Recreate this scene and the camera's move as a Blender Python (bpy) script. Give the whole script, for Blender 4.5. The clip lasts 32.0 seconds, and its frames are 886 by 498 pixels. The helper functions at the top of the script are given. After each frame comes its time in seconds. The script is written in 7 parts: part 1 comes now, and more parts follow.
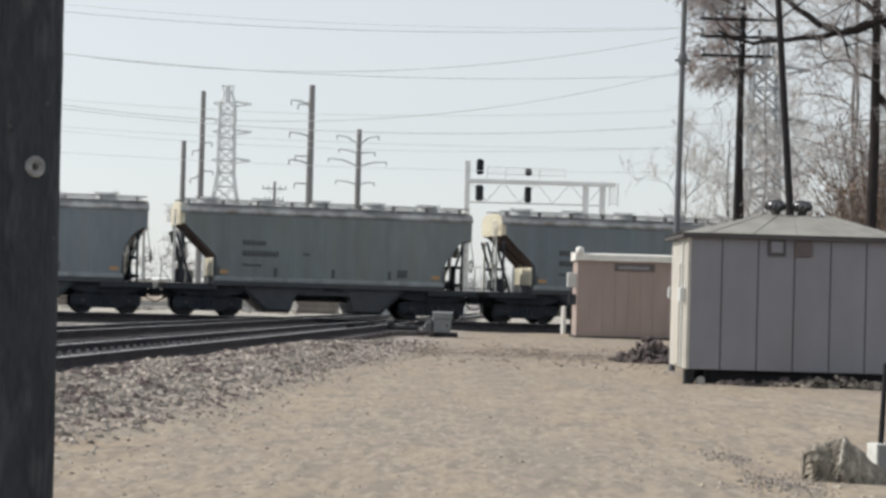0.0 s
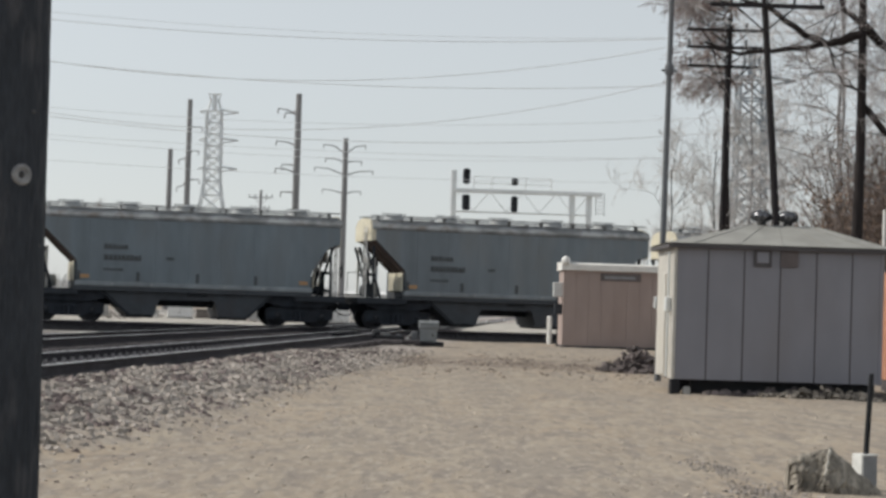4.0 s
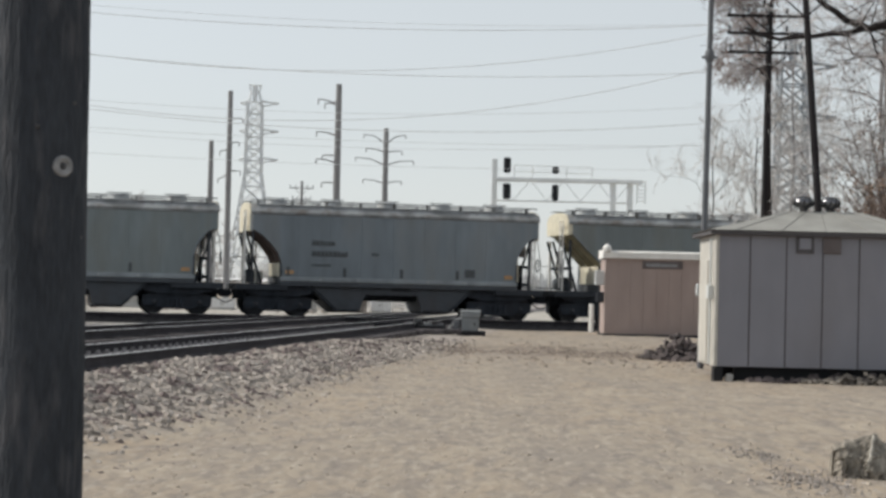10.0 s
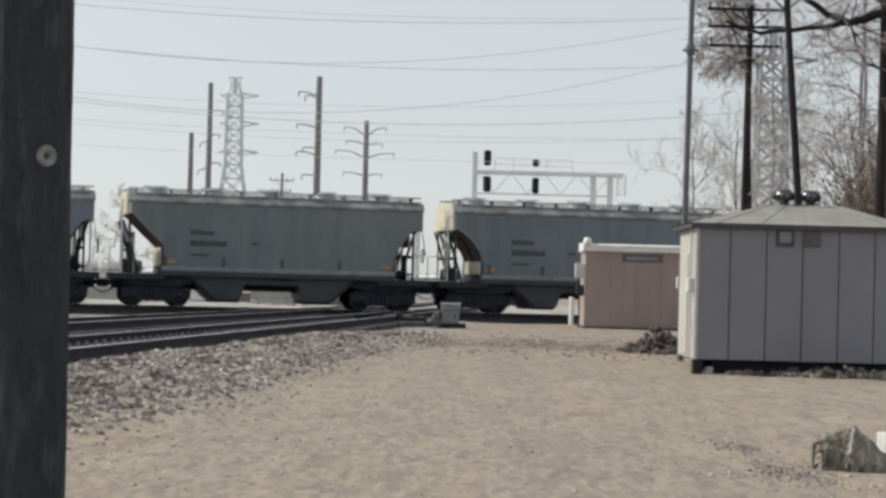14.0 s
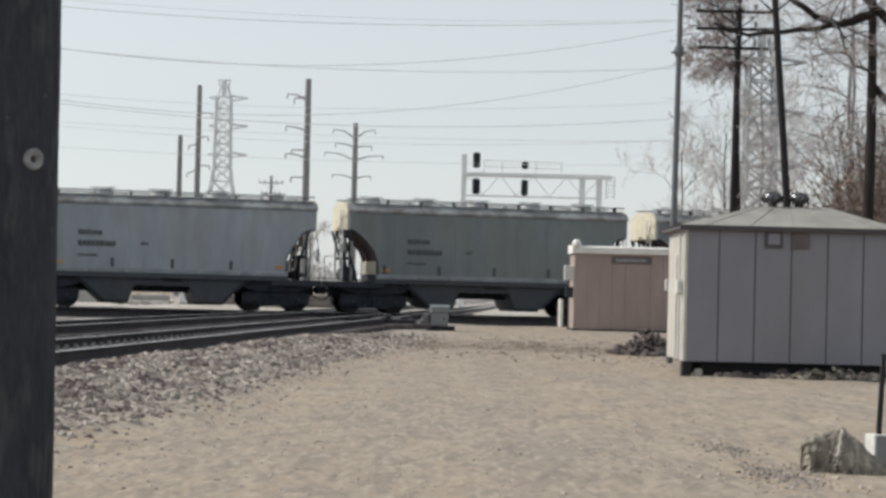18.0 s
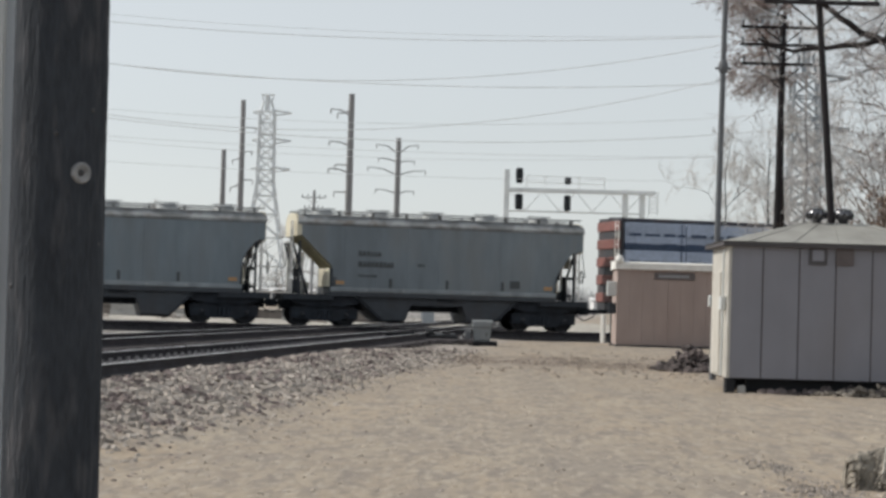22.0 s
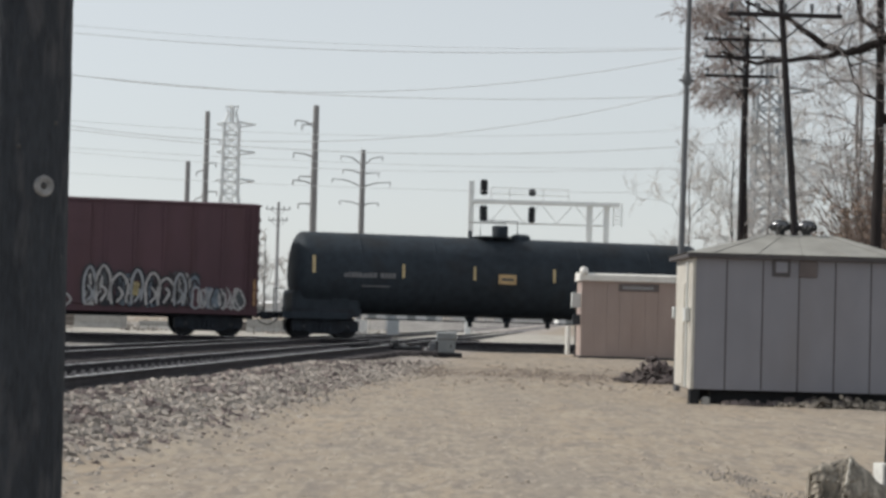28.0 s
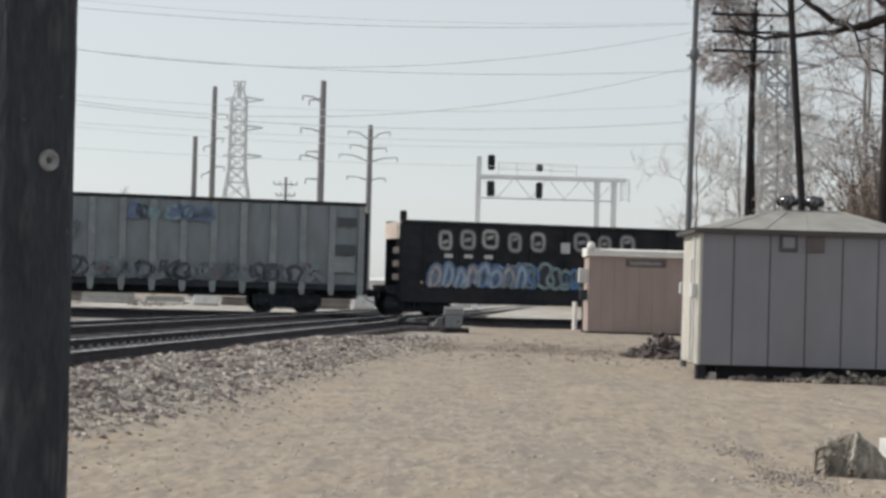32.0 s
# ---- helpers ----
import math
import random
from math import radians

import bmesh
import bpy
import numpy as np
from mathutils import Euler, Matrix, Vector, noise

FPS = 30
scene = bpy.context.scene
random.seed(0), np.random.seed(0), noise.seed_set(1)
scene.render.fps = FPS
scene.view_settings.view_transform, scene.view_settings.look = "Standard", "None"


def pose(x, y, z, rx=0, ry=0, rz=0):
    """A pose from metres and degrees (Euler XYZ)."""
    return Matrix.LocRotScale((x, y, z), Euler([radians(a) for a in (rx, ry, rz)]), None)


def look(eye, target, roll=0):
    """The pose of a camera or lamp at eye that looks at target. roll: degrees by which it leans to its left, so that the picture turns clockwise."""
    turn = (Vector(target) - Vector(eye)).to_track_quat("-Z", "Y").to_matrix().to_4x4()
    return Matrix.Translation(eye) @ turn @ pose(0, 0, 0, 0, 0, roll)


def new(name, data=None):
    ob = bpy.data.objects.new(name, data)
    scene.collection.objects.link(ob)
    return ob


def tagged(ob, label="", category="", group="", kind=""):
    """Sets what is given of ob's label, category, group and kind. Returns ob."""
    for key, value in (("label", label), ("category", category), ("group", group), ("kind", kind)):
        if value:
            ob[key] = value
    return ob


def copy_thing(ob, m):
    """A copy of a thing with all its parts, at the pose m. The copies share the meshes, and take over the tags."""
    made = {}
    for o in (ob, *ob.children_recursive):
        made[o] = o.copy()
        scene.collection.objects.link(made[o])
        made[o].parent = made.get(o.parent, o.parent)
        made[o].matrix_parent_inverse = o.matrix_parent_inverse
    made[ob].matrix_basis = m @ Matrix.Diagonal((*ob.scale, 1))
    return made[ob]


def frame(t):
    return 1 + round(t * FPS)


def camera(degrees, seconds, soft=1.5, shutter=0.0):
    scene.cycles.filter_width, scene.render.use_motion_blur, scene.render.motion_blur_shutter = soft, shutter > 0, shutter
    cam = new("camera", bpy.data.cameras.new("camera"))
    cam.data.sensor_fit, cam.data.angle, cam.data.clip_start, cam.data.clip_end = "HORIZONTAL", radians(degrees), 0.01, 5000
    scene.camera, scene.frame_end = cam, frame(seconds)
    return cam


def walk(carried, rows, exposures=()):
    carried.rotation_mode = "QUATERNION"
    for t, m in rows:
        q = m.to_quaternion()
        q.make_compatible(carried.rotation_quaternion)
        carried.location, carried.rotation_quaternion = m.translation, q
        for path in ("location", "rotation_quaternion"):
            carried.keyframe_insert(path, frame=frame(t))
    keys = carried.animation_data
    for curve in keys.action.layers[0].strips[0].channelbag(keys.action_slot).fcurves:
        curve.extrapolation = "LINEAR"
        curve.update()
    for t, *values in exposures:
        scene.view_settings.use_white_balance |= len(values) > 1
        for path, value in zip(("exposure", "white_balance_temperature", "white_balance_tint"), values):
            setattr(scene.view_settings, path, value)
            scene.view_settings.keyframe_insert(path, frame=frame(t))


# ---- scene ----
cam = camera(25.3, 32.0, soft=3.1)
EYE = 1.45
# seconds, sideways, up, yaw, pitch, roll
ROWS = [
    (0.0, 0.009, 0.008, 0.000, 1.312, -1.630),
    (0.5, 0.009, 0.008, 0.025, 1.077, -1.731),
    (1.0, 0.009, 0.008, 0.101, 0.850, -1.488),
    (1.5, 0.009, 0.008, -0.040, 1.250, -1.458),
    (2.0, 0.009, 0.008, -0.202, 1.020, -1.345),
    (2.5, 0.009, 0.008, -1.322, 0.925, -1.291),
    (3.0, 0.009, 0.008, -1.459, 1.645, -1.639),
    (3.5, 0.009, 0.008, -0.686, 1.495, -1.746),
    (5.5, 0.002, 0.010, -0.208, 2.137, -1.883),
    (6.0, 0.002, 0.008, -0.408, 1.936, -1.994),
    (6.5, 0.003, 0.006, -0.621, 1.635, -2.023),
    (7.0, 0.007, 0.013, -0.894, 1.761, -1.984),
    (7.5, 0.005, 0.009, -1.006, 2.129, -1.872),
    (8.0, 0.006, 0.007, -0.602, 1.254, -1.897),
    (8.5, 0.003, 0.007, -0.332, 1.003, -1.849),
    (9.0, -0.003, 0.007, -0.091, 0.726, -1.835),
    (9.5, 0.012, 0.006, 0.488, 0.553, -1.596),
    (10.0, 0.011, 0.004, 0.804, 1.249, -1.379),
    (10.5, 0.007, 0.001, 1.164, 0.932, -1.355),
    (11.0, 0.003, -0.000, 0.942, 0.741, -1.601),
    (11.5, 0.001, 0.002, 0.508, 0.792, -1.694),
    (12.0, 0.017, -0.001, 0.327, 1.513, -1.647),
    (12.5, 0.004, 0.001, 0.072, 1.444, -1.599),
    (13.0, -0.000, -0.002, 0.186, 1.233, -1.556),
    (13.5, -0.001, -0.003, 0.255, 0.974, -1.496),
    (15.5, -0.006, 0.000, -0.198, 1.880, -1.433),
    (16.0, -0.005, -0.001, -0.406, 2.322, -1.397),
    (16.5, -0.006, 0.003, -0.640, 3.118, -1.403),
    (17.0, -0.009, 0.001, -0.887, 3.441, -1.489),
    (17.5, -0.011, 0.004, -1.093, 3.301, -1.389),
    (18.0, 0.003, -0.001, -0.089, 1.128, -1.415),
    (18.5, 0.002, 0.001, 1.498, 0.796, -1.473),
    (19.0, 0.005, -0.001, 1.750, 0.959, -1.413),
    (19.5, 0.005, -0.001, 1.527, 1.161, -1.489),
    (20.0, -0.000, -0.002, 1.304, 1.501, -1.511),
    (20.5, -0.002, -0.003, 1.063, 1.392, -1.571),
    (21.0, -0.004, -0.001, 0.876, 1.434, -1.568),
    (21.5, -0.007, -0.002, 0.968, 1.406, -1.603),
    (22.0, -0.007, -0.001, 1.134, 1.534, -1.681),
    (22.5, -0.005, -0.002, 1.134, 1.455, -1.603),
    (23.0, -0.004, -0.003, 1.172, 1.378, -1.547),
    (23.5, -0.003, -0.001, 0.982, 1.590, -1.570),
    (24.0, -0.004, -0.000, 0.760, 1.681, -1.507),
    (24.5, -0.006, -0.001, 0.641, 1.638, -1.585),
    (25.0, -0.007, -0.002, 0.457, 1.528, -1.612),
    (25.5, -0.008, -0.003, 0.429, 1.579, -1.522),
    (27.5, -0.005, -0.001, 0.237, 1.710, -1.596),
    (28.0, -0.005, 0.003, 0.109, 1.900, -1.614),
    (28.5, -0.005, 0.000, 0.059, 1.859, -1.648),
    (29.0, -0.003, -0.002, 0.542, 1.584, -1.635),
    (29.5, 0.000, -0.002, 0.569, 1.313, -1.646),
    (30.0, 0.000, -0.001, 0.376, 1.555, -1.648),
    (30.5, -0.000, -0.000, 0.226, 1.844, -1.592),
    (31.0, 0.000, -0.004, 0.587, 1.587, -1.697),
    (31.5, 0.002, 0.002, 0.538, 1.426, -1.664),
    (32.0, 0.002, 0.001, 0.322, 1.178, -1.653),
]
EXPOSURES = [(0.0, 0.58), (1.5, 0.53), (3.0, 0.34), (5.5, 0.44), (8.0, 0.57), (10.0, 0.46), (11.0, 0.47), (12.0, 0.36), (13.0, 0.42), (15.5, 0.38), (16.5, 0.18), (17.5, 0.14), (18.0, 0.50), (19.0, 0.45), (24.0, 0.42), (25.3, 0.55), (28.0, 0.42), (29.0, 0.50), (30.0, 0.42), (32.0, 0.46)]
walk(cam, [(t, pose(x, 0, EYE + z, 90 + pitch, roll, yaw)) for t, x, z, yaw, pitch, roll in ROWS], EXPOSURES)

# ---- light ----
world = bpy.data.worlds.new("sky")
scene.world = world
world.use_nodes = True
wn, wl = world.node_tree.nodes, world.node_tree.links
sky = wn.new("ShaderNodeTexSky")
sky.sky_type = "NISHITA"
sky.sun_disc = False
SUN = Vector((-0.80, 0.20, 0.66)).normalized()
sky.sun_elevation = math.asin(SUN.z)
sky.sun_rotation = math.atan2(SUN.x, SUN.y)
sky.air_density, sky.dust_density, sky.ozone_density = 1.0, 0.6, 1.0
pale = wn.new("ShaderNodeHueSaturation")
pale.inputs["Saturation"].default_value = 0.28
wl.new(sky.outputs[0], pale.inputs["Color"])
cool = wn.new("ShaderNodeMix")
cool.data_type, cool.blend_type = "RGBA", "MULTIPLY"
cool.inputs["Factor"].default_value = 1.0
cool.inputs["B"].default_value = (0.97, 1.0, 1.02, 1)
wl.new(pale.outputs[0], cool.inputs["A"])
haze = wn.new("ShaderNodeMix")
haze.data_type = "RGBA"
haze.inputs["Factor"].default_value = 0.4
haze.inputs["B"].default_value = (5.35, 5.65, 5.80, 1)
wl.new(cool.outputs["Result"], haze.inputs["A"])
wl.new(haze.outputs["Result"], wn["Background"].inputs["Color"])
wn["Background"].inputs["Strength"].default_value = 0.092

sun = new("sun", bpy.data.lights.new("sun", "SUN"))
sun.data.energy, sun.data.angle, sun.data.color = 2.65, radians(1.5), (1.0, 0.95, 0.86)
sun.matrix_world = look(SUN * 50, (0, 0, 0))


# ---- materials ----
def mat(name, color, rough=0.7, metal=0.0, vary=0.18, grain=3.0, coarse=0.35, bump=0.15, stain=None, stain_amount=0.45, stretch=(1, 1, 1), per_object=0.0, island=0.0):
    """Principled surface with grain at two scales, stains and fine relief, in object space."""
    m = bpy.data.materials.new(name)
    m.use_nodes = True
    n, l = m.node_tree.nodes, m.node_tree.links
    p = n["Principled BSDF"]
    p.inputs["Roughness"].default_value, p.inputs["Metallic"].default_value = rough, metal
    co = n.new("ShaderNodeTexCoord")
    mp = n.new("ShaderNodeMapping")
    mp.inputs["Scale"].default_value = stretch
    l.new(co.outputs["Object"], mp.inputs["Vector"])

    def tex(scale, detail):
        t = n.new("ShaderNodeTexNoise")
        t.inputs["Scale"].default_value, t.inputs["Detail"].default_value = scale, detail
        l.new(mp.outputs[0], t.inputs["Vector"])
        return t

    fine, wide = tex(grain, 6), tex(coarse, 4)
    add = n.new("ShaderNodeMath")
    add.operation = "ADD"
    l.new(fine.outputs["Fac"], add.inputs[0])
    l.new(wide.outputs["Fac"], add.inputs[1])
    rng = n.new("ShaderNodeMapRange")
    rng.inputs["From Min"].default_value, rng.inputs["From Max"].default_value = 0.7, 1.3
    rng.inputs["To Min"].default_value, rng.inputs["To Max"].default_value = 1 - vary, 1 + vary
    l.new(add.outputs[0], rng.inputs["Value"])
    last = rng.outputs[0]
    for amount, node, out in ((per_object, "ShaderNodeObjectInfo", "Random"), (island, "ShaderNodeNewGeometry", "Random Per Island")):
        if amount:
            info = n.new(node)
            r2 = n.new("ShaderNodeMapRange")
            r2.inputs["To Min"].default_value, r2.inputs["To Max"].default_value = 1 - amount, 1 + amount
            l.new(info.outputs[out], r2.inputs["Value"])
            mul = n.new("ShaderNodeMath")
            mul.operation = "MULTIPLY"
            l.new(last, mul.inputs[0])
            l.new(r2.outputs[0], mul.inputs[1])
            last = mul.outputs[0]
    vm = n.new("ShaderNodeVectorMath")
    vm.operation = "SCALE"
    vm.inputs[0].default_value = color
    l.new(last, vm.inputs["Scale"])
    col = vm.outputs[0]
    if stain:
        st = tex(coarse * 2.3, 7)
        ramp = n.new("ShaderNodeMapRange")
        ramp.inputs["From Min"].default_value, ramp.inputs["From Max"].default_value = 0.52, 0.72
        ramp.inputs["To Max"].default_value = stain_amount
        l.new(st.outputs["Fac"], ramp.inputs["Value"])
        mix = n.new("ShaderNodeMix")
        mix.data_type = "RGBA"
        l.new(ramp.outputs[0], mix.inputs["Factor"])
        l.new(col, mix.inputs["A"])
        mix.inputs["B"].default_value = (*stain, 1)
        col = mix.outputs["Result"]
    l.new(col, p.inputs["Base Color"])
    if bump:
        b = n.new("ShaderNodeBump")
        b.inputs["Strength"].default_value, b.inputs["Distance"].default_value = bump, 0.02
        l.new(fine.outputs["Fac"], b.inputs["Height"])
        l.new(b.outputs[0], p.inputs["Normal"])
    return m


M = dict(
    hopper=mat("hopper_grey", (0.174, 0.206, 0.232), 0.6, grain=2.0, stain=(0.20, 0.195, 0.182), stretch=(1, 1, 0.25)),
    hopper_blue=mat("hopper_blue_grey", (0.166, 0.202, 0.230), 0.6, grain=2.0, stain=(0.15, 0.15, 0.15), stretch=(1, 1, 0.25)),
    hopper_green=mat("hopper_green_grey", (0.174, 0.204, 0.213), 0.6, grain=2.0, stain=(0.16, 0.15, 0.12), stretch=(1, 1, 0.25)),
    arm=mat("davit_pale", (0.32, 0.32, 0.33), 0.7, vary=0.1, bump=0),
    hopper_light=mat("hopper_light", (0.34, 0.36, 0.37), 0.6, grain=2.0, stain=(0.30, 0.27, 0.22)),
    hopper_sill=mat("hopper_sill", (0.235, 0.262, 0.28), 0.6, grain=2.0, vary=0.3, stain=(0.15, 0.145, 0.14)),
    hopper_roof=mat("hopper_roof", (0.235, 0.245, 0.25), 0.75, grain=1.8, vary=0.4, coarse=0.9, stain=(0.15, 0.125, 0.11), stain_amount=0.8),
    # Ends of the grey cars: sunlight put into the colour as pale cream.
    cream=mat("cream_primer", (0.62, 0.58, 0.46), 0.6, stain=(0.35, 0.30, 0.22)),
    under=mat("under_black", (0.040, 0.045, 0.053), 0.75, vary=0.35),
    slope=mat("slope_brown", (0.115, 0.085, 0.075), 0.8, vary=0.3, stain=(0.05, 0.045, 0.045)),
    # Body grey darkened: the shade under the car put into the colour.
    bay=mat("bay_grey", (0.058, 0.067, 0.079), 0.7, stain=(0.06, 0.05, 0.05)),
    truck=mat("truck_iron", (0.033, 0.039, 0.049), 0.8, vary=0.4, stain=(0.035, 0.028, 0.026)),
    wheel=mat("wheel_steel", (0.042, 0.045, 0.052), 0.6, 0.3, vary=0.3),
    letter=mat("letter_black", (0.075, 0.083, 0.09), 0.7),
    white=mat("white_paint", (0.80, 0.79, 0.76), 0.55, stain=(0.5, 0.47, 0.42), stain_amount=0.3),
    orange=mat("orange_reflector", (0.46, 0.27, 0.13), 0.5),
    blue_wrap=mat("blue_white_wrap", (0.365, 0.432, 0.560), 0.5, grain=6.0, vary=0.2, per_object=0.16),
    wrap_dark=mat("wrap_band_navy", (0.035, 0.062, 0.12), 0.6),
    # Dunnage boards darkened: shade between the tiers put into the colour.
    dunnage=mat("dunnage_shadow", (0.09, 0.08, 0.08), 0.9),
    beam_dark=mat("centerbeam_dark", (0.035, 0.036, 0.045), 0.7, stain=(0.09, 0.05, 0.04)),
    rack=mat("rack_screen", (0.152, 0.178, 0.200), 0.6, grain=5.0, vary=0.34, coarse=0.9, stain=(0.075, 0.074, 0.076), stain_amount=0.7, stretch=(1, 1, 0.3), per_object=0.09),
    rack_post=mat("rack_post_primer", (0.36, 0.315, 0.275), 0.75, grain=9.0, vary=0.3, stain=(0.20, 0.16, 0.135)),
    rack_rust=mat("rack_channel_rust", (0.105, 0.078, 0.070), 0.8, vary=0.3),
    rack_bar=mat("rack_bar_ochre", (0.27, 0.205, 0.150), 0.7, vary=0.25, stain=(0.13, 0.095, 0.07)),
    # End doors and gables: ochre lightened to peach, sunlight put into the colour.
    rack_end=mat("rack_end_peach", (0.62, 0.49, 0.36), 0.65, stain=(0.45, 0.32, 0.21)),
    rack_yellow=mat("rack_door_ochre", (0.20, 0.150, 0.108), 0.7, vary=0.25, stain=(0.105, 0.078, 0.06), stain_amount=0.7),
    rack_roof=mat("rack_roof", (0.064, 0.072, 0.080), 0.7, vary=0.45, grain=4.0, stain=(0.16, 0.14, 0.125), stain_amount=0.6),
    bulkhead_red=mat("bulkhead_red", (0.20, 0.075, 0.065), 0.7, vary=0.3, stain=(0.06, 0.04, 0.04)),
    maroon=mat("boxcar_maroon", (0.080, 0.038, 0.050), 0.6, grain=1.5, stain=(0.07, 0.03, 0.03), stretch=(1, 1, 0.3)),
    tank=mat("tank_black", (0.034, 0.043, 0.054), 0.75, vary=0.25, stain=(0.035, 0.032, 0.03)),
    black_car=mat("gondola_black", (0.026, 0.029, 0.035), 0.65, vary=0.3, stain=(0.06, 0.045, 0.04)),
    gondola=mat("gondola_grey", (0.205, 0.232, 0.25), 0.65, stain=(0.12, 0.11, 0.10), stretch=(1, 1, 0.3)),
    paint_dim=mat("spray_dim_white", (0.36, 0.35, 0.35), 0.7, vary=0.5, grain=6.0),
    paint_dull=mat("spray_dull_red", (0.16, 0.11, 0.10), 0.7, vary=0.4),
    spray_leaf=mat("spray_leaf_green", (0.085, 0.165, 0.115), 0.7, vary=0.5, grain=4.0),
    paint_ochre=mat("spray_dim_ochre", (0.30, 0.25, 0.13), 0.7, vary=0.5, grain=6.0),
    paint_haze=mat("spray_haze_blue", (0.135, 0.165, 0.20), 0.7, vary=0.5, grain=4.0),
    paint_mist=mat("spray_mist_teal", (0.24, 0.33, 0.36), 0.7, vary=0.4, grain=5.0),
    teal_dim=mat("spray_dim_teal", (0.075, 0.19, 0.21), 0.7, vary=0.5, grain=5.0),
    blue_dim=mat("spray_dim_blue", (0.14, 0.19, 0.30), 0.7, vary=0.3),
    stake=mat("stake_grey", (0.26, 0.285, 0.295), 0.65, stain=(0.16, 0.15, 0.14)),
    # Pink for sunlit ends of a black car; also a spray colour.
    end_pink=mat("end_primer_pink", (0.50, 0.42, 0.38), 0.7, stain=(0.3, 0.22, 0.18)),
    reflect=mat("reflector_pale", (0.62, 0.50, 0.28), 0.5),
    placard=mat("placard_tan", (0.52, 0.37, 0.19), 0.5),
    mast=mat("mast_grey", (0.118, 0.124, 0.136), 0.7, vary=0.15, stretch=(4, 4, 0.4)),
    paint_white=mat("spray_white", (0.55, 0.55, 0.55), 0.6),
    paint_grey=mat("spray_grey", (0.30, 0.31, 0.33), 0.6),
    paint_blue=mat("spray_blue", (0.10, 0.22, 0.48), 0.6),
    paint_teal=mat("spray_teal", (0.10, 0.33, 0.34), 0.6),
    paint_green=mat("spray_green", (0.055, 0.118, 0.085), 0.7, vary=0.6, grain=3.0, coarse=1.2),
    paint_pale=mat("spray_pale_blue", (0.30, 0.40, 0.52), 0.6),
    spray_mint=mat("spray_mint", (0.31, 0.395, 0.365), 0.65, vary=0.3, grain=4.0),
    rail=mat("rail_steel", (0.046, 0.043, 0.049), 0.7, 0.1, vary=0.35, grain=5.0),
    fastening=mat("rail_fastening", (0.33, 0.31, 0.31), 0.6, 0.3, vary=0.3),
    stone_brown=mat("ballast_brown", (0.175, 0.142, 0.134), 0.95, grain=8.0, vary=0.25, island=0.4),
    rail_top=mat("rail_polished", (0.78, 0.78, 0.79), 0.42, 0.7),
    tie=mat("tie_creosote", (0.088, 0.080, 0.083), 0.9, vary=0.35, stretch=(6, 1, 6), per_object=0.35),
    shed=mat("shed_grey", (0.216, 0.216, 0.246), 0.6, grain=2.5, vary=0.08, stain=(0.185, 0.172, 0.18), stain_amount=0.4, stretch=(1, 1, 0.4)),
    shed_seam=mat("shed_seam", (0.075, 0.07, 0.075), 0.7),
    # Side panels, trim, door: sunlight on the grey shed put in as cream.
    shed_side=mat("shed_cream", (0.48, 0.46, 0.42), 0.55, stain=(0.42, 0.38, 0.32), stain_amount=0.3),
    shed_roof=mat("shed_roof", (0.29, 0.285, 0.265), 0.65, stain=(0.22, 0.21, 0.19)),
    vent=mat("vent_dark", (0.135, 0.115, 0.115), 0.7),
    chrome=mat("turbine_aluminium", (0.17, 0.17, 0.18), 0.25, 0.9),
    black=mat("matt_black", (0.024, 0.025, 0.028), 0.7),
    tan=mat("bungalow_tan", (0.372, 0.298, 0.274), 0.7, grain=2.0, vary=0.10, stain=(0.32, 0.245, 0.22), stretch=(1, 1, 0.3)),
    rust=mat("container_orange", (0.40, 0.19, 0.115), 0.65, stain=(0.30, 0.12, 0.06)),
    galv=mat("galvanised", (0.58, 0.60, 0.60), 0.6, 0.1, vary=0.1),
    gantry=mat("gantry_galvanised", (0.76, 0.78, 0.785), 0.7, vary=0.08, bump=0),
    # Far tower: distance haze put into a pale base colour.
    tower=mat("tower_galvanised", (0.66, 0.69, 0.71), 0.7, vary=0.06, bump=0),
    case_dark=mat("case_dark_grey", (0.15, 0.155, 0.165), 0.65, vary=0.25),
    box_grey=mat("cabinet_grey", (0.24, 0.257, 0.265), 0.6, stain=(0.3, 0.28, 0.25)),
    pole=mat("pole_creosote", (0.043, 0.048, 0.057), 0.88, grain=30.0, vary=0.26, bump=0.9, coarse=3.0, stretch=(2.6, 2.6, 0.55), stain=(0.125, 0.122, 0.130), stain_amount=0.6),
    # Far poles: weathered wood, paled further with distance haze in the colour.
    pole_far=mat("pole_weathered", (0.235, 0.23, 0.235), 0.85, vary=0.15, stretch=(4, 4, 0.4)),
    pole_near=mat("pole_dark", (0.030, 0.027, 0.029), 0.85, vary=0.25, stretch=(4, 4, 0.4)),
    knot=mat("knot_metal", (0.215, 0.217, 0.222), 0.65, 0.2, vary=0.5, grain=40, coarse=12),
    post_dark=mat("bolt_dark", (0.06, 0.06, 0.062), 0.7),
    post_grey=mat("post_grey", (0.30, 0.33, 0.37), 0.55, stain=(0.12, 0.12, 0.12)),
    wire=mat("wire_grey", (0.66, 0.67, 0.68), 0.7, bump=0),
    bark=mat("bark", (0.034, 0.029, 0.029), 0.9, grain=6.0, vary=0.4, bump=0.5, stretch=(3, 3, 0.6)),
    bark_grey=mat("bark_grey", (0.30, 0.29, 0.29), 0.9, grain=6.0, vary=0.3, stretch=(3, 3, 0.6)),
    twig_grey=mat("twig_grey", (0.55, 0.535, 0.53), 0.9, vary=0.25, bump=0, island=0.25),
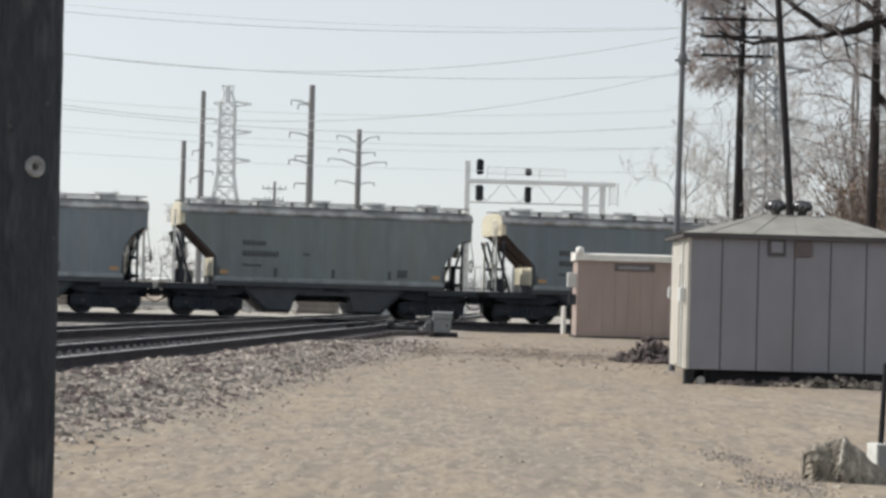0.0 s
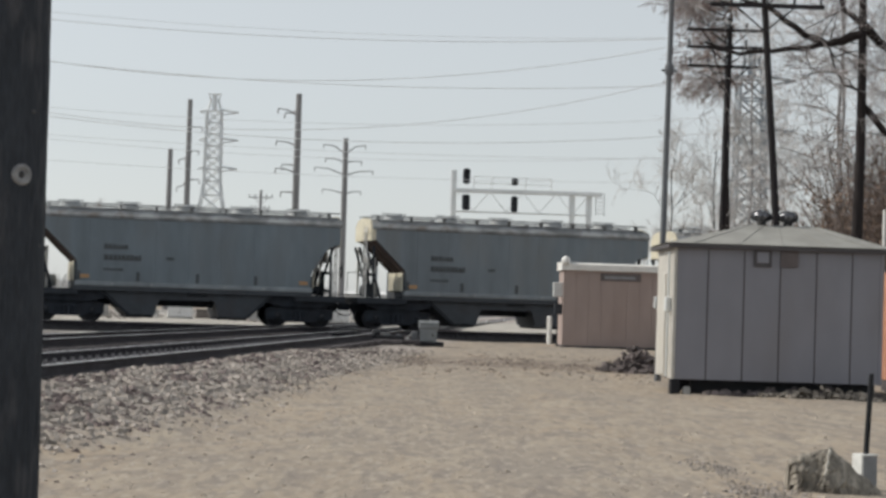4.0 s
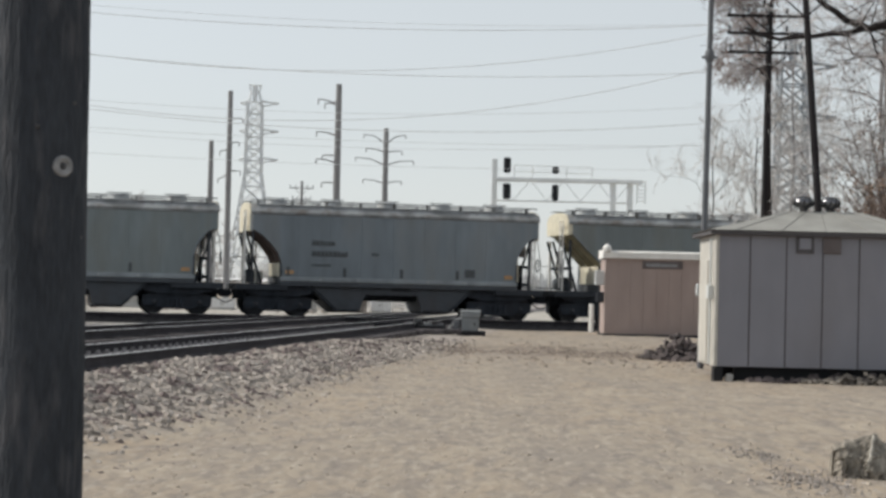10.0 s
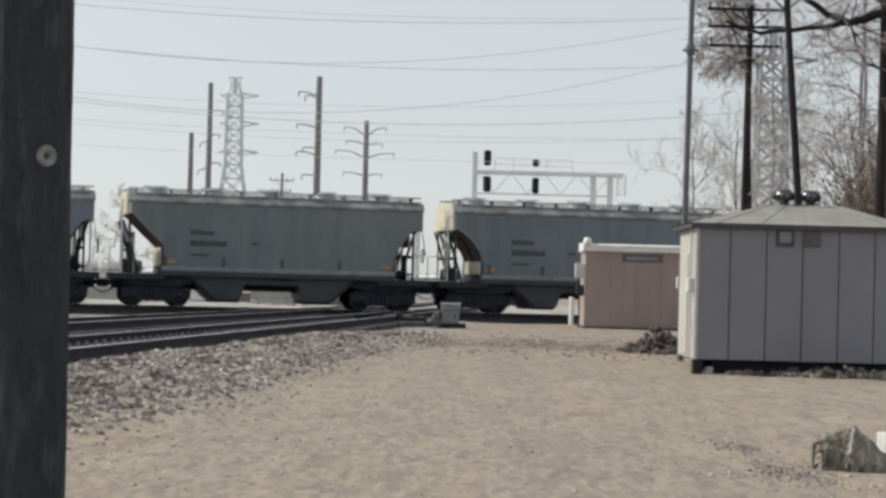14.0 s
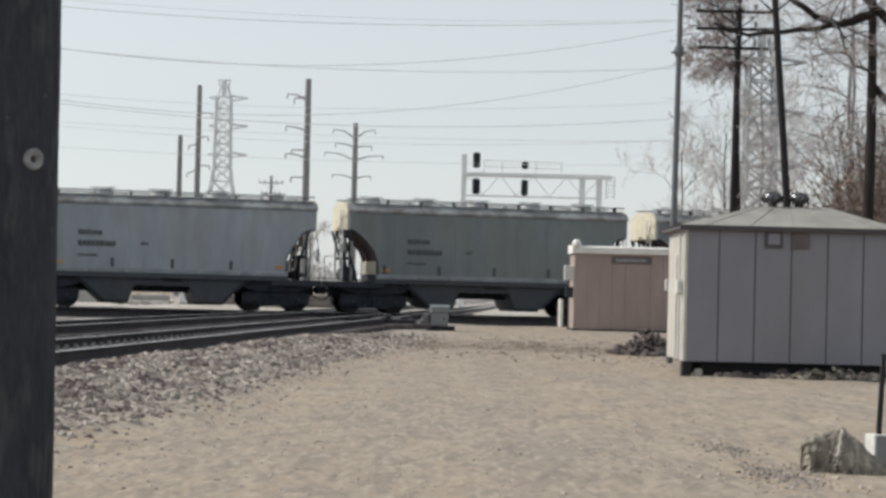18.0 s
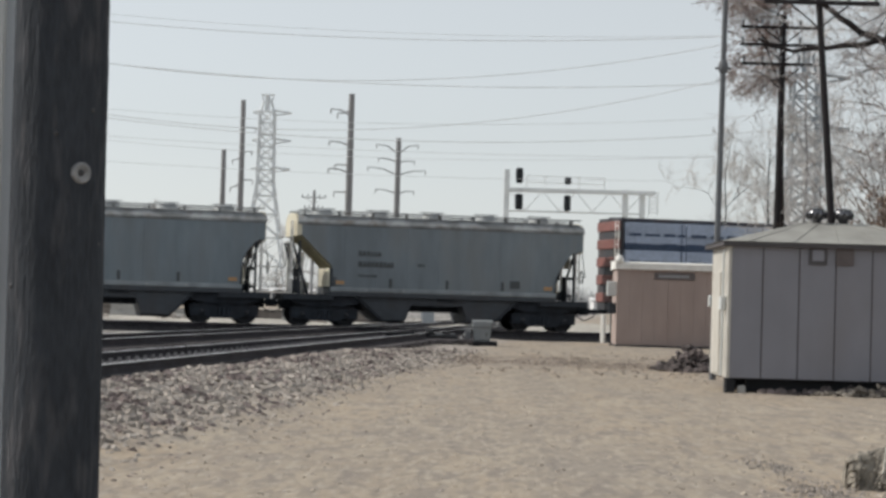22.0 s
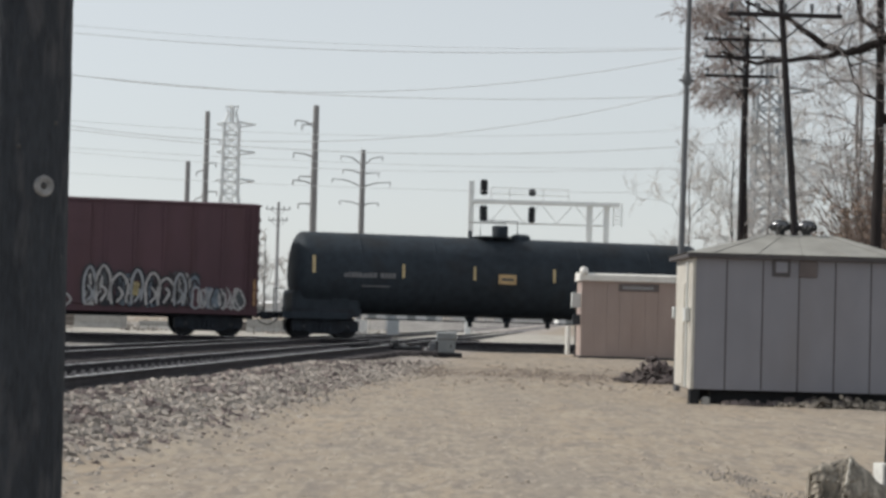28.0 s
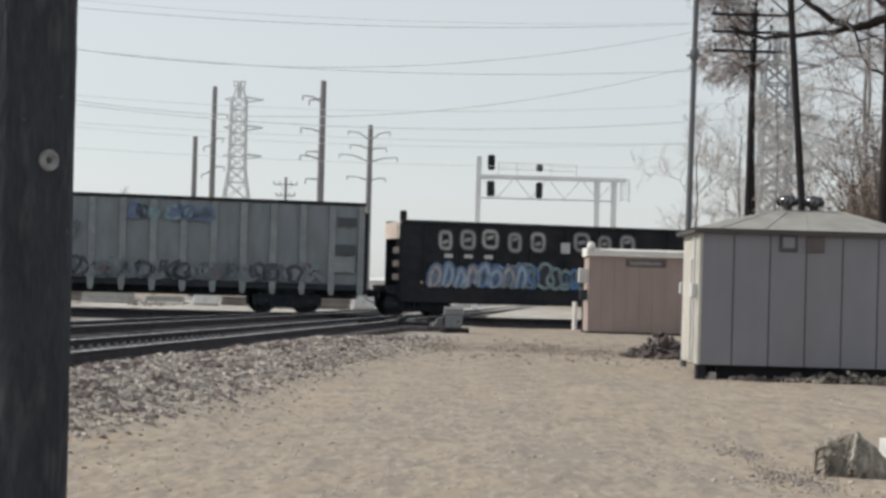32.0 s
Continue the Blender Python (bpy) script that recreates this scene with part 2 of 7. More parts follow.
    thicket=mat("thicket_stem", (0.165, 0.132, 0.117), 0.9, vary=0.3, bump=0, island=0.45),
    weed=mat("dry_weed", (0.262, 0.234, 0.212), 0.95, vary=0.3, bump=0, island=0.5),
    door_grey=mat("door_grey_green", (0.30, 0.30, 0.26), 0.8, stain=(0.45, 0.42, 0.36)),
    galv_far=mat("galvanised_far", (0.30, 0.33, 0.36), 0.7, vary=0.06, bump=0),
    hopper_pale=mat("hopper_pale_grey", (0.29, 0.325, 0.355), 0.6, grain=2.0, stain=(0.22, 0.21, 0.2), stretch=(1, 1, 0.25)),
    slope_olive=mat("slope_olive", (0.33, 0.30, 0.20), 0.75, vary=0.25, stain=(0.2, 0.17, 0.12)),
    clod=mat("brown_clod", (0.262, 0.216, 0.178), 0.95, grain=8.0, vary=0.25, island=0.4),
    old_tie=mat("weathered_tie", (0.17, 0.15, 0.135), 0.9, grain=5.0, vary=0.3, per_object=0.25),
    old_concrete=mat("old_concrete", (0.36, 0.35, 0.33), 0.9, grain=4.0, vary=0.25, stain=(0.20, 0.18, 0.16)),
    base_grey=mat("base_grey_concrete", (0.235, 0.24, 0.25), 0.85, grain=12.0, stain=(0.18, 0.175, 0.17)),
    concrete=mat("concrete_white", (0.62, 0.62, 0.60), 0.85, grain=12.0, stain=(0.45, 0.43, 0.40)),
    twig=mat("twig", (0.31, 0.28, 0.275), 0.9, vary=0.3, bump=0, island=0.3),
    twig_red=mat("twig_red", (0.25, 0.195, 0.178), 0.9, vary=0.3, bump=0, island=0.3),
    # Far trees: haze put into their twigs as pale grey.
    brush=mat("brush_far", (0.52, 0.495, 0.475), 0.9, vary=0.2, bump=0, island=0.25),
    leaf=mat("dry_leaf", (0.215, 0.15, 0.11), 0.85, vary=0.3, bump=0, island=0.4),
    rock=mat("rock", (0.25, 0.226, 0.192), 0.95, grain=9.0, vary=0.6, bump=1.0, stain=(0.04, 0.037, 0.034), coarse=4.6, stain_amount=0.85, stretch=(1.5, 1, 0.8)),
    stone=mat("ballast_stone", (0.340, 0.303, 0.270), 0.9, grain=8.0, vary=0.25, island=0.34),
    stone_dark=mat("ballast_dark", (0.078, 0.073, 0.077), 0.9, grain=8.0, vary=0.25, island=0.5),
    shade_dark=mat("cinder_stone", (0.036, 0.034, 0.036), 0.95, grain=8.0, vary=0.25, island=0.5),
    vein=mat("pale_vein", (0.40, 0.375, 0.33), 0.9, grain=20.0, vary=0.3),
    stone_piece=mat("ballast_stone_single", (0.340, 0.303, 0.270), 0.9, grain=1.5, vary=0.25, per_object=0.34),
    stone_piece_brown=mat("ballast_brown_single", (0.175, 0.142, 0.134), 0.95, grain=1.5, vary=0.25, per_object=0.4),
    pebble=mat("pebble", (0.36, 0.31, 0.25), 0.9, grain=8.0, vary=0.2, island=0.22),
    rubble=mat("rubble_dark", (0.115, 0.095, 0.092), 0.9, vary=0.4, island=0.5),
    debris=mat("debris", (0.30, 0.26, 0.215), 0.9, vary=0.4, island=0.65),
    lens=mat("lens_dark", (0.02, 0.02, 0.02), 0.2),
    # Woods and sheds on the horizon: haze put into pale base colours.
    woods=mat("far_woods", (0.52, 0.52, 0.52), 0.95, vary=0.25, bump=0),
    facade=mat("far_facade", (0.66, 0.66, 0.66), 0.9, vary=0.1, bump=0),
)


def ground_material():
    """Dusty dirt with gravel: wide damp and pale patches, wheel lanes, small stones."""
    m = bpy.data.materials.new("dirt_gravel")
    m.use_nodes = True
    n, l = m.node_tree.nodes, m.node_tree.links
    p = n["Principled BSDF"]
    p.inputs["Roughness"].default_value = 0.95
    co = n.new("ShaderNodeTexCoord")

    def tex(scale, detail, stretch=(1, 1, 1)):
        mp = n.new("ShaderNodeMapping")
        mp.inputs["Scale"].default_value = stretch
        l.new(co.outputs["Object"], mp.inputs["Vector"])
        t = n.new("ShaderNodeTexNoise")
        t.inputs["Scale"].default_value, t.inputs["Detail"].default_value = scale, detail
        l.new(mp.outputs[0], t.inputs["Vector"])
        return t.outputs["Fac"]

    def mix(fac, a, b, lo=0.4, hi=0.65, most=1.0):
        r = n.new("ShaderNodeMapRange")
        r.inputs["To Max"].default_value = most
        r.inputs["From Min"].default_value, r.inputs["From Max"].default_value = lo, hi
        l.new(fac, r.inputs["Value"])
        x = n.new("ShaderNodeMix")
        x.data_type = "RGBA"
        l.new(r.outputs[0], x.inputs["Factor"])
        for side, v in (("A", a), ("B", b)):
            if isinstance(v, tuple):
                x.inputs[side].default_value = (*v, 1)
            else:
                l.new(v, x.inputs[side])
        return x.outputs["Result"]

    base = mix(tex(0.16, 5, (1, 0.5, 1)), (0.310, 0.253, 0.193), (0.255, 0.219, 0.183))
    base = mix(tex(0.45, 4, (1.6, 0.22, 1)), base, (0.364, 0.285, 0.203), 0.50, 0.70, 0.8)
    base = mix(tex(1.6, 6, (1, 0.26, 1)), base, (0.364, 0.307, 0.238), 0.46, 0.66, 0.8)
    base = mix(tex(3.4, 5, (1, 0.24, 1)), base, (0.194, 0.166, 0.146), 0.48, 0.66, 0.75)
    base = mix(tex(8.5, 4, (1, 0.23, 1)), base, (0.203, 0.174, 0.149), 0.50, 0.62, 0.62)
    base = mix(tex(11.0, 4, (1, 0.23, 1)), base, (0.383, 0.333, 0.272), 0.53, 0.64, 0.60)
    base = mix(tex(24.0, 4, (1, 0.3, 1)), base, (0.21, 0.178, 0.145), 0.58, 0.84, 0.7)

    def bed(axis, origin, lo0, lo1, hi1, hi0, color, under):
        """Ballast laid in a strip: between lo1 and hi1 metres from a line, ragged at its edges."""
        d = n.new("ShaderNodeVectorMath")
        d.operation = "SUBTRACT"
        l.new(co.outputs["Object"], d.inputs[0])
        d.inputs[1].default_value = origin
        dot = n.new("ShaderNodeVectorMath")
        dot.operation = "DOT_PRODUCT"
        l.new(d.outputs[0], dot.inputs[0])
        dot.inputs[1].default_value = axis
        wob = n.new("ShaderNodeMath")
        wob.operation = "MULTIPLY_ADD"
        l.new(tex(1.1, 5), wob.inputs[0])
        wob.inputs[1].default_value = 1.4
        sh = n.new("ShaderNodeMath")
        sh.operation = "ADD"
        l.new(wob.outputs[0], sh.inputs[0])
        sh.inputs[1].default_value = -0.7
        l.new(dot.outputs["Value"], wob.inputs[2])
        rs = []
        for a, b_ in ((lo0, lo1), (hi0, hi1)):
            r = n.new("ShaderNodeMapRange")
            r.inputs["From Min"].default_value, r.inputs["From Max"].default_value = a, b_
            l.new(sh.outputs[0], r.inputs["Value"])
            rs.append(r)
        mul = n.new("ShaderNodeMath")
        mul.operation = "MULTIPLY"
        l.new(rs[0].outputs[0], mul.inputs[0])
        l.new(rs[1].outputs[0], mul.inputs[1])
        return mix(mul.outputs[0], under, color, 0.0, 1.0)

    base = bed((0.10, 0.995, 0), (0.7, 51.0, 0), -5.5, -3.0, 2.0, 4.5, mix(tex(2.2, 5, (1, 0.3, 1)), base, (0.165, 0.130, 0.105), 0.34, 0.58), base)
    grit = mix(tex(9.0, 5), (0.335, 0.297, 0.266), (0.19, 0.168, 0.154), 0.48, 0.68)
    dark = mix(tex(7.0, 5), (0.185, 0.168, 0.170), (0.085, 0.078, 0.082), 0.4, 0.62)
    # Main-line bed: dark ballast with the train's shade put into near-black colour.
    shade_dark = mix(tex(7.0, 5), (0.050, 0.047, 0.049), (0.028, 0.026, 0.028), 0.4, 0.62)
    far_pale = mix(tex(0.5, 5, (0.6, 1, 1)), (0.44, 0.42, 0.39), (0.11, 0.10, 0.10), 0.42, 0.52)
    pale = mix(tex(0.8, 5, (1, 0.3, 1)), (0.50, 0.485, 0.46), (0.10, 0.092, 0.09), 0.46, 0.58)
    base = bed((0.9971, -0.0763, 0), (-4.93, 25.62, 0), -36, -32, 1.5, 2.6, grit, base)
    base = bed((0.9971, -0.0763, 0), (-4.93, 25.62, 0), -40, -30, -6.6, -6.3, far_pale, base)
    base = bed((0.9971, -0.0763, 0), (-4.93, 25.62, 0), -3.6, -3.2, -3.0, -2.6, pale, base)
    for lo, hi in ((-1.75, 0.15), (-6.3, -3.8)):
        base = bed((0.9971, -0.0763, 0), (-4.93, 25.62, 0), lo - 0.2, lo, hi, hi + 0.2, dark, base)
    base = bed((-0.25038, 0.96815, 0), (-5.71, 80.90, 0), 2.4, 3.4, 60, 90, mix(tex(0.35, 5), (0.46, 0.43, 0.385), (0.25, 0.23, 0.205), 0.45, 0.62), base)
    base = bed((-0.25038, 0.96815, 0), (-5.71, 80.90, 0), -4.6, -3.6, 1.9, 2.6, shade_dark, base)
    l.new(base, p.inputs["Base Color"])
    b = n.new("ShaderNodeBump")
    b.inputs["Strength"].default_value, b.inputs["Distance"].default_value = 0.9, 0.05
    l.new(tex(8.0, 7), b.inputs["Height"])
    l.new(b.outputs[0], p.inputs["Normal"])
    return m


for k in ("pole", "pole_near", "bark", "tie", "black", "under", "truck", "rail", "thicket", "rock", "tank", "black_car"):
    M[k].node_tree.nodes["Principled BSDF"].inputs["Specular IOR Level"].default_value = 0.15
M["dirt"] = ground_material()


# ---- mesh building ----
class Geo:
    """Collects faces for one mesh."""

    def __init__(self):
        self.v, self.f, self.smooth = [], [], []

    def add(self, verts, faces, smooth=False):
        k = len(self.v)
        self.v.extend(tuple(v) for v in verts)
        self.f.extend(tuple(i + k for i in f) for f in faces)
        self.smooth.extend([smooth] * len(faces))
        return self

    def box(self, x0, x1, y0, y1, z0, z1, c=0.0):
        if not c:
            v = [(x, y, z) for x in (x0, x1) for y in (y0, y1) for z in (z0, z1)]
            return self.add(v, [(0, 1, 3, 2), (4, 6, 7, 5), (0, 4, 5, 1), (2, 3, 7, 6), (0, 2, 6, 4), (1, 5, 7, 3)])
        lo, hi = (x0, y0, z0), (x1, y1, z1)
        c = min(c, *(abs(h - a) * 0.45 for a, h in zip(lo, hi)))
        idx, v = {}, []
        for sx in (0, 1):
            for sy in (0, 1):
                for sz in (0, 1):
                    s = (sx, sy, sz)
                    for ax in range(3):
                        q = [(hi if s[i] else lo)[i] + (0 if i == ax else (-c if s[i] else c)) for i in range(3)]
                        idx[s, ax] = len(v)
                        v.append(q)
        f = []
        for ax in range(3):
            a, b = [i for i in range(3) if i != ax]
            for s in (0, 1):
                ring = []
                for p, q in ((0, 0), (1, 0), (1, 1), (0, 1)):
                    t = [0, 0, 0]
                    t[ax], t[a], t[b] = s, p, q
                    ring.append(idx[tuple(t), ax])
                f.append(ring)
            for p in (0, 1):
                for q in (0, 1):
                    e = []
                    for s, face in ((0, a), (1, a), (1, b), (0, b)):
                        t = [0, 0, 0]
                        t[ax], t[a], t[b] = s, p, q
                        e.append(idx[tuple(t), face])
                    f.append(e)
        for sx in (0, 1):
            for sy in (0, 1):
                for sz in (0, 1):
                    f.append([idx[(sx, sy, sz), ax] for ax in range(3)])
        return self.add(v, f)

    def prism(self, poly, y0, y1):
        """A polygon in x and z, drawn out along y."""
        n = len(poly)
        v = [(x, y0, z) for x, z in poly] + [(x, y1, z) for x, z in poly]
        f = [tuple(range(n)), tuple(range(2 * n - 1, n - 1, -1))]
        f += [(i, i + n, (i + 1) % n + n, (i + 1) % n) for i in range(n)]
        return self.add(v, f)

    def prism_x(self, poly, x0, x1):
        """A polygon in y and z, drawn out along x."""
        n = len(poly)
        v = [(x0, y, z) for y, z in poly] + [(x1, y, z) for y, z in poly]
        f = [tuple(range(n)), tuple(range(2 * n - 1, n - 1, -1))]
        f += [(i, i + n, (i + 1) % n + n, (i + 1) % n) for i in range(n)]
        return self.add(v, f)

    def tube(self, pts, radii, sides=8, caps=True):
        """A round rod through points, with a radius at each."""
        pts = [Vector(p) for p in pts]
        if not isinstance(radii, (list, tuple)):
            radii = [radii] * len(pts)
        v, f = [], []
        n = len(pts)
        for i, p in enumerate(pts):
            d = (pts[min(i + 1, n - 1)] - pts[max(i - 1, 0)]).normalized()
            a = d.cross(Vector((0, 0, 1)) if abs(d.z) < 0.9 else Vector((1, 0, 0))).normalized()
            b = d.cross(a)
            for k in range(sides):
                w = 2 * math.pi * k / sides
                v.append(p + (a * math.cos(w) + b * math.sin(w)) * radii[i])
        for i in range(n - 1):
            for k in range(sides):
                k2 = (k + 1) % sides
                f.append((i * sides + k, i * sides + k2, (i + 1) * sides + k2, (i + 1) * sides + k))
        self.add(v, f, sides > 5)
        if caps:
            self.add(v[:sides], [tuple(range(sides))[::-1]])
            self.add(v[-sides:], [tuple(range(sides))])
        return self

    def lathe(self, profile, sides=20, axis="z", at=(0, 0, 0)):
        """Profile of (radius, height) turned about an axis."""
        v, f = [], []
        for r, h in profile:
            for k in range(sides):
                w = 2 * math.pi * k / sides
                c, s = r * math.cos(w), r * math.sin(w)
                q = {"z": (c, s, h), "y": (c, h, s), "x": (h, c, s)}[axis]
                v.append((q[0] + at[0], q[1] + at[1], q[2] + at[2]))
        for i in range(len(profile) - 1):
            for k in range(sides):
                k2 = (k + 1) % sides
                f.append((i * sides + k, i * sides + k2, (i + 1) * sides + k2, (i + 1) * sides + k))
        return self.add(v, f, True)

    def mesh(self, name, material):
        me = bpy.data.meshes.new(name)
        me.from_pydata(self.v, [], self.f)
        me.polygons.foreach_set("use_smooth", self.smooth)
        me.materials.append(material)
        bm = bmesh.new()
        bm.from_mesh(me)
        bmesh.ops.recalc_face_normals(bm, faces=bm.faces)
        bm.to_mesh(me)
        bm.free()
        return me


def part(name, geo, material, parent, label="", at=None):
    """Links a Geo as one mesh object under a thing or a part."""
    ob = new(name, geo.mesh(name, material) if isinstance(geo, Geo) else geo)
    ob.parent = parent
    if at is not None:
        ob.matrix_basis = at
    return tagged(ob, label)


def thing(name, m, label, category, group="", kind=""):
    ob = new(name)
    ob.empty_display_size = 0.2
    ob.matrix_basis = m
    return tagged(ob, label, category, group, kind)


def solid(name, geo, material, label, category="", group="", kind="", m=None):
    """A thing of one mesh."""
    ob = new(name, geo.mesh(name, material))
    if m is not None:
        ob.matrix_basis = m
    return tagged(ob, label, category, group, kind)


# ---- plan ----
RAIL = 0.34                       # height of the rail heads over the dirt
TURN = 14.5                       # the train's line against the x axis
U = Vector((math.cos(radians(TURN)), math.sin(radians(TURN)), 0))
ACROSS = Vector((-U.y, U.x, 0))   # away from the viewer
LINE = Vector((-5.71, 80.90, 0))  # a point of the train's centre line
SIDE_DIR = Vector((0.0763, 0.9971, 0))  # the yard tracks run away from the viewer
SIDE_OUT = Vector((0.9971, -0.0763, 0))
SIDE_AT = Vector((-4.93, 25.62, 0))     # a point of the nearest yard rail


def bank(e, top, foot):
    return max(0.0, min(1.0, (foot - abs(e)) / (foot - top)))


def ground_height(x, y):
    """The lot is level, with low ballast banks and a shallow dip round the shed."""
    q = Vector((x, y, 0))
    e = (q - LINE).dot(ACROSS)
    d = (q - SIDE_AT).dot(SIDE_OUT)
    h = 0.17 * bank(e, 1.5, 2.0) - (0.08 * bank(e + 4.2, 1.6, 4.0) if e < -1.9 else 0.0)
    rise = max(0.0, min(1.0, (62 - y) / 36))          # the yard tracks climb towards the viewer
    fade = 1 - 0.85 * max(0.0, min(1.0, (y - 45) / 14))   # and its shoulder runs out short of the main line
    shoulder = (0.225 + 0.10 * rise) * fade
    h = max(h, (0.14 * (0.4 + 0.6 * fade) + 0.11 * rise) * bank(d + 3.2, 3.3, 5.4), shoulder * bank(d - 0.42, 0.33, 2.3) if d > 0.42 else shoulder * bank(d - 0.42, 0.33, 0.40))
    h -= 0.12 * bank(x - 7.5, 4.2, 6.5) * bank(y - 38.5, 3.5, 9.0)
    if -30 < x < 30 and 0 < y < 110:
        h += 0.035 * noise.noise((x * 0.35, y * 0.22, 0)) + 0.014 * noise.noise((x * 1.6, y * 1.1, 3))
        edge = bank(d - 1.3, 0.3, 1.6)
        h += edge * 0.045 * noise.noise((x * 3.1, y * 3.1, 7))
    return h


def build_ground():
    xs = [-3500, -1500, -600, -250, -120, -60, -35] + [-22 + 0.28 * i for i in range(150)] + [22, 30, 45, 70, 120, 250, 600, 1500, 3500]
    ys = [-600, -200, -60, -20, -6, 0] + [2 + 0.28 * i for i in range(110)] + [33 + 0.55 * i for i in range(110)] + [96, 102, 110, 125, 150, 200, 300, 500, 900, 1800, 4500]
    v = [(x, y, ground_height(x, y)) for y in ys for x in xs]
    w = len(xs)
    f = [(j * w + i, j * w + i + 1, (j + 1) * w + i + 1, (j + 1) * w + i) for j in range(len(ys) - 1) for i in range(w - 1)]
    g = Geo().add(v, f, True)
    me = bpy.data.meshes.new("ground")
    me.from_pydata(g.v, [], g.f)
    me.polygons.foreach_set("use_smooth", g.smooth)
    me.materials.append(M["dirt"])
    tagged(new("ground", me), "dry tan dirt and gravel lot beside the railway", "ground", kind="structure")


build_ground()


def rail_geo(length):
    g = Geo()
    prof = [(-0.07, 0), (0.07, 0), (0.07, 0.012), (0.012, 0.03), (0.012, 0.12), (0.036, 0.135), (0.036, 0.165), (-0.036, 0.165), (-0.036, 0.135), (-0.012, 0.12), (-0.012, 0.03), (-0.07, 0.012)]
    return g.prism_x(prof, -length / 2, length / 2), Geo().box(-length / 2, length / 2, -0.03, 0.03, 0.165, 0.171)


def build_track(name, centre, turn, length, tie_from, tie_to, drop, label, skip=None, fastened=False, fall=0.0):
    t = thing(name, pose(centre.x, centre.y, 0, 0, fall, turn), label, "railway track", kind="structure")
    web, head = rail_geo(length)
    web, head = web.mesh("rail", M["rail"]), head.mesh("rail_head", M["rail_top"])
    g = Geo()
    for k in range(int((tie_to - tie_from) / 0.56)):
        x = tie_from + 0.56 * k
        g.box(x - 0.09, x + 0.09, -0.17, -0.07, 0.0, 0.035)
        g.box(x - 0.035, x + 0.035, -0.145, -0.095, 0.035, 0.08)
    plates = g.mesh("rail_fastenings", M["fastening"])
    for y in (-0.7535, 0.7535):
        r = part("rail", web, None, t, at=pose(0, y, RAIL - 0.171 - drop))
        part("rail_head", head, None, r)
        if fastened and y > 0:
            tagged(part("rail_fastenings", plates, None, r), kind="stuff")
    tie = Geo().box(-0.115, 0.115, -1.3, 1.3, -0.13, 0.0, 0.015).mesh("tie", M["tie"])
    rnd = random.Random(len(name))
    x = tie_from
    while x < tie_to:
        if not skip or not skip(x):
            part("tie", tie, None, t, at=pose(x, rnd.uniform(-0.04, 0.04), RAIL - 0.176 - drop - rnd.uniform(0, 0.012), 0, 0, rnd.uniform(-1, 1)))
        x += 0.56
    return t


build_track("railway_track", LINE, TURN, 1400, -34, 34, 0.0, "main line track on dark wooden ties that the train runs on")
side_turn = math.degrees(math.atan2(SIDE_DIR.y, SIDE_DIR.x))
for k, off in enumerate((-0.7535, -0.7535 - 4.3)):
    c = SIDE_AT + SIDE_OUT * off + SIDE_DIR * 20
    build_track("railway_track", c, side_turn, 400, -34, 62, -0.112 + 0.006 * k, "yard track with worn rails on dark creosoted ties crossing the main line",
                lambda x, c=c: abs((c + SIDE_DIR * x - LINE).dot(ACROSS)) < 2.0, True, 0.155)


# ---- rolling stock: x along the track, y away from the viewer, z over the rail ----
def make_truck(car, x):
    """A two-axle freight truck. Its wheelsets turn."""
    t = part("truck", Geo().box(-0.16, 0.16, -1.12, 1.12, 0.42, 0.66, 0.03), M["truck"], car, "dark cast-iron freight truck", at=pose(x, 0, 0))
    frame_poly = [(-1.36, 0.30), (-1.38, 0.72), (-0.85, 0.80), (-0.40, 0.94), (0.40, 0.94), (0.85, 0.80), (1.38, 0.72), (1.36, 0.30), (0.80, 0.30), (0.55, 0.20), (-0.55, 0.20), (-0.80, 0.30)]
    part("body_bolster", Geo().prism([(-1.45, 1.22), (-1.35, 0.92), (-0.75, 0.80), (0.75, 0.80), (1.35, 0.92), (1.45, 1.22)], -1.28, 1.28), M["truck"], t)
    part("spring_plank", Geo().box(-0.78, 0.78, -0.62, 0.62, 0.24, 0.80, 0.04), M["truck"], t)
    for ax in (-0.42, 0.42):
        part("brake_beam", Geo().box(ax - 0.06, ax + 0.06, -0.95, 0.95, 0.34, 0.50, 0.02), M["truck"], t)
    for s in (-1, 1):
        part("side_frame", Geo().prism(frame_poly, s * 1.02 - 0.09, s * 1.02 + 0.09), M["truck"], t)
        g = Geo()
        for k in (-0.2, 0.0, 0.2):
            g.lathe([(0.075, 0.30), (0.085, 0.36), (0.07, 0.42), (0.085, 0.48), (0.07, 0.54), (0.085, 0.60)], 8, "z", (k, s * 1.12, 0))
        part("spring_nest", g, M["truck"], t)
        for ax in (-0.90, 0.90):
            part("bearing_cap", Geo().lathe([(0.0, s * 0.10), (0.09, s * 0.10), (0.10, s * 0.02), (0.10, -0.05)], 10, "y", (ax, s * 1.12, 0.46)), M["wheel"], t)
    for ax in (-0.90, 0.90):
        g = Geo().tube([(0, -1.1, 0), (0, 1.1, 0)], 0.085, 8)
        for s in (-1, 1):
            g.lathe([(0.09, s * 0.80), (0.16, s * 0.80), (0.20, s * 0.75), (0.36, s * 0.75), (0.385, s * 0.82), (0.457, s * 0.82), (0.46, s * 0.72), (0.485, s * 0.70), (0.47, s * 0.68), (0.38, s * 0.68), (0.36, s * 0.72), (0.20, s * 0.71), (0.09, s * 0.68)], 20, "y")
            for k in range(2):
                w = math.pi * k
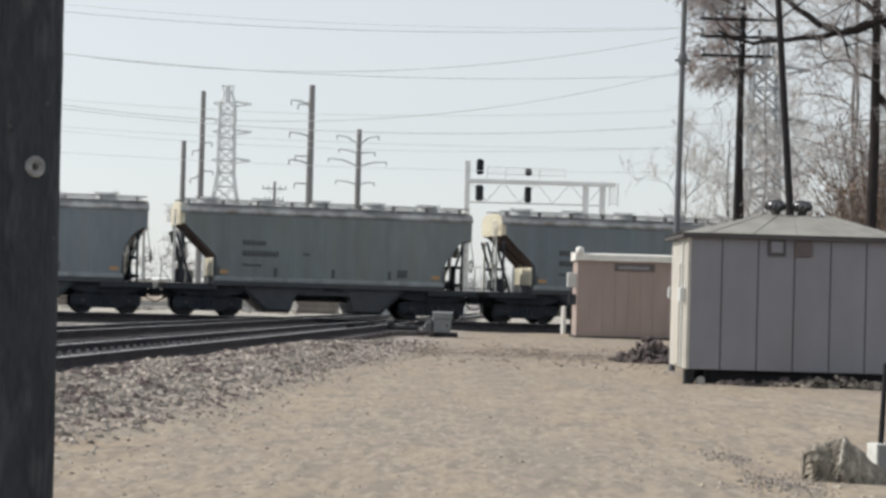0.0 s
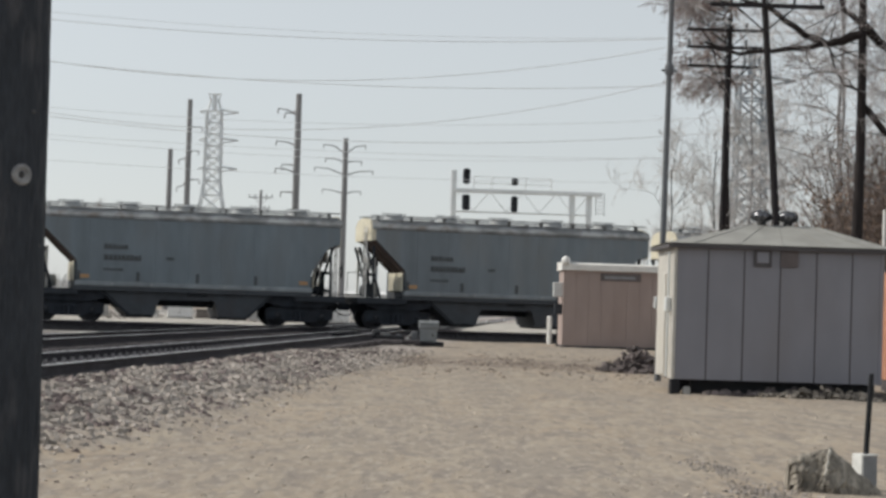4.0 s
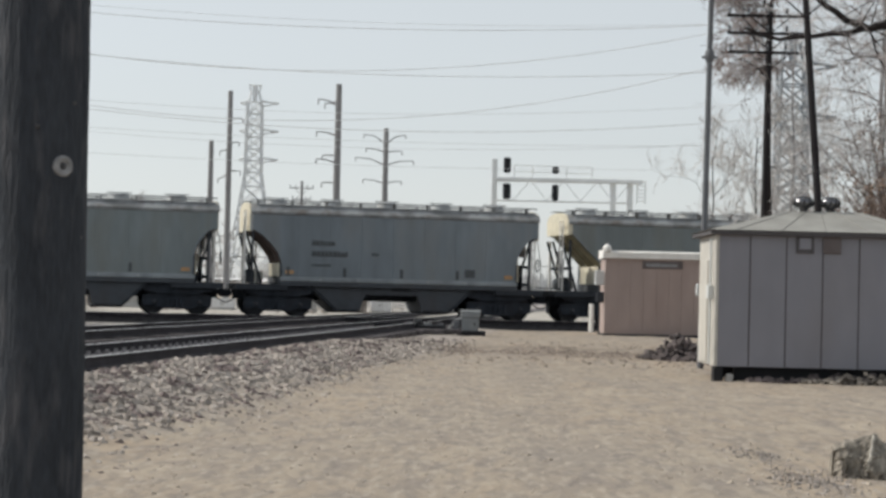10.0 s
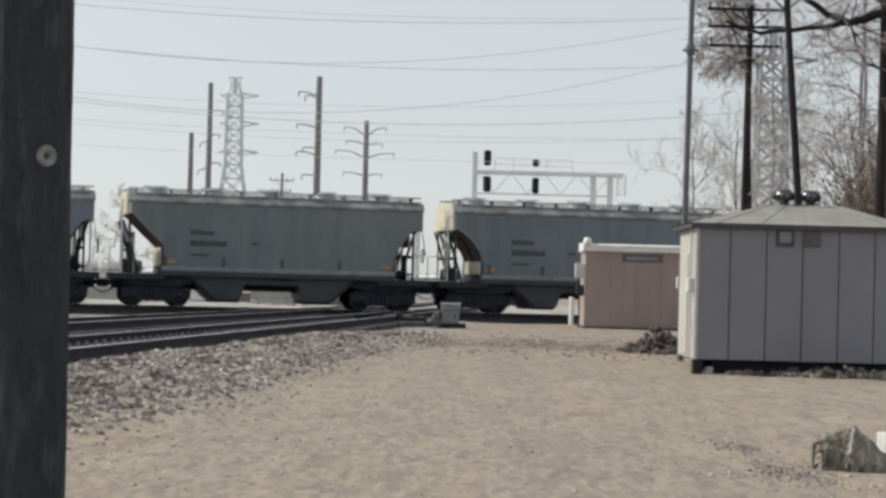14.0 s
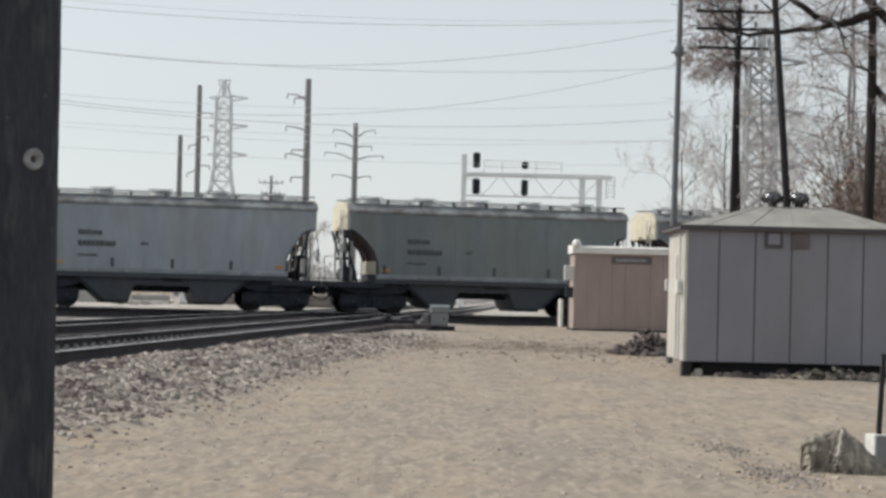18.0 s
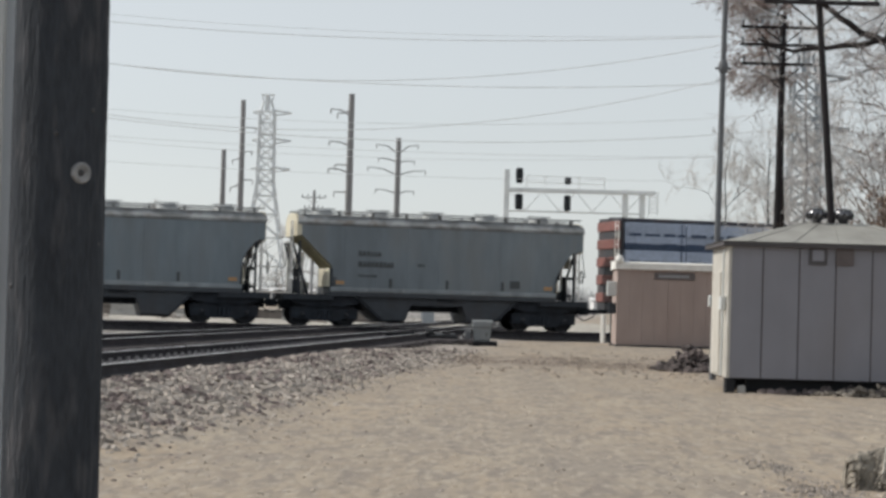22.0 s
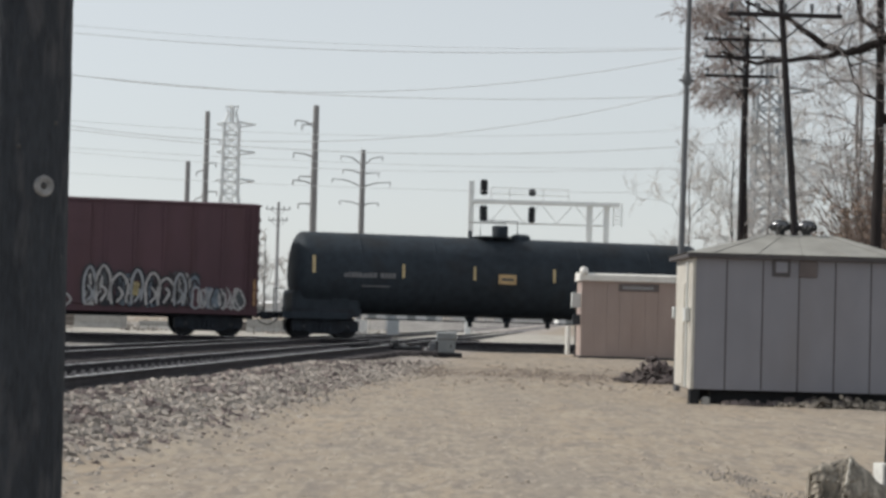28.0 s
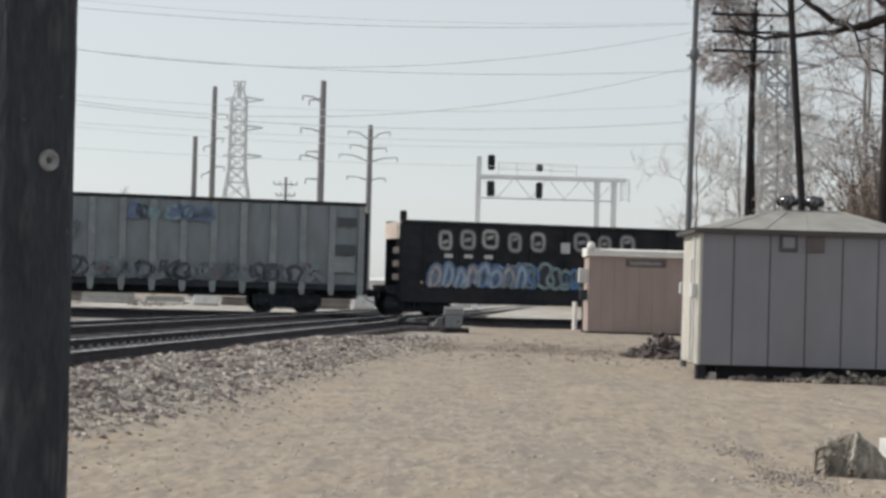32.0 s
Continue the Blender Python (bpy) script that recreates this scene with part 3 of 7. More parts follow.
                g.box(0.23 * math.cos(w) - 0.05, 0.23 * math.cos(w) + 0.05, s * 0.755 - 0.01, s * 0.755 + 0.01, 0.23 * math.sin(w) - 0.05, 0.23 * math.sin(w) + 0.05)
        part("wheelset", g, M["wheel"], t, at=pose(ax, 0, 0.46))
    return t


REACH = {}   # how far a car's couplers reach, where its ends differ


def make_couplers(car, half, sill_end):
    for s in (-1, 1):
        half = REACH.get(s, half)
        a, b = sorted((s * sill_end, s * (half - 0.16)))
        g = Geo().box(a, b, -0.09, 0.09, 0.80, 0.98, 0.02)
        a, b = sorted((s * (half - 0.24), s * (half + 0.04)))
        g.box(a, b, -0.2, 0.14, 0.72, 1.04, 0.05)
        part("coupler", g, M["truck"], car)
        part("brake_hose", Geo().tube([(s * (half - 0.5), -0.35, 0.85), (s * (half - 0.3), -0.36, 0.62), (s * (half - 0.05), -0.3, 0.5), (s * half, -0.15, 0.52)], 0.025, 6), M["black"], car)


def ladder(name, car, x, y, z0, z1, width, material, along="x", rungs=6):
    g = Geo()
    for k in (0, width):
        p = (x + k, y) if along == "x" else (x, y + k)
        g.box(p[0] - 0.025, p[0] + 0.025, p[1] - 0.025, p[1] + 0.025, z0, z1)
    for i in range(rungs):
        z = z0 + (z1 - z0) * (i + 0.5) / rungs
        if along == "x":
            g.box(x, x + width, y - 0.018, y + 0.018, z - 0.018, z + 0.018)
        else:
            g.box(x - 0.018, x + 0.018, y, y + width, z - 0.018, z + 0.018)
    return part(name, g, material, car)


def letter_bars(car, rows, y, material, name="lettering"):
    """Unreadable lettering as uneven bars: rows of (x0, x1, z0, z1)."""
    for x0, x1, z0, z1 in rows:
        x, rnd = x0, random.Random(int(x0 * 100) + int(z0 * 10))
        top = []
        while x < x1 - 0.05:
            w = min((z1 - z0) * rnd.uniform(0.5, 0.75), x1 - x)
            h = z1 - rnd.choice((0, 0, 0.15)) * (z1 - z0)
            top += [(x, h), (x + w, h), (x + w, z0 + 0.3 * (z1 - z0)), (x + w + 0.03, z0 + 0.3 * (z1 - z0))]
            x += w + 0.03
        end = top[-2][0]
        part(name, Geo().prism([(x0, z0)] + top[:-2] + [(end, z0)], y - 0.006, y + 0.01), material, car)


def graffiti(car, x0, x1, z0, z1, y, colors, seed, letter=0.9, width=0.09, name="graffiti", fill=None):
    """Spray paint loops and strokes that spell nothing, lying on the side."""
    rnd = random.Random(seed)
    y -= 0.006
    x = x0
    while x < x1 - 0.2:
        w = letter * rnd.uniform(0.7, 1.15)
        h = (z1 - z0) * rnd.uniform(0.75, 1.0)
        g = Geo()

        def ribbon(pts):
            """A flat stroke through points of x and z."""
            vs, fs = [], []
            for i, (px, pz) in enumerate(pts):
                ax, az = pts[max(i - 1, 0)]
                bx, bz = pts[min(i + 1, len(pts) - 1)]
                ln = math.hypot(bx - ax, bz - az) or 1
                nx, nz = -(bz - az) / ln * width / 2, (bx - ax) / ln * width / 2
                vs += [(px + nx, y - 0.004, pz + nz), (px - nx, y - 0.004, pz - nz), (px + nx, y + 0.012, pz + nz), (px - nx, y + 0.012, pz - nz)]
            for i in range(len(pts) - 1):
                a, b = 4 * i, 4 * i + 4
                fs += [(a, a + 1, b + 1, b), (a, b, b + 2, a + 2), (a + 1, a + 3, b + 3, b + 1)]
            g.add(vs, fs)

        kind = rnd.randrange(3)
        cx, cz = x + w / 2, z0 + h / 2
        ph = rnd.uniform(0, 6)
        turns = [i * 0.37 for i in range(18)]
        if kind == 0:
            ribbon([(cx + w * (0.42 + 0.12 * math.sin(3 * a + ph)) * math.cos(a + ph), cz + h * 0.43 * math.sin(a + ph)) for a in turns])
        elif kind == 1:
            ribbon([(x + w * (0.05 + 1.0 * i / 17) + 0.22 * w * math.sin(i * 1.3 + ph), cz + h * 0.44 * math.sin(i * 0.75 + ph)) for i in range(18)])
        else:
            ribbon([(cx + w * 0.5 * (1 - i / 22) * math.cos(i * 0.55 + ph), cz + h * 0.45 * (1 - i / 30) * math.sin(i * 0.55 + ph)) for i in range(18)])
        part(name, g, rnd.choice(colors), car)
        if fill:
            ring = [(cx + w * 0.46 * rnd.uniform(0.75, 1.1) * math.cos(a), cz + h * 0.47 * rnd.uniform(0.8, 1.05) * math.sin(a)) for a in [i * 0.5236 for i in range(12)]]
            part("paint_patch", Geo().prism(ring, y + 0.003, y + 0.012), rnd.choice(fill), car)
        x += w * 0.62


def fat_strokes(car, strokes, y, width, material, halo, edge):
    """Round-ended spray strokes through a few points each, with a wider dark stroke behind."""
    for pts in strokes:
        line = []
        for i in range(len(pts) - 1):
            a, b, c, d = (Vector(pts[min(max(i + o, 0), len(pts) - 1)]) for o in (-1, 0, 1, 2))
            for k in range(6):
                t = k / 6
                line.append(0.5 * (2 * b + (c - a) * t + (2 * a - 5 * b + 4 * c - d) * t * t + (3 * b - a - 3 * c + d) * t ** 3))
        line.append(Vector(pts[-1]))
        for wide, depth, m, name in ((width, 0.008, material, "graffiti"), (width + edge, 0.0, halo, "paint_edge")):
            rims = ([], [])
            for i, p in enumerate(line):
                d = (line[min(i + 1, len(line) - 1)] - line[max(i - 1, 0)]).normalized()
                taper = 0.55 if i in (0, len(line) - 1) else 1.0
                n = Vector((-d.y, d.x)) * wide / 2 * taper
                rims[0].append(p + n)
                rims[1].append(p - n)
            v = [(q.x, y - depth, q.y) for r in rims for q in r] + [(q.x, y + 0.006, q.y) for r in rims for q in r]
            n = len(line)
            f = []
            for i in range(n - 1):
                f += [(i, n + i, n + i + 1, i + 1), (i, i + 1, 2 * n + i + 1, 2 * n + i), (n + i, 3 * n + i, 3 * n + i + 1, n + i + 1)]
            part(name, Geo().add(v, f), m, car)


GLYPHS = {   # strokes of block capitals on a unit square
    "Z": [[(0, 1), (1, 1), (0, 0), (1, 0)]],
    "E": [[(1, 1), (0, 1), (0, 0), (1, 0)], [(0, 0.5), (0.8, 0.5)]],
    "D": [[(0, 0), (0, 1), (0.6, 1), (1, 0.75), (1, 0.25), (0.6, 0), (0, 0)]],
    "C": [[(1, 0.9), (0.7, 1), (0.2, 0.95), (0, 0.6), (0, 0.4), (0.2, 0.05), (0.7, 0), (1, 0.1)]],
    "H": [[(0, 1), (0, 0)], [(0, 0.5), (1, 0.5)], [(1, 1), (1, 0)]],
    "F": [[(1, 1), (0, 1), (0, 0)], [(0, 0.5), (0.8, 0.5)]],
    "A": [[(0, 0), (0.5, 1), (1, 0)], [(0.2, 0.4), (0.8, 0.4)]],
    "R": [[(0, 0), (0, 1), (0.8, 1), (1, 0.75), (0.8, 0.5), (0, 0.5)], [(0.5, 0.5), (1, 0)]],
}


def sprayed_word(car, word, x0, z0, w, h, pitch, y, width, material, halo):
    """Block capitals sprayed on a side, each with a dark edge behind it."""
    for k, c in enumerate(word):
        x = x0 + k * pitch
        for thick, depth, m, name in ((width, 0.010, material, "graffiti"), (width + 0.14, 0.004, halo, "paint_edge")):
            g = Geo()
            for stroke in GLYPHS[c]:
                pts = [(x + px * w, z0 + pz * h) for px, pz in stroke]
                for (ax, az), (bx, bz) in zip(pts, pts[1:]):
                    ln = math.hypot(bx - ax, bz - az)
                    dx, dz = (bx - ax) / ln * thick / 2, (bz - az) / ln * thick / 2
                    g.prism([(ax - dx - dz, az - dz + dx), (bx + dx - dz, bz + dz + dx), (bx + dx + dz, bz + dz - dx), (ax - dx + dz, az - dz - dx)], y - depth, y + 0.004)
            part(name, g, m, car)


HOPPER_PITCH = 13.25


def make_hopper(straight):
    """A two-bay covered hopper. Its ends slope straight or in a curve."""
    half = HOPPER_PITCH / 2
    car = thing("hopper_car", pose(0, 0, 0), "grey two-bay covered hopper car rolling in the train", "railcar", "covered hoppers in the train")
    if straight:
        right = [(6.09, 4.1), (6.09, 3.34), (5.95, 3.32), (5.62, 3.22), (5.20, 2.62), (4.98, 2.24), (4.92, 2.0), (4.90, 1.55)]
        left = [(-5.68, 4.1), (-5.68, 3.66), (-5.62, 3.58), (-5.05, 3.02), (-4.46, 2.46), (-4.38, 2.28), (-4.36, 1.55)]
    else:
        right = [(6.09, 4.1), (6.09, 3.38), (5.90, 3.38), (5.70, 3.28), (5.46, 3.00), (5.27, 2.68), (5.15, 2.26), (5.12, 1.55)]
        left = [(-5.74, 4.1), (-5.74, 3.42), (-5.52, 3.32), (-5.28, 3.14), (-5.04, 2.92), (-4.72, 2.52), (-4.56, 2.08), (-4.52, 1.55)]
    ends = {-1: -5.86, 1: 6.1}
    poly = right + left[::-1]
    for s in (-1, 1):
        sd = part("side_wall", Geo().prism(poly, s * 1.50 - 0.04, s * 1.50 + 0.04), M["hopper"], car)
        if s < 0:
            for i in range(7):
                x = -3.9 + 1.3 * i
                part("seam", Geo().box(x - 0.022, x + 0.022, -1.552, -1.53, 1.58, 4.05, 0.006), M["hopper"], sd)
            for edge in (right, left):
                rim = [(x, z) for x, z in edge[1:]]
                k = 0.06 if edge is right else -0.06
                part("rim", Geo().prism(rim + [(x - k, z + 0.02) for x, z in rim[::-1]], -1.562, -1.53), M["hopper"], sd)
        part("side_sill", Geo().box(left[-1][0] - 0.1, right[-1][0] + 0.1, s * 1.53 - 0.06, s * 1.53 + 0.06, 1.39, 1.58, 0.03), M["hopper_sill"], car)
        # Dark strip added for the shade under the sill.
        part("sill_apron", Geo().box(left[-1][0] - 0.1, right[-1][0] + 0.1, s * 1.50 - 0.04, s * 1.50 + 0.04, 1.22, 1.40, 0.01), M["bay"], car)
        part("top_chord", Geo().box(-5.85, 6.15, s * 1.50 - 0.09, s * 1.50 + 0.09, 4.06, 4.20, 0.03), M["hopper_roof"], car)
        # running board at the roof's edge
        part("running_board", Geo().box(-5.8, 6.1, s * 1.02 - 0.2, s * 1.02 + 0.2, 4.62, 4.66), M["hopper_roof"], car)
        for i in range(9):
            x = -5.5 + 1.4 * i
            part("board_bracket", Geo().box(x - 0.03, x + 0.03, s * 1.02 - 0.18, s * 1.02 + 0.18, 4.36, 4.62), M["hopper_roof"], car)
    roof = [(-1.58, 4.16), (-1.36, 4.36), (-0.8, 4.50), (0, 4.54), (0.8, 4.50), (1.36, 4.36), (1.58, 4.16)]
    part("roof", Geo().prism_x(roof, -5.83, 6.15), M["hopper_roof"], car)
    for i in range(5):
        x = -4.6 + 2.3 * i
        h = part("hatch", Geo().lathe([(0.0, 4.78), (0.3, 4.76), (0.42, 4.68), (0.42, 4.46)], 14, "z", (x, 0, 0)), M["hopper_light"], car)
        part("hatch_clamp", Geo().box(x - 0.5, x + 0.5, -0.05, 0.05, 4.76, 4.80, 0.01), M["hopper_roof"], h)
    for s, edge in ((-1, left), (1, right)):
        sgn = lambda a, b: sorted((s * a, s * b))
        end, foot, low = abs(ends[s]), abs(edge[-1][0]), edge[1][1]
        a, b = sgn(end - 0.06, end + 0.02)
        gable = [(-1.50, low - 0.06), (-1.52, 4.15), (-1.34, 4.38), (-0.8, 4.52), (0, 4.56), (0.8, 4.52), (1.34, 4.38), (1.52, 4.15), (1.50, low - 0.06)]
        part("end_sheet", Geo().prism_x(gable, a, b), M["cream"], car)
        if s < 0:
            part("corner_panel", Geo().box(-end, edge[0][0] - 0.006, -1.55, -1.46, low - 0.04, 4.06, 0.01), M["cream"] if straight else M["hopper_light"], car)
        line = [(s * end, low)] + edge[2:-1]
        slab = line + [(x - s * 0.09, z + 0.07) for x, z in line[::-1]]
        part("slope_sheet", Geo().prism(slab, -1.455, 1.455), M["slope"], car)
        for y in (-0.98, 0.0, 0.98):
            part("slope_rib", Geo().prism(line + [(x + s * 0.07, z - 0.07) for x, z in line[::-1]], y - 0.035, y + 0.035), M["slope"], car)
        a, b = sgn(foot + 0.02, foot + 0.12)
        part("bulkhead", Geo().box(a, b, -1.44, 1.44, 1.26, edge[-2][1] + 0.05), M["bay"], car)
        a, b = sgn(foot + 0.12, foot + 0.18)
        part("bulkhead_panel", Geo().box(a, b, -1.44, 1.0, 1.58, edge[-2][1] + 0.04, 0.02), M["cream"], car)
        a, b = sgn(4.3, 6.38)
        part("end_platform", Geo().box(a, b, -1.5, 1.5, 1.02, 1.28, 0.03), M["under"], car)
        for y in (-1.46, 1.46):
            a, b = sgn(5.70, 5.79)
            # Post colours hold the light: near side shaded dark, far side sunlit white.
            part("corner_post", Geo().box(a, b, y - 0.05, y + 0.05, 1.26, 3.40, 0.01), M["under"] if y < 0 else M["white"], car)
        a, b = sgn(5.34, 5.46)
        part("inner_post", Geo().box(a, b, 1.40, 1.52, 1.26, 2.96, 0.01), M["white"], car)
        for y in (-0.55, 0.55):
            a, b = sgn(5.44, 5.52)
            part("end_brace", Geo().box(a, b, y - 0.05, y + 0.05, 1.26, 2.94, 0.01), M["white"], car)
        ladder("end_ladder", car, s * 6.02, -1.30, 1.3, 4.2, 0.45, M["white"], "y", 8)
        for y, m in ((-0.95, "under"), (0.35, "under"), (1.18, "bay")):
            part("end_strut", Geo().tube([(s * 5.30, y, 1.28), (s * 5.95, y, 3.36)], 0.055, 6), M[m], car)
        part("cross_tie", Geo().box(min(s * 5.62, s * 5.72), max(s * 5.62, s * 5.72), -1.42, 1.42, 2.16, 2.28, 0.01), M["under"], car)
        part("crossover_board", Geo().box(min(s * 6.05, s * 6.36), max(s * 6.05, s * 6.36), -1.3, 1.3, 1.36, 1.40, 0.01), M["bay"], car)
        part("grab_rail", Geo().tube([(s * 6.02, -1.30, 4.0), (s * 6.3, -1.30, 2.3), (s * 6.3, 0.9, 2.3), (s * 6.3, 0.9, 1.3)], 0.02, 6), M["hopper_light"], car)
        part("reflector", Geo().box(s * (foot - 0.28) - 0.17, s * (foot - 0.28) + 0.17, -1.575, -1.535, 1.70, 1.84), M["orange"], car)
        for x in (s * 1.45, s * 3.0):
            part("reflector", Geo().box(x - 0.05, x + 0.05, -1.605, -1.585, 1.44, 1.53), M["hopper_light"], car)
    # brake gear on the right-hand platform
    part("brake_panel", Geo().box(5.50, 5.56, -1.2, -0.5, 1.28, 2.30, 0.02), M["under"], car)
    part("brake_panel", Geo().box(5.62, 5.68, -1.2, -0.35, 2.62, 3.10, 0.02), M["white"], car)
    part("air_reservoir", Geo().lathe([(0.0, -5.85), (0.2, -5.82), (0.26, -5.7), (0.26, -5.15), (0.2, -5.03), (0.0, -5.0)], 14, "x", (0, 0.55, 1.56)), M["hopper_light"], car)
    valve = part("brake_valve", Geo().box(-5.95, -5.55, -0.75, -0.30, 1.30, 1.85, 0.05), M["under"], car)
    part("pipe", Geo().tube([(-5.75, -0.5, 1.85), (-5.75, -0.5, 2.4), (-5.5, -0.1, 2.9)], 0.035, 6), M["under"], valve)
    part("brake_cylinder", Geo().lathe([(0.0, 5.15), (0.16, 5.16), (0.18, 5.25), (0.18, 5.6), (0.08, 5.66), (0.05, 5.9)], 14, "x", (0, -0.7, 1.50)), M["under"], car)
    part("brake_wheel", Geo().lathe([(0.24, 6.33), (0.28, 6.34), (0.28, 6.37), (0.24, 6.38), (0.24, 6.33)], 16, "x", (0, -0.6, 2.3)), M["under"], car)
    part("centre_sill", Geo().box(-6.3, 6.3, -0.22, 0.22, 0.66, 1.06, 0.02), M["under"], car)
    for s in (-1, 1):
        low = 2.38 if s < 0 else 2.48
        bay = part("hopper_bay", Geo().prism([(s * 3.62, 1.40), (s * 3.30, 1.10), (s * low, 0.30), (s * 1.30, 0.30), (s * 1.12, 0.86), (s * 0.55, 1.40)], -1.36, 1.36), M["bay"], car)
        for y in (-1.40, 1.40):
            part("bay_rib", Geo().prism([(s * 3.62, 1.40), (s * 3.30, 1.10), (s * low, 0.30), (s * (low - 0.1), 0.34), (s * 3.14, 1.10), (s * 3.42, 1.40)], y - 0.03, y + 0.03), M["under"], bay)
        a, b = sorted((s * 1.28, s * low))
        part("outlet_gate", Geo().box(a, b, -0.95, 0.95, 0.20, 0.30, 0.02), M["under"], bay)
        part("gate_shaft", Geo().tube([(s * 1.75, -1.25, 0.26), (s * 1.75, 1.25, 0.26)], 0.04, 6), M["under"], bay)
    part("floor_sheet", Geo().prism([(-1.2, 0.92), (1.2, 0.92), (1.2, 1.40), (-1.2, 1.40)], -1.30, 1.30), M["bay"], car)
    # Proud dark sheet added for the shade of a floor recess.
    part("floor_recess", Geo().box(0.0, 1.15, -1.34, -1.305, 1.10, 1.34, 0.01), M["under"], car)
    for x in (-4.3, -2.0, 0.35, 2.68):
        part("side_bracket", Geo().box(x - 0.06, x + 0.06, -1.575, -1.53, 1.62, 1.98, 0.01), M["letter"], car)
    letter_bars(car, [(-3.35, -2.40, 2.86, 3.06), (-3.35, -1.90, 2.42, 2.64), (-3.35, -2.55, 2.02, 2.12), (-0.9, -0.6, 2.5, 2.62)], -1.556, M["letter"])
    make_couplers(car, half, 6.2)
    for x in (-4.6, 4.6):
        make_truck(car, x)
    return car


def make_centerbeam(half):
    car = thing("centerbeam_car", pose(0, 0, 0), "dark centerbeam flatcar stacked with blue-white wrapped lumber bundles", "railcar")
    e = half - 0.45
    part("deck", Geo().box(-e, e, -1.45, 1.45, 0.92, 1.18, 0.03), M["beam_dark"], car)
    part("centre_sill", Geo().prism([(-e, 0.95), (-9.6, 0.95), (-8.2, 0.55), (8.2, 0.55), (9.6, 0.95), (e, 0.95), (e, 0.92), (-e, 0.92)][:6], -0.3, 0.3), M["beam_dark"], car)
    for s in (-1, 1):
        part("side_sill", Geo().box(-e, e, s * 1.42 - 0.05, s * 1.42 + 0.05, 0.82, 1.22, 0.02), M["beam_dark"], car)
        a, b = sorted((s * (e - 0.16), s * e))
        bh = part("bulkhead", Geo().box(a, b, -1.5, 1.5, 1.1, 4.86, 0.04), M["beam_dark"], car)
        for i in range(5):
            z = 1.5 + 0.75 * i
            part("bulkhead_rib", Geo().box(min(s * e, s * (e + 0.06)), max(s * e, s * (e + 0.06)), -1.5, 1.5, z - 0.2, z + 0.2, 0.02), M["bulkhead_red"], bh)
        ladder("end_ladder", car, s * (e + 0.05), -1.45, 0.8, 4.7, 0.45, M["white"], "y", 10)
    part("top_chord", Geo().box(-e, e, -0.2, 0.2, 4.72, 4.9, 0.03), M["beam_dark"], car)
    part("lower_chord", Geo().box(-e, e, -0.15, 0.15, 1.15, 1.4, 0.03), M["beam_dark"], car)
    n = 10
    step = (e - 1.2) / n * 2
    for i in range(n + 1):
        x = -(e - 1.2) + i * step
        part("web_post", Geo().box(x - 0.08, x + 0.08, -0.09, 0.09, 1.3, 4.76, 0.01), M["beam_dark"], car)
        if i < n:
            a, b = (x, x + step) if i % 2 else (x + step, x)
            part("diagonal_strut", Geo().tube([(a, 0, 4.7), (b, 0, 1.4)], 0.07, 6), M["beam_dark"], car)
    for x, w in ((-0.42, 0.13), (0.06, 0.2)):
        part("centre_post", Geo().box(x - w, x + w, -1.36, -1.28, 1.1, 3.62, 0.02), M["white"], car)
    rnd = random.Random(4)
    full = e - 0.22
    for tier in range(3):
        for sub in range(2):
            z0 = 1.26 + tier * 1.16 + sub * 0.525
            for side in (-1, 1):
                edges = [0.6] + [0.6 + (full - 0.6) * k / 4 for k in range(1, 5)]
                for y0, y1 in ((-1.36, -0.16), (0.16, 1.36)):
                    for a, b in zip(edges, edges[1:]):
                        if tier == 2 and a < 2.6:
                            continue
                        p, q = sorted((side * (a + 0.015), side * (b - 0.015)))
                        j = rnd.uniform(-0.03, 0.03)
                        bundle = part("lumber_pack", Geo().box(p, q, y0 + j, y1 + j, z0, z0 + 0.523 + 0.04 * sub, 0.02), M["blue_wrap"], car)
                        if y0 < 0:
                            g, x = Geo(), p + (0.2 if sub else 0.0)
                            while x < q - 0.05:
                                wdt = rnd.uniform(0.45, 0.7)
                                g.box(x, min(x + wdt, q), y0 + j - 0.008, y0 + j + 0.02, z0 + 0.005, z0 + (rnd.uniform(0.09, 0.13) if sub else rnd.uniform(0.19, 0.24)))
                                x += wdt + (rnd.uniform(0.1, 0.2) if sub else 0.0)
                            part("wrap_print", g, M["wrap_dark"], bundle)
        for side in (-1, 1):
            for y0 in (-1.345, 0.17):
                a, b = sorted((side * (2.95 if tier == 2 else 0.63), side * (full - 0.03)))
                part("wrap_skirt", Geo().box(a, b, y0, y0 + 1.175, 1.19 + tier * 1.16, 1.255 + tier * 1.16), M["wrap_dark"], car)
            for k in range(6):
                x = side * (0.9 + (full - 1.2) * k / 5)
                if tier == 2 and abs(x) < 3:
                    continue
                part("dunnage", Geo().box(x - 0.06, x + 0.06, -1.34, 1.34, 1.18 + tier * 1.16, 1.26 + tier * 1.16), M["dunnage"], car)
    for i in range(6):
        x = -9 + 3.6 * i
        part("tie_down", Geo().tube([(x, -1.40, 1.2), (x, -1.40, 4.7 if abs(x) > 3 else 3.55)], 0.02, 5), M["wrap_dark"], car)
    for x in (-8, -4.5, 0, 4.5, 8):
        part("reflector", Geo().box(x - 0.15, x + 0.15, -1.49, -1.47, 0.95, 1.05), M["orange"], car)
    make_couplers(car, half, e)
    for x in (-half + 3.0, half - 2.2):
        make_truck(car, x)
    return car


def make_autorack(half):
    car = thing("autorack_car", pose(0, 0, 0), "tall autorack with dark slatted sides, rusty posts and ochre end doors", "railcar")
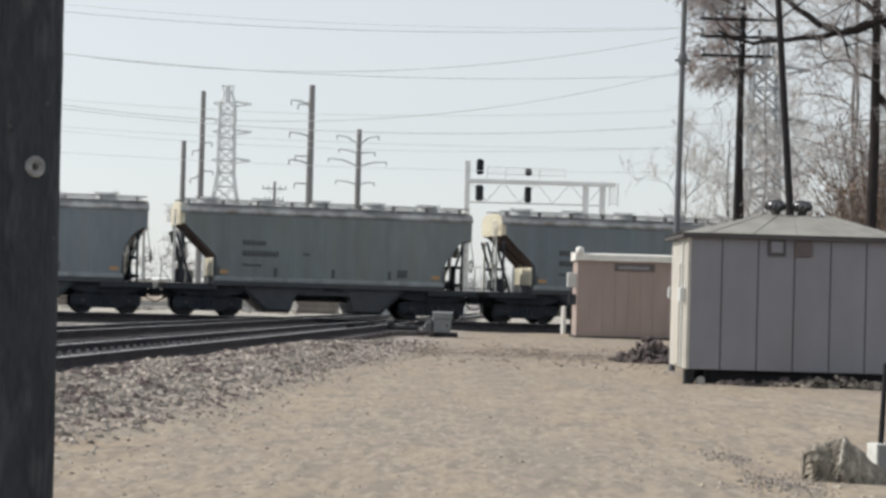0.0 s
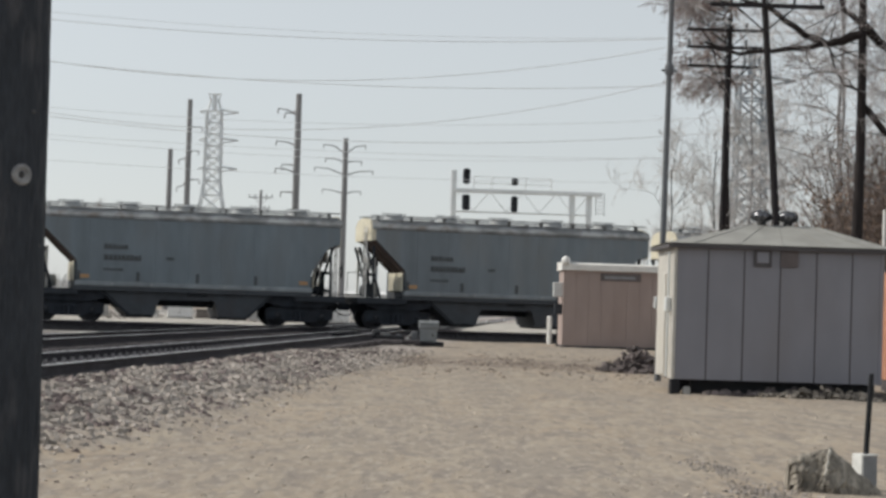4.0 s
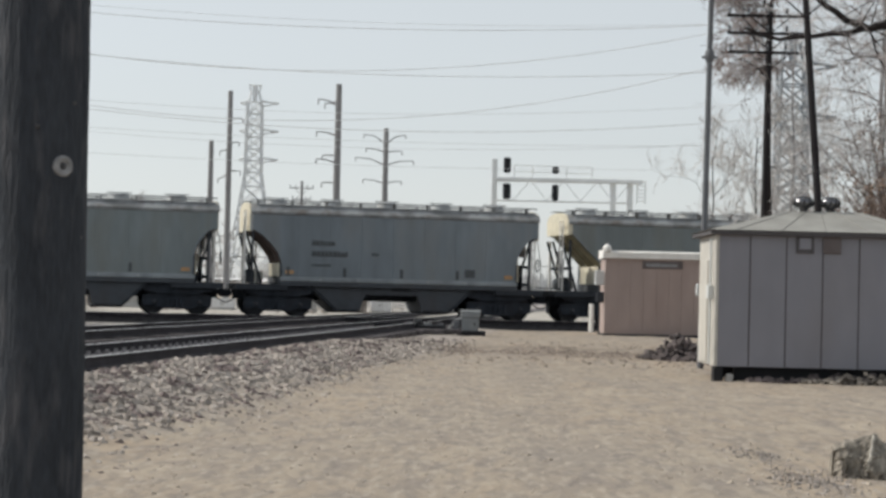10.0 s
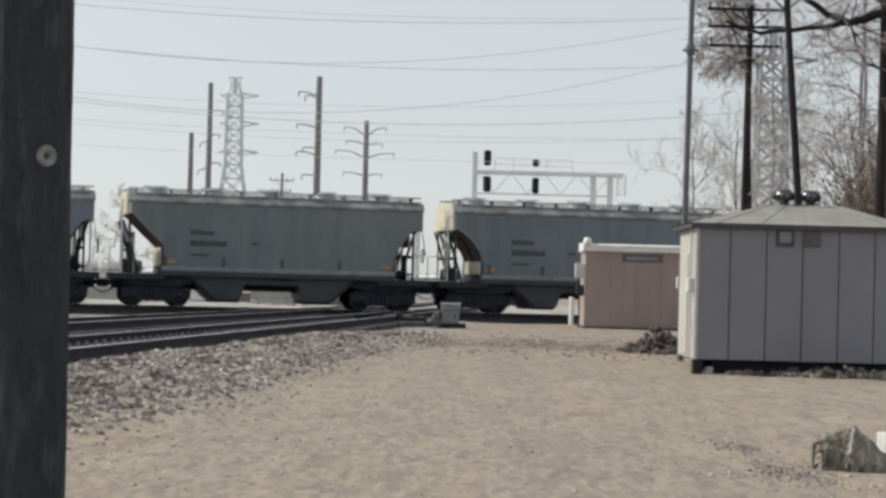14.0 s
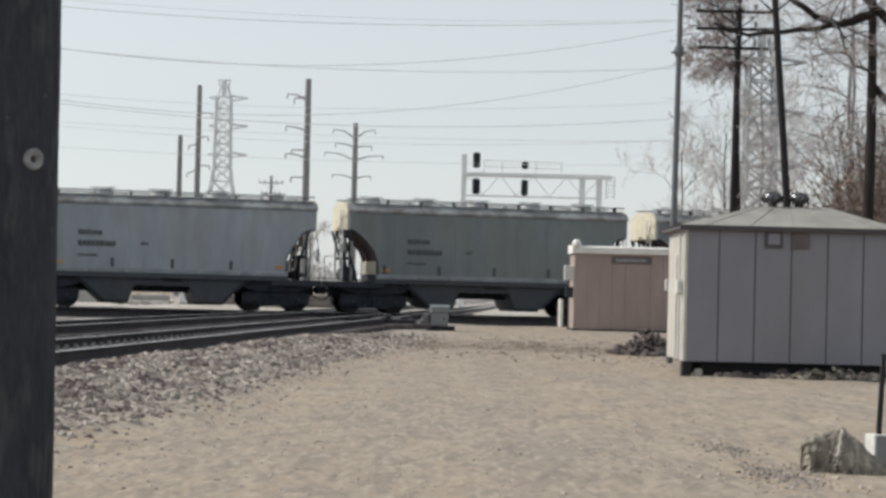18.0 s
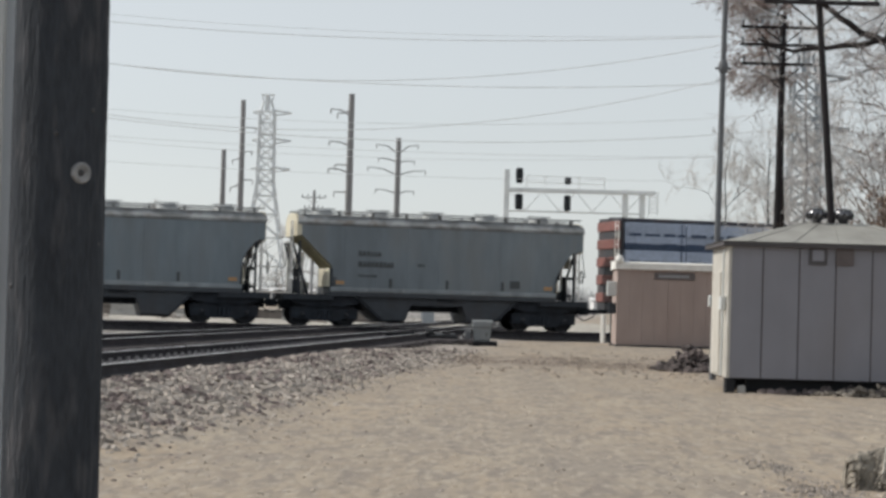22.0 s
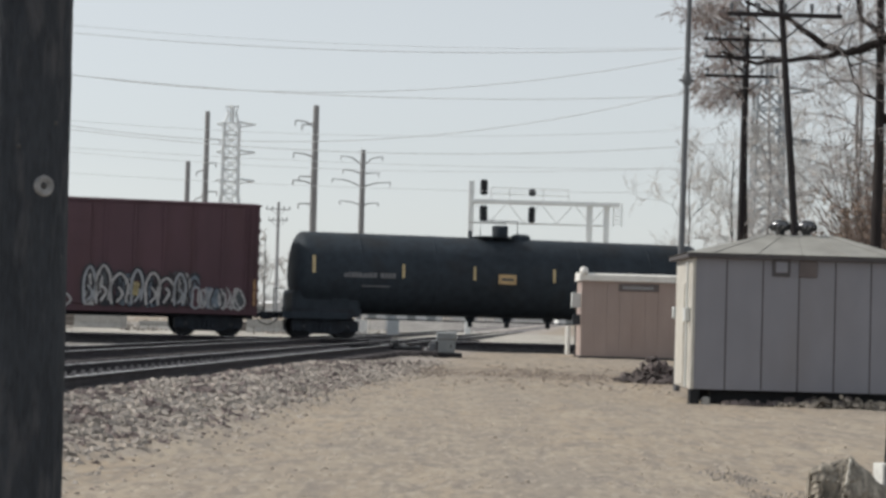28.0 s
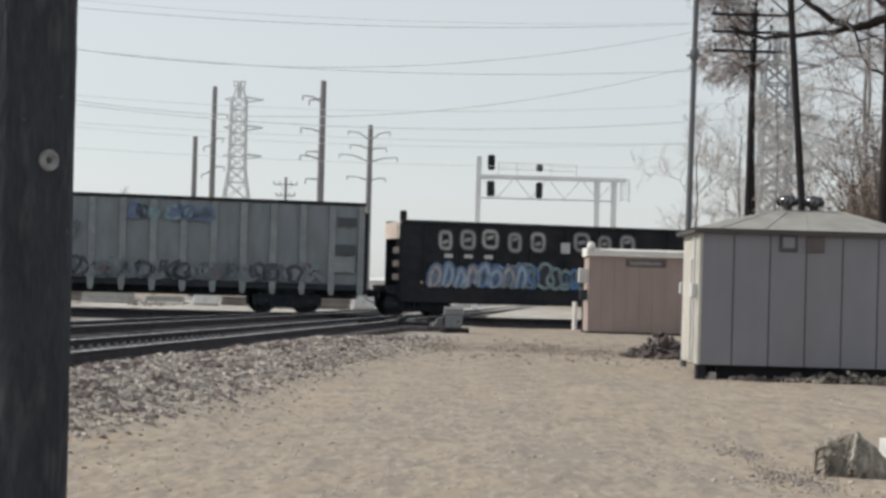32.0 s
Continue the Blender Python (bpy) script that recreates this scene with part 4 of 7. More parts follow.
    e = half - 0.65
    part("deck", Geo().box(-e, e, -1.48, 1.48, 0.78, 1.05, 0.03), M["under"], car)
    part("roof", Geo().prism_x([(-1.56, 5.45), (-1.56, 5.62), (-1.1, 5.9), (0, 5.98), (1.1, 5.9), (1.56, 5.62), (1.56, 5.45)], -e, e), M["rack_roof"], car)
    for i in range(42):
        x = -e + 0.3 + i * (2 * e - 0.6) / 41
        part("roof_rib", Geo().prism_x([(-1.58, 5.60), (-1.1, 5.90), (-0.9, 5.96), (-0.9, 5.90), (-1.1, 5.84), (-1.54, 5.56)], x - 0.08, x + 0.08), M["rack_roof"], car)
    for s in (-1, 1):
        part("side_sill", Geo().box(-e, e, s * 1.5 - 0.06, s * 1.5 + 0.06, 0.72, 1.12, 0.02), M["under"], car)
        part("top_rail", Geo().box(-e, e, s * 1.52 - 0.05, s * 1.52 + 0.05, 5.30, 5.50, 0.02), M["rack"], car)
    posts = [-12.05, -8.95, -7.0, -4.15, -1.3, 1.7, 4.75, 7.75, 9.75, 12.05]
    xs = [-e + 2.1] + [x for x in posts[1:-1]] + [e - 2.1]
    for s in (-1, 1):
        for a, b in zip(xs, xs[1:]):
            n = max(2, round((b - a) / 1.0))
            for k in range(n):
                p, q = a + (b - a) * k / n + 0.012, a + (b - a) * (k + 1) / n - 0.012
                pan = part("screen_panel", Geo().box(p, q, s * 1.49 - 0.02, s * 1.49 + 0.02, 1.1, 5.32), M["rack"], car)
                if s < 0:
                    g = Geo()
                    for j in range(3):
                        x = p + (q - p) * (j + 0.5) / 3
                        g.box(x - 0.05, x + 0.05, -1.535, -1.51, 1.15, 5.28)
                    part("corrugation", g, M["rack"], pan)
        for x in xs:
            post = part("post", Geo().box(x - 0.065, x + 0.075, s * 1.55 - 0.05, s * 1.55 + 0.05, 1.05, 5.35, 0.02), M["rack_post"], car)
            part("channel", Geo().box(x - 0.20, x - 0.07, s * 1.54 - 0.025, s * 1.54 + 0.025, 1.05, 5.30, 0.01), M["rack_rust"], post, "rusty brown channel")
            part("gusset", Geo().box(x - 0.16, x + 0.17, s * 1.55 - 0.045, s * 1.55 + 0.045, 5.22, 5.34, 0.01), M["rack_post"], post)
            if s < 0:
                for k in range(9):
                    z = 2.85 + 0.27 * k
                    part("bolt", Geo().box(x - 0.02, x + 0.03, -1.612, -1.598, z, z + 0.05), M["rack_rust"], post)
    for s in (-1, 1):
        for y in (-1, 1):
            a, b = sorted((s * (e - 2.1), s * (e - 0.08)))
            pan = part("end_panel", Geo().box(a, b, y * 1.49 - 0.03, y * 1.49 + 0.03, 1.1, 5.3, 0.01), M["rack_yellow"], car)
            for p, q, z0, z1 in ((a, a + 0.14, 1.1, 5.3), (b - 0.14, b, 1.1, 5.3), (a + 0.14, b - 0.14, 5.14, 5.3), (a + 0.14, b - 0.14, 1.1, 1.24), (a + 0.86, a + 0.92, 1.24, 5.14)):
                part("frame_bar", Geo().box(p, q, y * 1.535 - 0.02, y * 1.535 + 0.02, z0, z1, 0.01), M["rack_bar"], pan)
            a, b = sorted((s * (e - 0.1), s * e))
            d = part("end_door", Geo().box(a, b, min(y * 0.02, y * 1.5), max(y * 0.02, y * 1.5), 1.1, 5.5, 0.02), M["rack_end"], car)
            part("door_rib", Geo().box(min(s * e, s * (e + 0.04)), max(s * e, s * (e + 0.04)), min(y * 0.1, y * 1.4), max(y * 0.1, y * 1.4), 3.2, 3.35), M["rack_end"], d)
        part("end_gable", Geo().prism_x([(-1.54, 5.50), (-1.54, 5.66), (-1.1, 5.94), (0, 6.03), (1.1, 5.94), (1.54, 5.66), (1.54, 5.50)], min(s * (e + 0.003), s * (e + 0.07)), max(s * (e + 0.003), s * (e + 0.07))), M["rack_end"], car)
        ladder("side_ladder", car, s * (e - 0.5), -1.6, 0.8, 3.0, 0.4, M["rack_yellow"], "x", 6)
        part("end_sill", Geo().box(min(s * e, s * (e + 0.3)), max(s * e, s * (e + 0.3)), -1.4, 1.4, 0.75, 1.0, 0.02), M["under"], car)
    part("centre_sill", Geo().box(-e, e, -0.3, 0.3, 0.5, 0.8, 0.02), M["under"], car)
    grey, green, mist, dark = M["paint_grey"], M["paint_green"], M["paint_mist"], M["beam_dark"]
    for poly, m in (([(-11.6, 0.95), (-9.1, 0.9), (-8.95, 1.7), (-9.6, 2.3), (-10.3, 2.1), (-11.0, 2.42), (-11.7, 2.1)], M["teal_dim"]), ([(-9.2, 0.85), (-6.3, 0.8), (-6.7, 1.5), (-7.4, 2.15), (-8.3, 2.2), (-8.8, 1.7)], M["paint_haze"]),
                    ([(-6.6, 0.8), (-2.8, 0.85), (-2.6, 1.3), (-3.0, 1.75), (-3.7, 1.95), (-4.4, 2.3), (-5.3, 2.15), (-6.0, 1.75), (-6.5, 1.9)], green)):
        part("paint_patch", Geo().prism(poly, -1.612, -1.604), m, car)
    fat_strokes(car, [[(-11.5, 1.95), (-11.25, 2.3), (-10.98, 2.0), (-10.85, 1.45), (-10.5, 1.17), (-10.3, 1.5)], [(-10.3, 1.45), (-10.1, 2.2), (-9.7, 2.3), (-9.4, 1.9), (-9.25, 1.5)], [(-10.75, 2.25), (-10.45, 1.85), (-10.2, 1.65)],
                      [(-11.6, 1.5), (-11.4, 1.1), (-11.1, 1.0)], [(-9.9, 1.75), (-9.75, 1.3), (-9.4, 1.1), (-9.1, 1.3)], [(-9.05, 1.2), (-8.8, 1.45), (-8.6, 1.17)],
                      [(-8.65, 1.75), (-8.4, 2.1), (-7.95, 2.23), (-7.5, 2.05), (-7.3, 1.6), (-7.5, 1.2), (-7.95, 1.05), (-8.4, 1.2), (-8.6, 1.6)], [(-7.3, 1.6), (-6.95, 1.3), (-6.5, 1.0)]], -1.622, 0.25, mist, dark, 0.15)
    part("paint_patch", Geo().prism([(-8.15, 1.4), (-7.75, 1.35), (-7.65, 1.65), (-7.85, 1.9), (-8.2, 1.8)], -1.634, -1.626), dark, car)
    fat_strokes(car, [[(-5.9, 1.3), (-5.5, 1.62), (-4.9, 1.68), (-4.4, 1.35), (-4.15, 0.95)], [(-5.3, 0.95), (-5.0, 1.25), (-4.6, 1.15), (-4.5, 0.9)], [(-4.2, 1.7), (-3.9, 1.4), (-3.75, 1.0)], [(-6.3, 1.1), (-5.9, 0.95), (-5.6, 1.15)]], -1.624, 0.16, M["paint_haze"], dark, 0.14)
    fat_strokes(car, [[(-5.3, 1.9), (-4.9, 2.22), (-4.45, 2.3), (-3.95, 2.1), (-3.6, 1.8)], [(-3.6, 1.6), (-3.2, 1.75), (-2.9, 1.4), (-3.1, 1.05)], [(-6.4, 1.7), (-6.1, 1.45), (-5.9, 1.7)]], -1.623, 0.18, M["spray_leaf"], dark, 0.18)
    graffiti(car, 0.1, 8.8, 0.9, 2.15, -1.605, [green, dark], 27, 1.1, 0.12, fill=[dark, green])
    sprayed_word(car, "ZEDECH", 0.60, 1.02, 0.78, 0.95, 1.40, -1.625, 0.25, M["spray_mint"], dark)
    graffiti(car, 9.2, 12.0, 1.2, 2.4, -1.61, [grey, green], 19, 1.1, 0.15, fill=[M["letter"]])
    make_couplers(car, half, e)
    for x in (-half + 4.95, half - 4.95):
        make_truck(car, x)
    return car


def make_boxcar(half):
    car = thing("boxcar", pose(0, 0, 0), "tall maroon boxcar with pale spray-painted lower side", "railcar")
    e = half - 0.62
    part("body", Geo().box(-e, e, -1.5, 1.5, 1.05, 5.22, 0.03), M["maroon"], car)
    part("roof", Geo().prism_x([(-1.56, 5.2), (-1.56, 5.28), (0, 5.4), (1.56, 5.28), (1.56, 5.2)], -e - 0.04, e + 0.04), M["maroon"], car)
    for s in (-1, 1):
        part("side_sill", Geo().box(-e, e, s * 1.51 - 0.05, s * 1.51 + 0.05, 0.86, 1.12, 0.02), M["maroon"], car)
        for i in range(15):
            x = -e + 0.3 + i * (2 * e - 0.6) / 14
            if abs(x) > 1.9:
                part("side_post", Geo().box(x - 0.06, x + 0.06, s * 1.515 - 0.03, s * 1.515 + 0.03, 1.1, 5.15, 0.01), M["maroon"], car)
        d = part("sliding_door", Geo().box(-1.75, 1.75, s * 1.53 - 0.05, s * 1.53 + 0.05, 1.15, 5.1, 0.02), M["maroon"], car)
        for k in range(4):
            part("door_rib", Geo().box(-1.7, 1.7, s * 1.585 - 0.015, s * 1.585 + 0.015, 1.7 + 0.9 * k, 1.8 + 0.9 * k), M["maroon"], d)
        part("door_bar", Geo().tube([(-1.2, s * 1.61, 1.2), (-1.2, s * 1.61, 5.0)], 0.025, 6), M["maroon"], d)
        ladder("end_ladder", car, s * (e - 0.5), -1.58, 0.9, 5.1, 0.42, M["maroon"], "x", 11)
        for k in range(8):
            part("end_corrugation", Geo().box(min(s * e, s * (e + 0.06)), max(s * e, s * (e + 0.06)), -1.4, 1.4, 1.3 + 0.47 * k, 1.5 + 0.47 * k, 0.03), M["maroon"], car)
        part("reflector", Geo().box(s * (e - 0.12) - 0.08, s * (e - 0.12) + 0.08, -1.56, -1.51, 1.25, 2.3), M["orange"], car)
    part("centre_sill", Geo().box(-e, e, -0.3, 0.3, 0.7, 1.05, 0.02), M["under"], car)
    white, grey, dark = M["paint_white"], M["paint_grey"], M["beam_dark"]
    haze, dim = M["paint_haze"], M["paint_dim"]
    graffiti(car, -7.6, -3.9, 1.0, 2.8, -1.62, [dark, grey, dark, white], 31, 0.8, 0.12, fill=[grey, dim, haze, grey])
    graffiti(car, -3.9, -0.2, 1.0, 2.3, -1.62, [dark, grey, dark], 32, 0.75, 0.11, fill=[dim, grey, haze, M["maroon"]])
    graffiti(car, 1.6, 6.0, 1.0, 2.6, -1.62, [dark, haze, dim], 33, 0.6, 0.12, fill=[dark, haze, M["letter"], M["maroon"]])
    for k in range(7):
        x, h, w = 1.75 + 0.60 * k + 0.07 * math.sin(5.0 * k), 1.55 - 0.05 * k + 0.14 * math.sin(2.3 * k), 0.20 + 0.05 * (k % 3)
        fat_strokes(car, [[(x - w, 1.15), (x - w * 1.1, 1.0 + 0.7 * h), (x, 1.05 + h), (x + w * 1.1, 1.0 + 0.72 * h), (x + w * 0.8, 1.3)], [(x - 0.1, 1.25), (x + 0.12, 1.55 + 0.1 * (k % 2)), (x - 0.05, 1.85)]], -1.630, 0.10, dim if k % 3 else grey, dark, 0.18)
    graffiti(car, 5.7, 7.7, 1.0, 2.1, -1.628, [dim, grey, dark], 34, 0.5, 0.08, fill=[haze, M["letter"], M["maroon"]])
    graffiti(car, -7.4, 1.0, 1.0, 1.7, -1.634, [dark, grey, dim], 35, 0.6, 0.09)
    for x in (-6.0, -2.9, 0.5, 3.4):
        part("paint_patch", Geo().prism([(x, 1.55), (x + 0.22, 1.5), (x + 0.30, 2.0), (x + 0.08, 2.1)], -1.642, -1.632), M["paint_ochre"], car)
    letter_bars(car, [(-2.6, -1.9, 3.3, 3.4), (-4.3, -3.9, 3.0, 3.12), (-3.2, -2.4, 3.02, 3.1)], -1.62, M["paint_grey"])
    make_couplers(car, half, e)
    for x in (-half + 2.5, half - 2.5):
        make_truck(car, x)
    return car


def make_tank(half):
    car = thing("tank_car", pose(0, 0, 0), "black tank car with yellow reflectors and an orange placard", "railcar")
    e, r, zc = half - 0.95, 1.67, 2.69
    prof = []
    for i in range(9):
        a = math.pi / 2 * i / 8
        prof.append((r * math.sin(a) ** 0.8, -e + 0.5 - 0.5 * math.cos(a)))
    prof += [(r, -0.4), (r + 0.01, 0), (r, 0.4)]
    prof += [(rr, -h) for rr, h in reversed(prof[:9])]
    part("tank_shell", Geo().lathe(prof, 48, "x", (0, 0, zc)), M["tank"], car)
    for x in (-6.2, -3.1, 3.1, 6.2):
        part("weld_band", Geo().lathe([(r, x - 0.05), (r + 0.012, x - 0.03), (r + 0.012, x + 0.03), (r, x + 0.05)], 48, "x", (0, 0, zc)), M["tank"], car)
    part("manway", Geo().lathe([(0.0, 4.90), (0.30, 4.90), (0.34, 4.83), (0.34, 4.1)], 16, "z", (0.0, 0, 0)), M["tank"], car)
    part("valve_housing", Geo().lathe([(0.0, 4.58), (0.3, 4.56), (0.42, 4.46), (0.42, 4.0)], 16, "z", (0.9, 0, 0)), M["tank"], car)
    part("safety_valve", Geo().lathe([(0.0, 4.66), (0.09, 4.64), (0.09, 4.1)], 10, "z", (-1.3, 0, 0)), M["tank"], car)
    part("top_platform", Geo().box(-1.1, 0.5, -0.9, 0.9, 4.38, 4.42), M["tank"], car)
    for y in (-0.88, 0.88):
        part("platform_rail", Geo().tube([(-1.1, y, 4.40), (-1.1, y, 5.06), (0.5, y, 5.06), (0.5, y, 4.40)], 0.022, 6), M["tank"], car)
    for s in (-1, 1):
        part("end_platform", Geo().box(min(s * (e - 2.2), s * (half - 0.5)), max(s * (e - 2.2), s * (half - 0.5)), -1.4, 1.4, 0.78, 1.06, 0.03), M["tank"], car)
        a, b = sorted((s * (e - 2.75), s * (e + 0.05)))
        part("bolster_skirt", Geo().box(a, b, -1.25, 1.25, 0.95, 1.95, 0.12), M["tank"], car)
        part("saddle", Geo().prism_x([(-1.2, 1.0), (-1.35, 1.9), (-0.7, 1.35), (0.7, 1.35), (1.35, 1.9), (1.2, 1.0)], s * (e - 1.9) - 0.35, s * (e - 1.9) + 0.35), M["tank"], car)
        part("hand_rail", Geo().tube([(s * (half - 0.55), -1.4, 1.0), (s * (half - 0.55), -1.4, 2.0), (s * (half - 0.55), 1.4, 2.0), (s * (half - 0.55), 1.4, 1.0)], 0.022, 6), M["tank"], car)
        part("reflector", Geo().box(s * (e - 0.7) - 0.06, s * (e - 0.7) + 0.06, -1.68, -1.56, 2.65, 3.35), M["reflect"], car)
    for x in (-4.5, -1.5, 1.92):
        part("reflector", Geo().box(x - 0.05, x + 0.05, -1.69, -1.62, 2.55, 3.1), M["reflect"], car)
    part("placard", Geo().box(-0.48, 0.28, -1.69, -1.6, 2.42, 2.82, 0.01), M["placard"], car)
    part("lettering", Geo().box(-0.36, 0.16, -1.70, -1.685, 2.57, 2.67), M["letter"], car)
    letter_bars(car, [(-6.95, -5.6, 2.52, 2.72), (-5.45, -4.75, 2.52, 2.72), (-6.2, -5.0, 2.15, 2.22), (4.2, 5.6, 2.5, 2.6)], -1.672, M["case_dark"])
    for x in (-1.2, 0.4, 2.2):
        part("bottom_fitting", Geo().lathe([(0.22, 1.2), (0.22, 0.95), (0.1, 0.85), (0.1, 0.62), (0.0, 0.62)], 12, "z", (x, 0, 0)), M["tank"], car)
    part("brake_rod", Geo().tube([(-5.8, -0.4, 0.85), (5.8, -0.4, 0.85)], 0.03, 6), M["tank"], car)
    make_couplers(car, half, half - 0.7)
    for x in (-half + 2.3, half - 2.3):
        make_truck(car, x)
    return car


def make_open_hopper(half, label, paint, lit_end, closed=False):
    """A black open-topped car with sloping end bays and braced ends."""
    car = thing("open_hopper_car", pose(0, 0, 0), label, "railcar")
    e = half - 0.55
    top = 3.78
    for s in (-1, 1):
        part("side_wall", Geo().box(-e + (0.06 if closed else 0.9), e - 0.25, s * 1.45 - 0.04, s * 1.45 + 0.04, 1.25, top, 0.01), M["black_car"], car)
        part("top_chord", Geo().box(-e, e, s * 1.46 - 0.09, s * 1.46 + 0.09, top - 0.02, top + 0.14, 0.03), M["black_car"], car)
        part("side_sill", Geo().box(-e, e, s * 1.47 - 0.07, s * 1.47 + 0.07, 0.56, 1.3, 0.02), M["black_car"], car)
        for i in range(11):
            x = -e + 1.0 + i * (2 * e - 1.3) / 10
            part("side_stake", Geo().box(x - 0.07, x + 0.07, s * 1.52 - 0.05, s * 1.52 + 0.05, 1.2, top, 0.02), M["black_car"], car)
        part("end_wall", Geo().prism([(s * (e - 0.05), top), (s * (e - 0.95), 1.5), (s * (e - 1.1), 1.5), (s * (e - 0.2), top)], -1.42, 1.42), M["black_car"], car)
        for y in (-1.4, 1.4):
            part("corner_post", Geo().box(min(s * e, s * (e - 0.12)), max(s * e, s * (e - 0.12)), y - 0.06, y + 0.06, 1.1, top), M["black_car"], car)
            # Ends and braces of the black car: sunlight put in as paler colour.
            if not closed:
                part("end_brace", Geo().tube([(s * (e - 0.1), y, 1.2), (s * (e - 0.8), y, top - 0.2)], 0.05, 6), M[lit_end], car)
        if closed:
            part("end_sheet", Geo().box(min(s * e, s * (e + 0.05)), max(s * e, s * (e + 0.05)), -1.4, 1.42, 3.15, top + 0.05, 0.01), M[lit_end], car)
            for k in range(3):
                part("end_rib", Geo().box(min(s * e, s * (e + 0.08)), max(s * e, s * (e + 0.08)), -1.3, -0.3, 1.45 + 0.55 * k, 1.7 + 0.55 * k, 0.02), M[lit_end], car)
        part("end_platform", Geo().box(min(s * (e - 1.3), s * (e + 0.1)), max(s * (e - 1.3), s * (e + 0.1)), -1.45, 1.45, 0.68, 1.12, 0.02), M["black_car"], car)
        ladder("end_ladder", car, s * (e + 0.04), -1.4, 1.0, top, 0.42, M["black_car"], "y", 8)
    part("floor", Geo().box(-e + 0.9, e - 0.9, -1.42, 1.42, 1.2, 1.32), M["black_car"], car)
    for k in range(4):
        x = -e + 3.0 + k * (2 * e - 6.0) / 3
        part("hopper_bay", Geo().add([(x + sx * w, sy * d, z) for z, w, d in ((1.3, 1.25, 1.4), (0.55, 0.5, 1.2)) for sx, sy in ((-1, -1), (1, -1), (1, 1), (-1, 1))],
                                     [(0, 1, 2, 3), (7, 6, 5, 4), (0, 4, 5, 1), (1, 5, 6, 2), (2, 6, 7, 3), (3, 7, 4, 0)]), M["black_car"], car)
    part("centre_sill", Geo().box(-e, e, -0.25, 0.25, 0.62, 0.95, 0.02), M["black_car"], car)
    for k in range(7):
        x = -e + 1.0 + k * (2 * e - 2) / 6
        part("reflector", Geo().box(x - 0.17, x + 0.17, -1.56, -1.53, 1.34, 1.42), M["reflect"], car)
    paint(car)
    make_couplers(car, half, e)
    for x in (-half + 1.42, half - 2.35):
        make_truck(car, x)
    return car


def paint_first(car):
    y = -1.58
    for x0, x1, z0, z1, m in ((-6.75, -6.58, 2.5, 2.86, "paint_grey"), (-6.5, -6.2, 2.52, 2.84, "paint_grey"), (-5.7, -5.5, 2.55, 2.88, "paint_white"), (-5.42, -5.15, 2.52, 2.84, "paint_grey"), (-4.9, -4.3, 2.05, 2.2, "letter")):
        part("stencil", Geo().box(x0, x1, y, y + 0.02, z0, z1), M[m], car)
    dull, black = M["paint_dull"], M["black_car"]
    graffiti(car, -6.85, -5.6, 1.45, 2.2, y, [M["paint_haze"], M["letter"]], 51, 0.6, 0.14, fill=[M["letter"], M["paint_haze"]])
    graffiti(car, -3.85, -3.0, 1.5, 2.5, y, [dull, M["end_pink"]], 55, 0.5, 0.13, fill=[dull, black])
    graffiti(car, -3.3, 1.4, 1.4, 2.7, y, [M["letter"], black, M["paint_haze"]], 52, 0.5, 0.12, fill=[black, M["letter"], black])
    fat_strokes(car, [[(-3.1, 1.5), (-3.05, 2.1), (-2.8, 2.68)], [(-2.6, 1.6), (-2.45, 2.3), (-2.1, 2.7), (-1.95, 2.35), (-2.2, 2.0)], [(-0.85, 1.5), (-0.75, 2.2), (-0.4, 2.5)], [(-0.4, 2.45), (-0.1, 2.1), (0.2, 1.7)]], y - 0.012, 0.14, M["paint_grey"], black, 0.2)
    fat_strokes(car, [[(-1.75, 1.6), (-1.55, 2.4), (-1.2, 2.75), (-1.0, 2.3), (-1.3, 1.9)], [(0.4, 1.6), (0.6, 2.3), (0.95, 2.4), (1.05, 1.9), (0.65, 1.6)], [(-2.0, 1.45), (-1.5, 1.6), (-1.1, 1.4)], [(-2.3, 2.85), (-1.6, 2.98), (-0.9, 2.8)]], y - 0.010, 0.10, M["letter"], black, 0.16)
    fat_strokes(car, [[(1.1, 1.5), (1.25, 2.0), (1.5, 2.2)], [(0.0, 1.5), (0.2, 1.9)]], y - 0.010, 0.14, dull, black, 0.12)
    graffiti(car, 2.8, 3.5, 1.8, 2.35, y, [M["teal_dim"]], 54, 0.5, 0.14)
    graffiti(car, 3.7, 4.3, 1.5, 2.35, y, [M["teal_dim"]], 56, 0.5, 0.14, fill=[M["teal_dim"], black])
    graffiti(car, 4.7, 6.0, 1.5, 2.5, y, [M["teal_dim"], M["paint_teal"]], 57, 0.6, 0.14, fill=[M["teal_dim"], M["letter"]])


def paint_second(car):
    y = -1.58
    grey, pale, dim = M["paint_grey"], M["paint_pale"], M["paint_dim"]
    for k, x in enumerate((-6.35, -5.4, -4.45, -3.4, -2.4, -0.5, 0.5, 1.5)):
        z = 2.8 + 0.05 * (k % 3)
        w, m = 0.20 + 0.03 * (k % 3), 0.22 + 0.07 * (k % 4)
        shape = [[(-w, 0.05), (-w, 0.58), (0.0, 0.66), (w, 0.56), (w, 0.06), (0.0, 0.0), (-w, 0.05)], [(-0.6 * w, m), (0.6 * w, m + 0.08)]]
        fat_strokes(car, [[(x + u, z + v) for u, v in line] for line in shape], y - 0.006, 0.12, M["paint_grey"] if k % 2 else dim, M["letter"], 0.12)
    for x in (-6.2, -5.35, -4.5):
